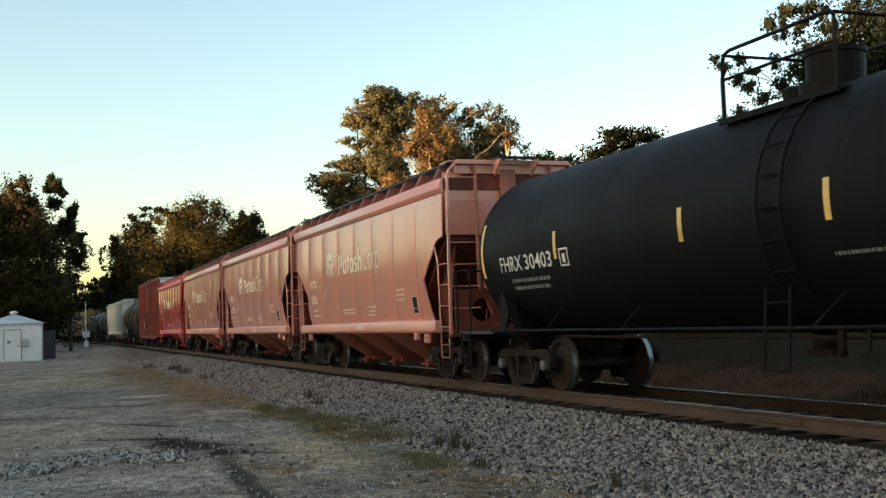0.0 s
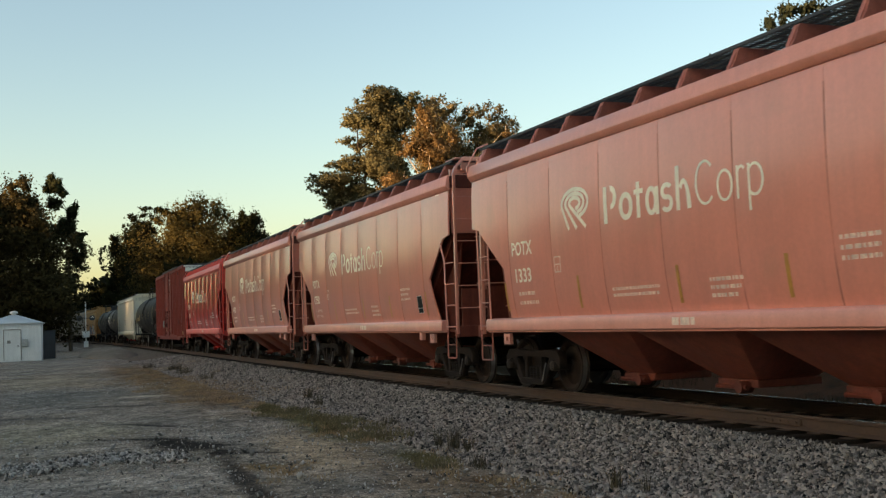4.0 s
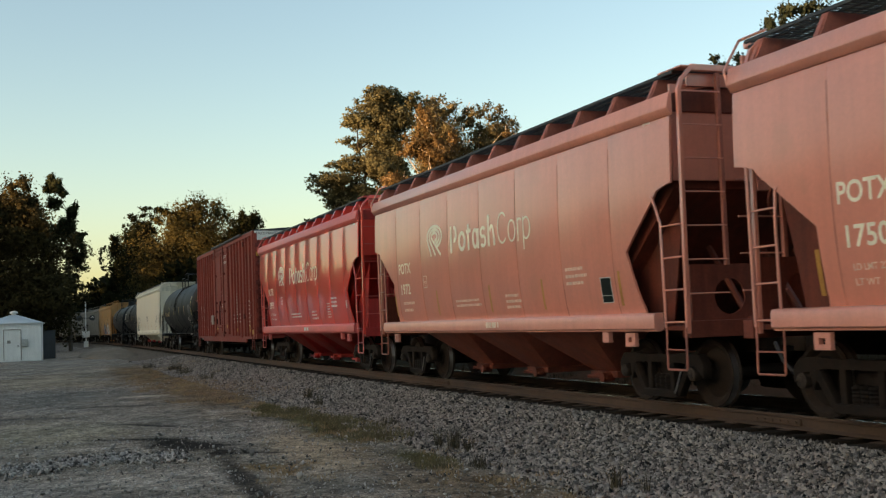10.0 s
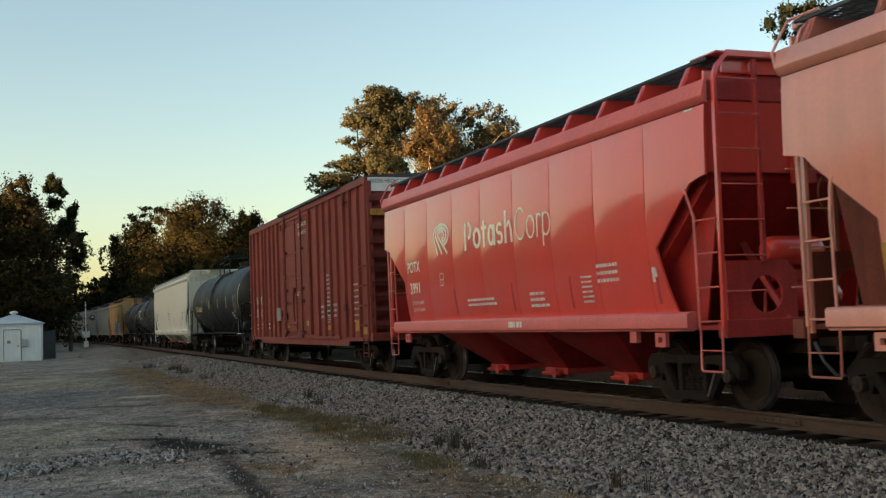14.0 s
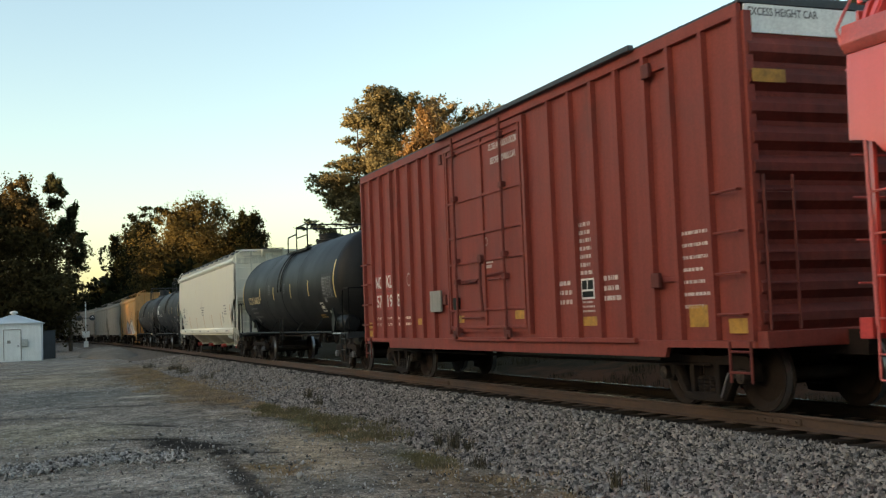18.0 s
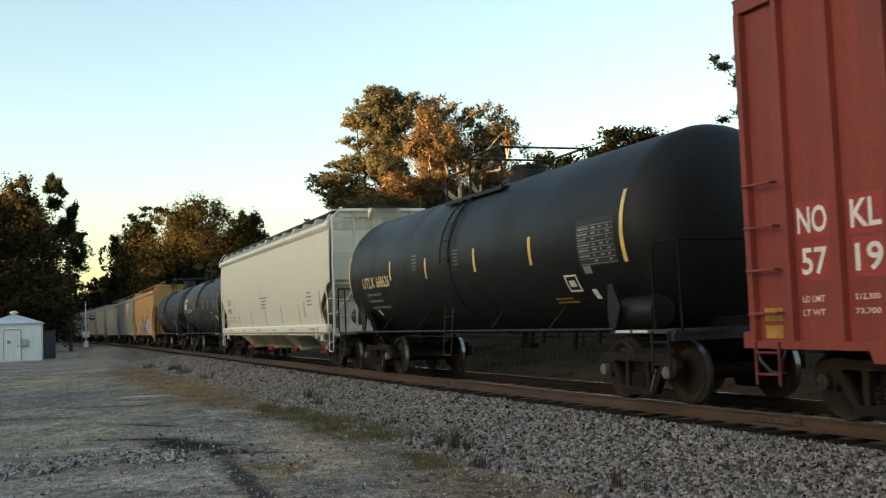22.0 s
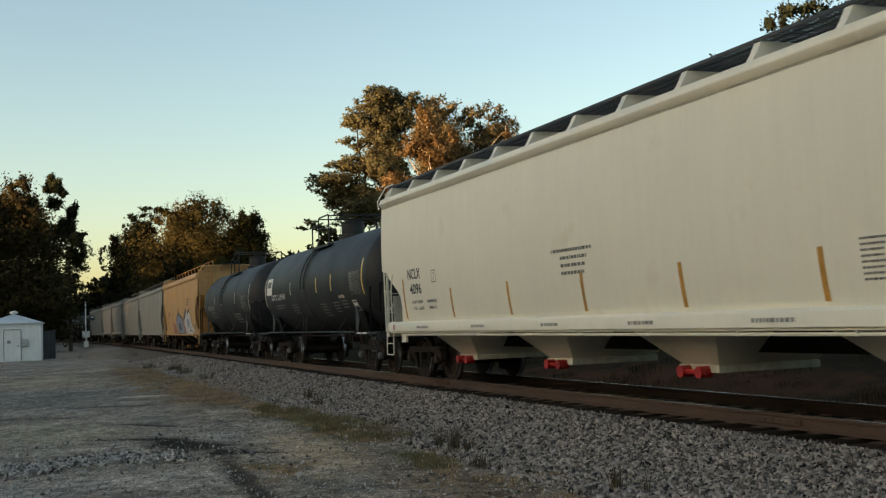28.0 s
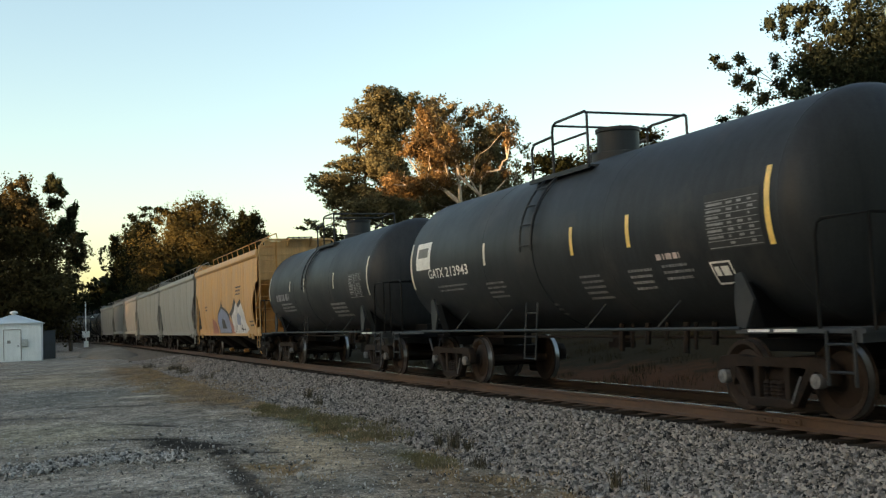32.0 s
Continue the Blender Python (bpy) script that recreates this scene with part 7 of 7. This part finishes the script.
bars(tk2, [(4.84, 5.28, 1.90, 1.925), (4.84, 5.28, 1.63, 1.655), (4.84, 4.87, 1.655, 1.90), (5.25, 5.28, 1.655, 1.90), (4.9, 5.0, 1.74, 1.86), (5.04, 5.2, 1.74, 1.86)], sk, MARKS, "white outlined test panel", "placard")
TRAIN.append((tk2, 81.2))
tk3, sk = tank("tank_car", "short weathered grey tank car with faded stencils", TANKGREY, 6.85, 1.47, 2.48, 7.85, 5.4, 0.5, -0.6, [(-6.1, 2.2, 3.0), (-2.8, 2.42, 2.75), (-0.8, 2.33, 2.75), (2.8, 2.30, 2.75), (6.15, 2.0, 3.0)], (4.4, 5.6, 2.0, 2.6), faded=7.0)
bars(tk3, rows_of(-5.0, 2.36, 2.2, 1, 0.22, 0.1, 130), sk, TANKMARKS, "faded car number drawn as bars")
for x, z, wd, n, sd in ((-4.4, 2.05, 1.9, 3, 131), (2.0, 1.9, 1.8, 4, 132)):
    bars(tk3, rows_of(x, z, wd, n, 0.06, 0.11, sd), sk, TANKMARKS, "small worn stencils")
TRAIN.append((tk3, 97.2))

yh, ysk = hopper("covered_hopper", "orange-yellow covered hopper with spray-painted graffiti", (YELLOW, YELLOW_DARK, YELLOW), 8.35, 8.5, 8.8, 7.0, (-4.0, 0.0, 4.0), 6, walk_rail=True)
def blot(car, pts, skin, material, label):
    """A flat sprayed shape on the side."""
    bm = bmesh.new()
    pts = [(x, 1.06 + (z - 1.33) * 1.26) for x, z in pts]
    bm.faces.new([bm.verts.new((x, skin(x, z), z)) for x, z in pts])
    me = bpy.data.meshes.new("graffiti")
    bmesh.ops.triangulate(bm, faces=bm.faces[:])
    bmesh.ops.subdivide_edges(bm, edges=bm.edges[:], cuts=5, use_grid_fill=True)
    for v in bm.verts:
        v.co.y = skin(v.co.x, v.co.z)
    bm.to_mesh(me)
    bm.free()
    me.materials.append(material)
    place("graffiti", me, car, None, label)


out = lambda x, z: ysk(x, z) - 0.004
top_coat = lambda x, z: ysk(x, z) - 0.008
crown = [(2.5, 1.40), (3.3, 1.55), (2.4, 1.92), (3.05, 2.06), (3.65, 2.36), (4.2, 2.15), (4.9, 2.31), (5.5, 1.94), (5.7, 1.62), (6.1, 1.45), (5.4, 1.33), (2.75, 1.33)]
blot(yh, [(3.9 + (x - 4.2) * 1.13, 1.33 + (z - 1.33) * 1.13) for x, z in crown], ysk, GRAFFITI_K, "black outline of the pointed shape")
blot(yh, crown, out, GRAFFITI_W, "white spray-painted pointed shape")
blot(yh, [(3.6, 1.62), (4.4, 1.60), (4.7, 1.86), (4.1, 2.02), (3.7, 1.90)], top_coat, GRAFFITI_B, "blue-grey field in the white shape")
blot(yh, [(2.9, 1.36), (3.0, 1.36), (3.5, 1.60), (3.4, 1.62)], top_coat, GRAFFITI_K, "black stroke in the white shape")
blot(yh, [(4.55, 1.36), (4.65, 1.36), (4.75, 1.62), (4.65, 1.62)], top_coat, GRAFFITI_K, "black stroke in the white shape")
blot(yh, [(-1.5, 1.33), (-1.62, 1.78), (-1.3, 2.08), (-0.45, 2.30), (-0.2, 2.52), (0.0, 2.28), (1.1, 2.14), (1.8, 1.98), (2.05, 1.6), (1.9, 1.33)], ysk, GRAFFITI_K, "dark outline of the rounded shape")
blot(yh, [(-1.4, 1.36), (-1.46, 1.8), (-1.15, 2.02), (-0.2, 2.22), (1.0, 2.06), (1.55, 1.9), (1.8, 1.6), (1.7, 1.36)], out, GRAFFITI_B, "blue-grey spray-painted rounded shape")
blot(yh, [(-0.5, 1.5), (0.6, 1.5), (0.5, 1.8), (-0.3, 1.86)], top_coat, GRAFFITI_K, "dark stroke in the rounded shape")
blot(yh, [(1.65, 1.9), (2.5, 1.62), (2.9, 1.40), (2.6, 1.33), (1.9, 1.33)], out, GRAFFITI_R, "faded red sprayed patch")
blot(yh, [(-3.6, 1.33), (-3.2, 1.9), (-2.2, 1.75), (-1.7, 1.33)], ysk, GRAFFITI_R, "faded red sprayed patch")
for x, z, w, n in ((3.75, 2.98, 1.4, 3), (-5.3, 2.36, 0.9, 2), (6.5, 1.55, 0.85, 2)):
    bars(yh, rows_of(x, z, w, n, 0.07, 0.14, 140 + n), out, GRAFFITI_K, "small dark stencils")
TRAIN.append((yh, 113.5))
gh, _ = hopper("covered_hopper", "weathered grey covered hopper", (GREYPAINT, GREY_DARK, GREYPAINT), 8.9, 9.1, 9.4, 7.7, (-4.2, 0.0, 4.2), 6, walk_rail=True)
TRAIN.append((gh, 132.1))
TRAIN.append((copy_thing(gh, Matrix.Identity(4)), 150.9))
sh, _ = hopper("covered_hopper", "dusty cream covered hopper", (DUSTY, DUSTY_DARK, DUSTY), 6.1, 6.5, 7.15, 5.3, (-2.5, 0.0, 2.5), 3)
TRAIN.append((sh, 167.5))
TRAIN.append((copy_thing(sh, Matrix.Identity(4)), 181.9))
TRAIN.append((copy_thing(gh, Matrix.Identity(4)), 198.5))
u = 207.9
for k in range(8):
    src, half = (tk3, 7.85) if k % 3 else (tk0, 8.62)
    TRAIN.append((copy_thing(src, Matrix.Identity(4)), u + half))
    u += 2 * half


# ---- what moves: the cars along the line, their wheels on the trucks ----
def motions():
    near = {c for c, u in TRAIN[:11]}
    for car, u in TRAIN:
        rows = []
        for k in range(33):
            s = u - gone(k)
            x, y, h = line(s)
            rows.append((k, pose(x, y, 0, 0, 0, -math.degrees(h))))
        walk(car, rows)
    for ws, xx in [(o, p) for c in near for o in c.children_recursive if o.name.startswith("wheelset") for p in (o.location.x,)]:
        walk(ws, [(k * 4 / 30, pose(xx, 0, WHEEL_R, 0, math.degrees(gone(k * 4 / 30) / WHEEL_R), 0)) for k in range(241)])


motions()
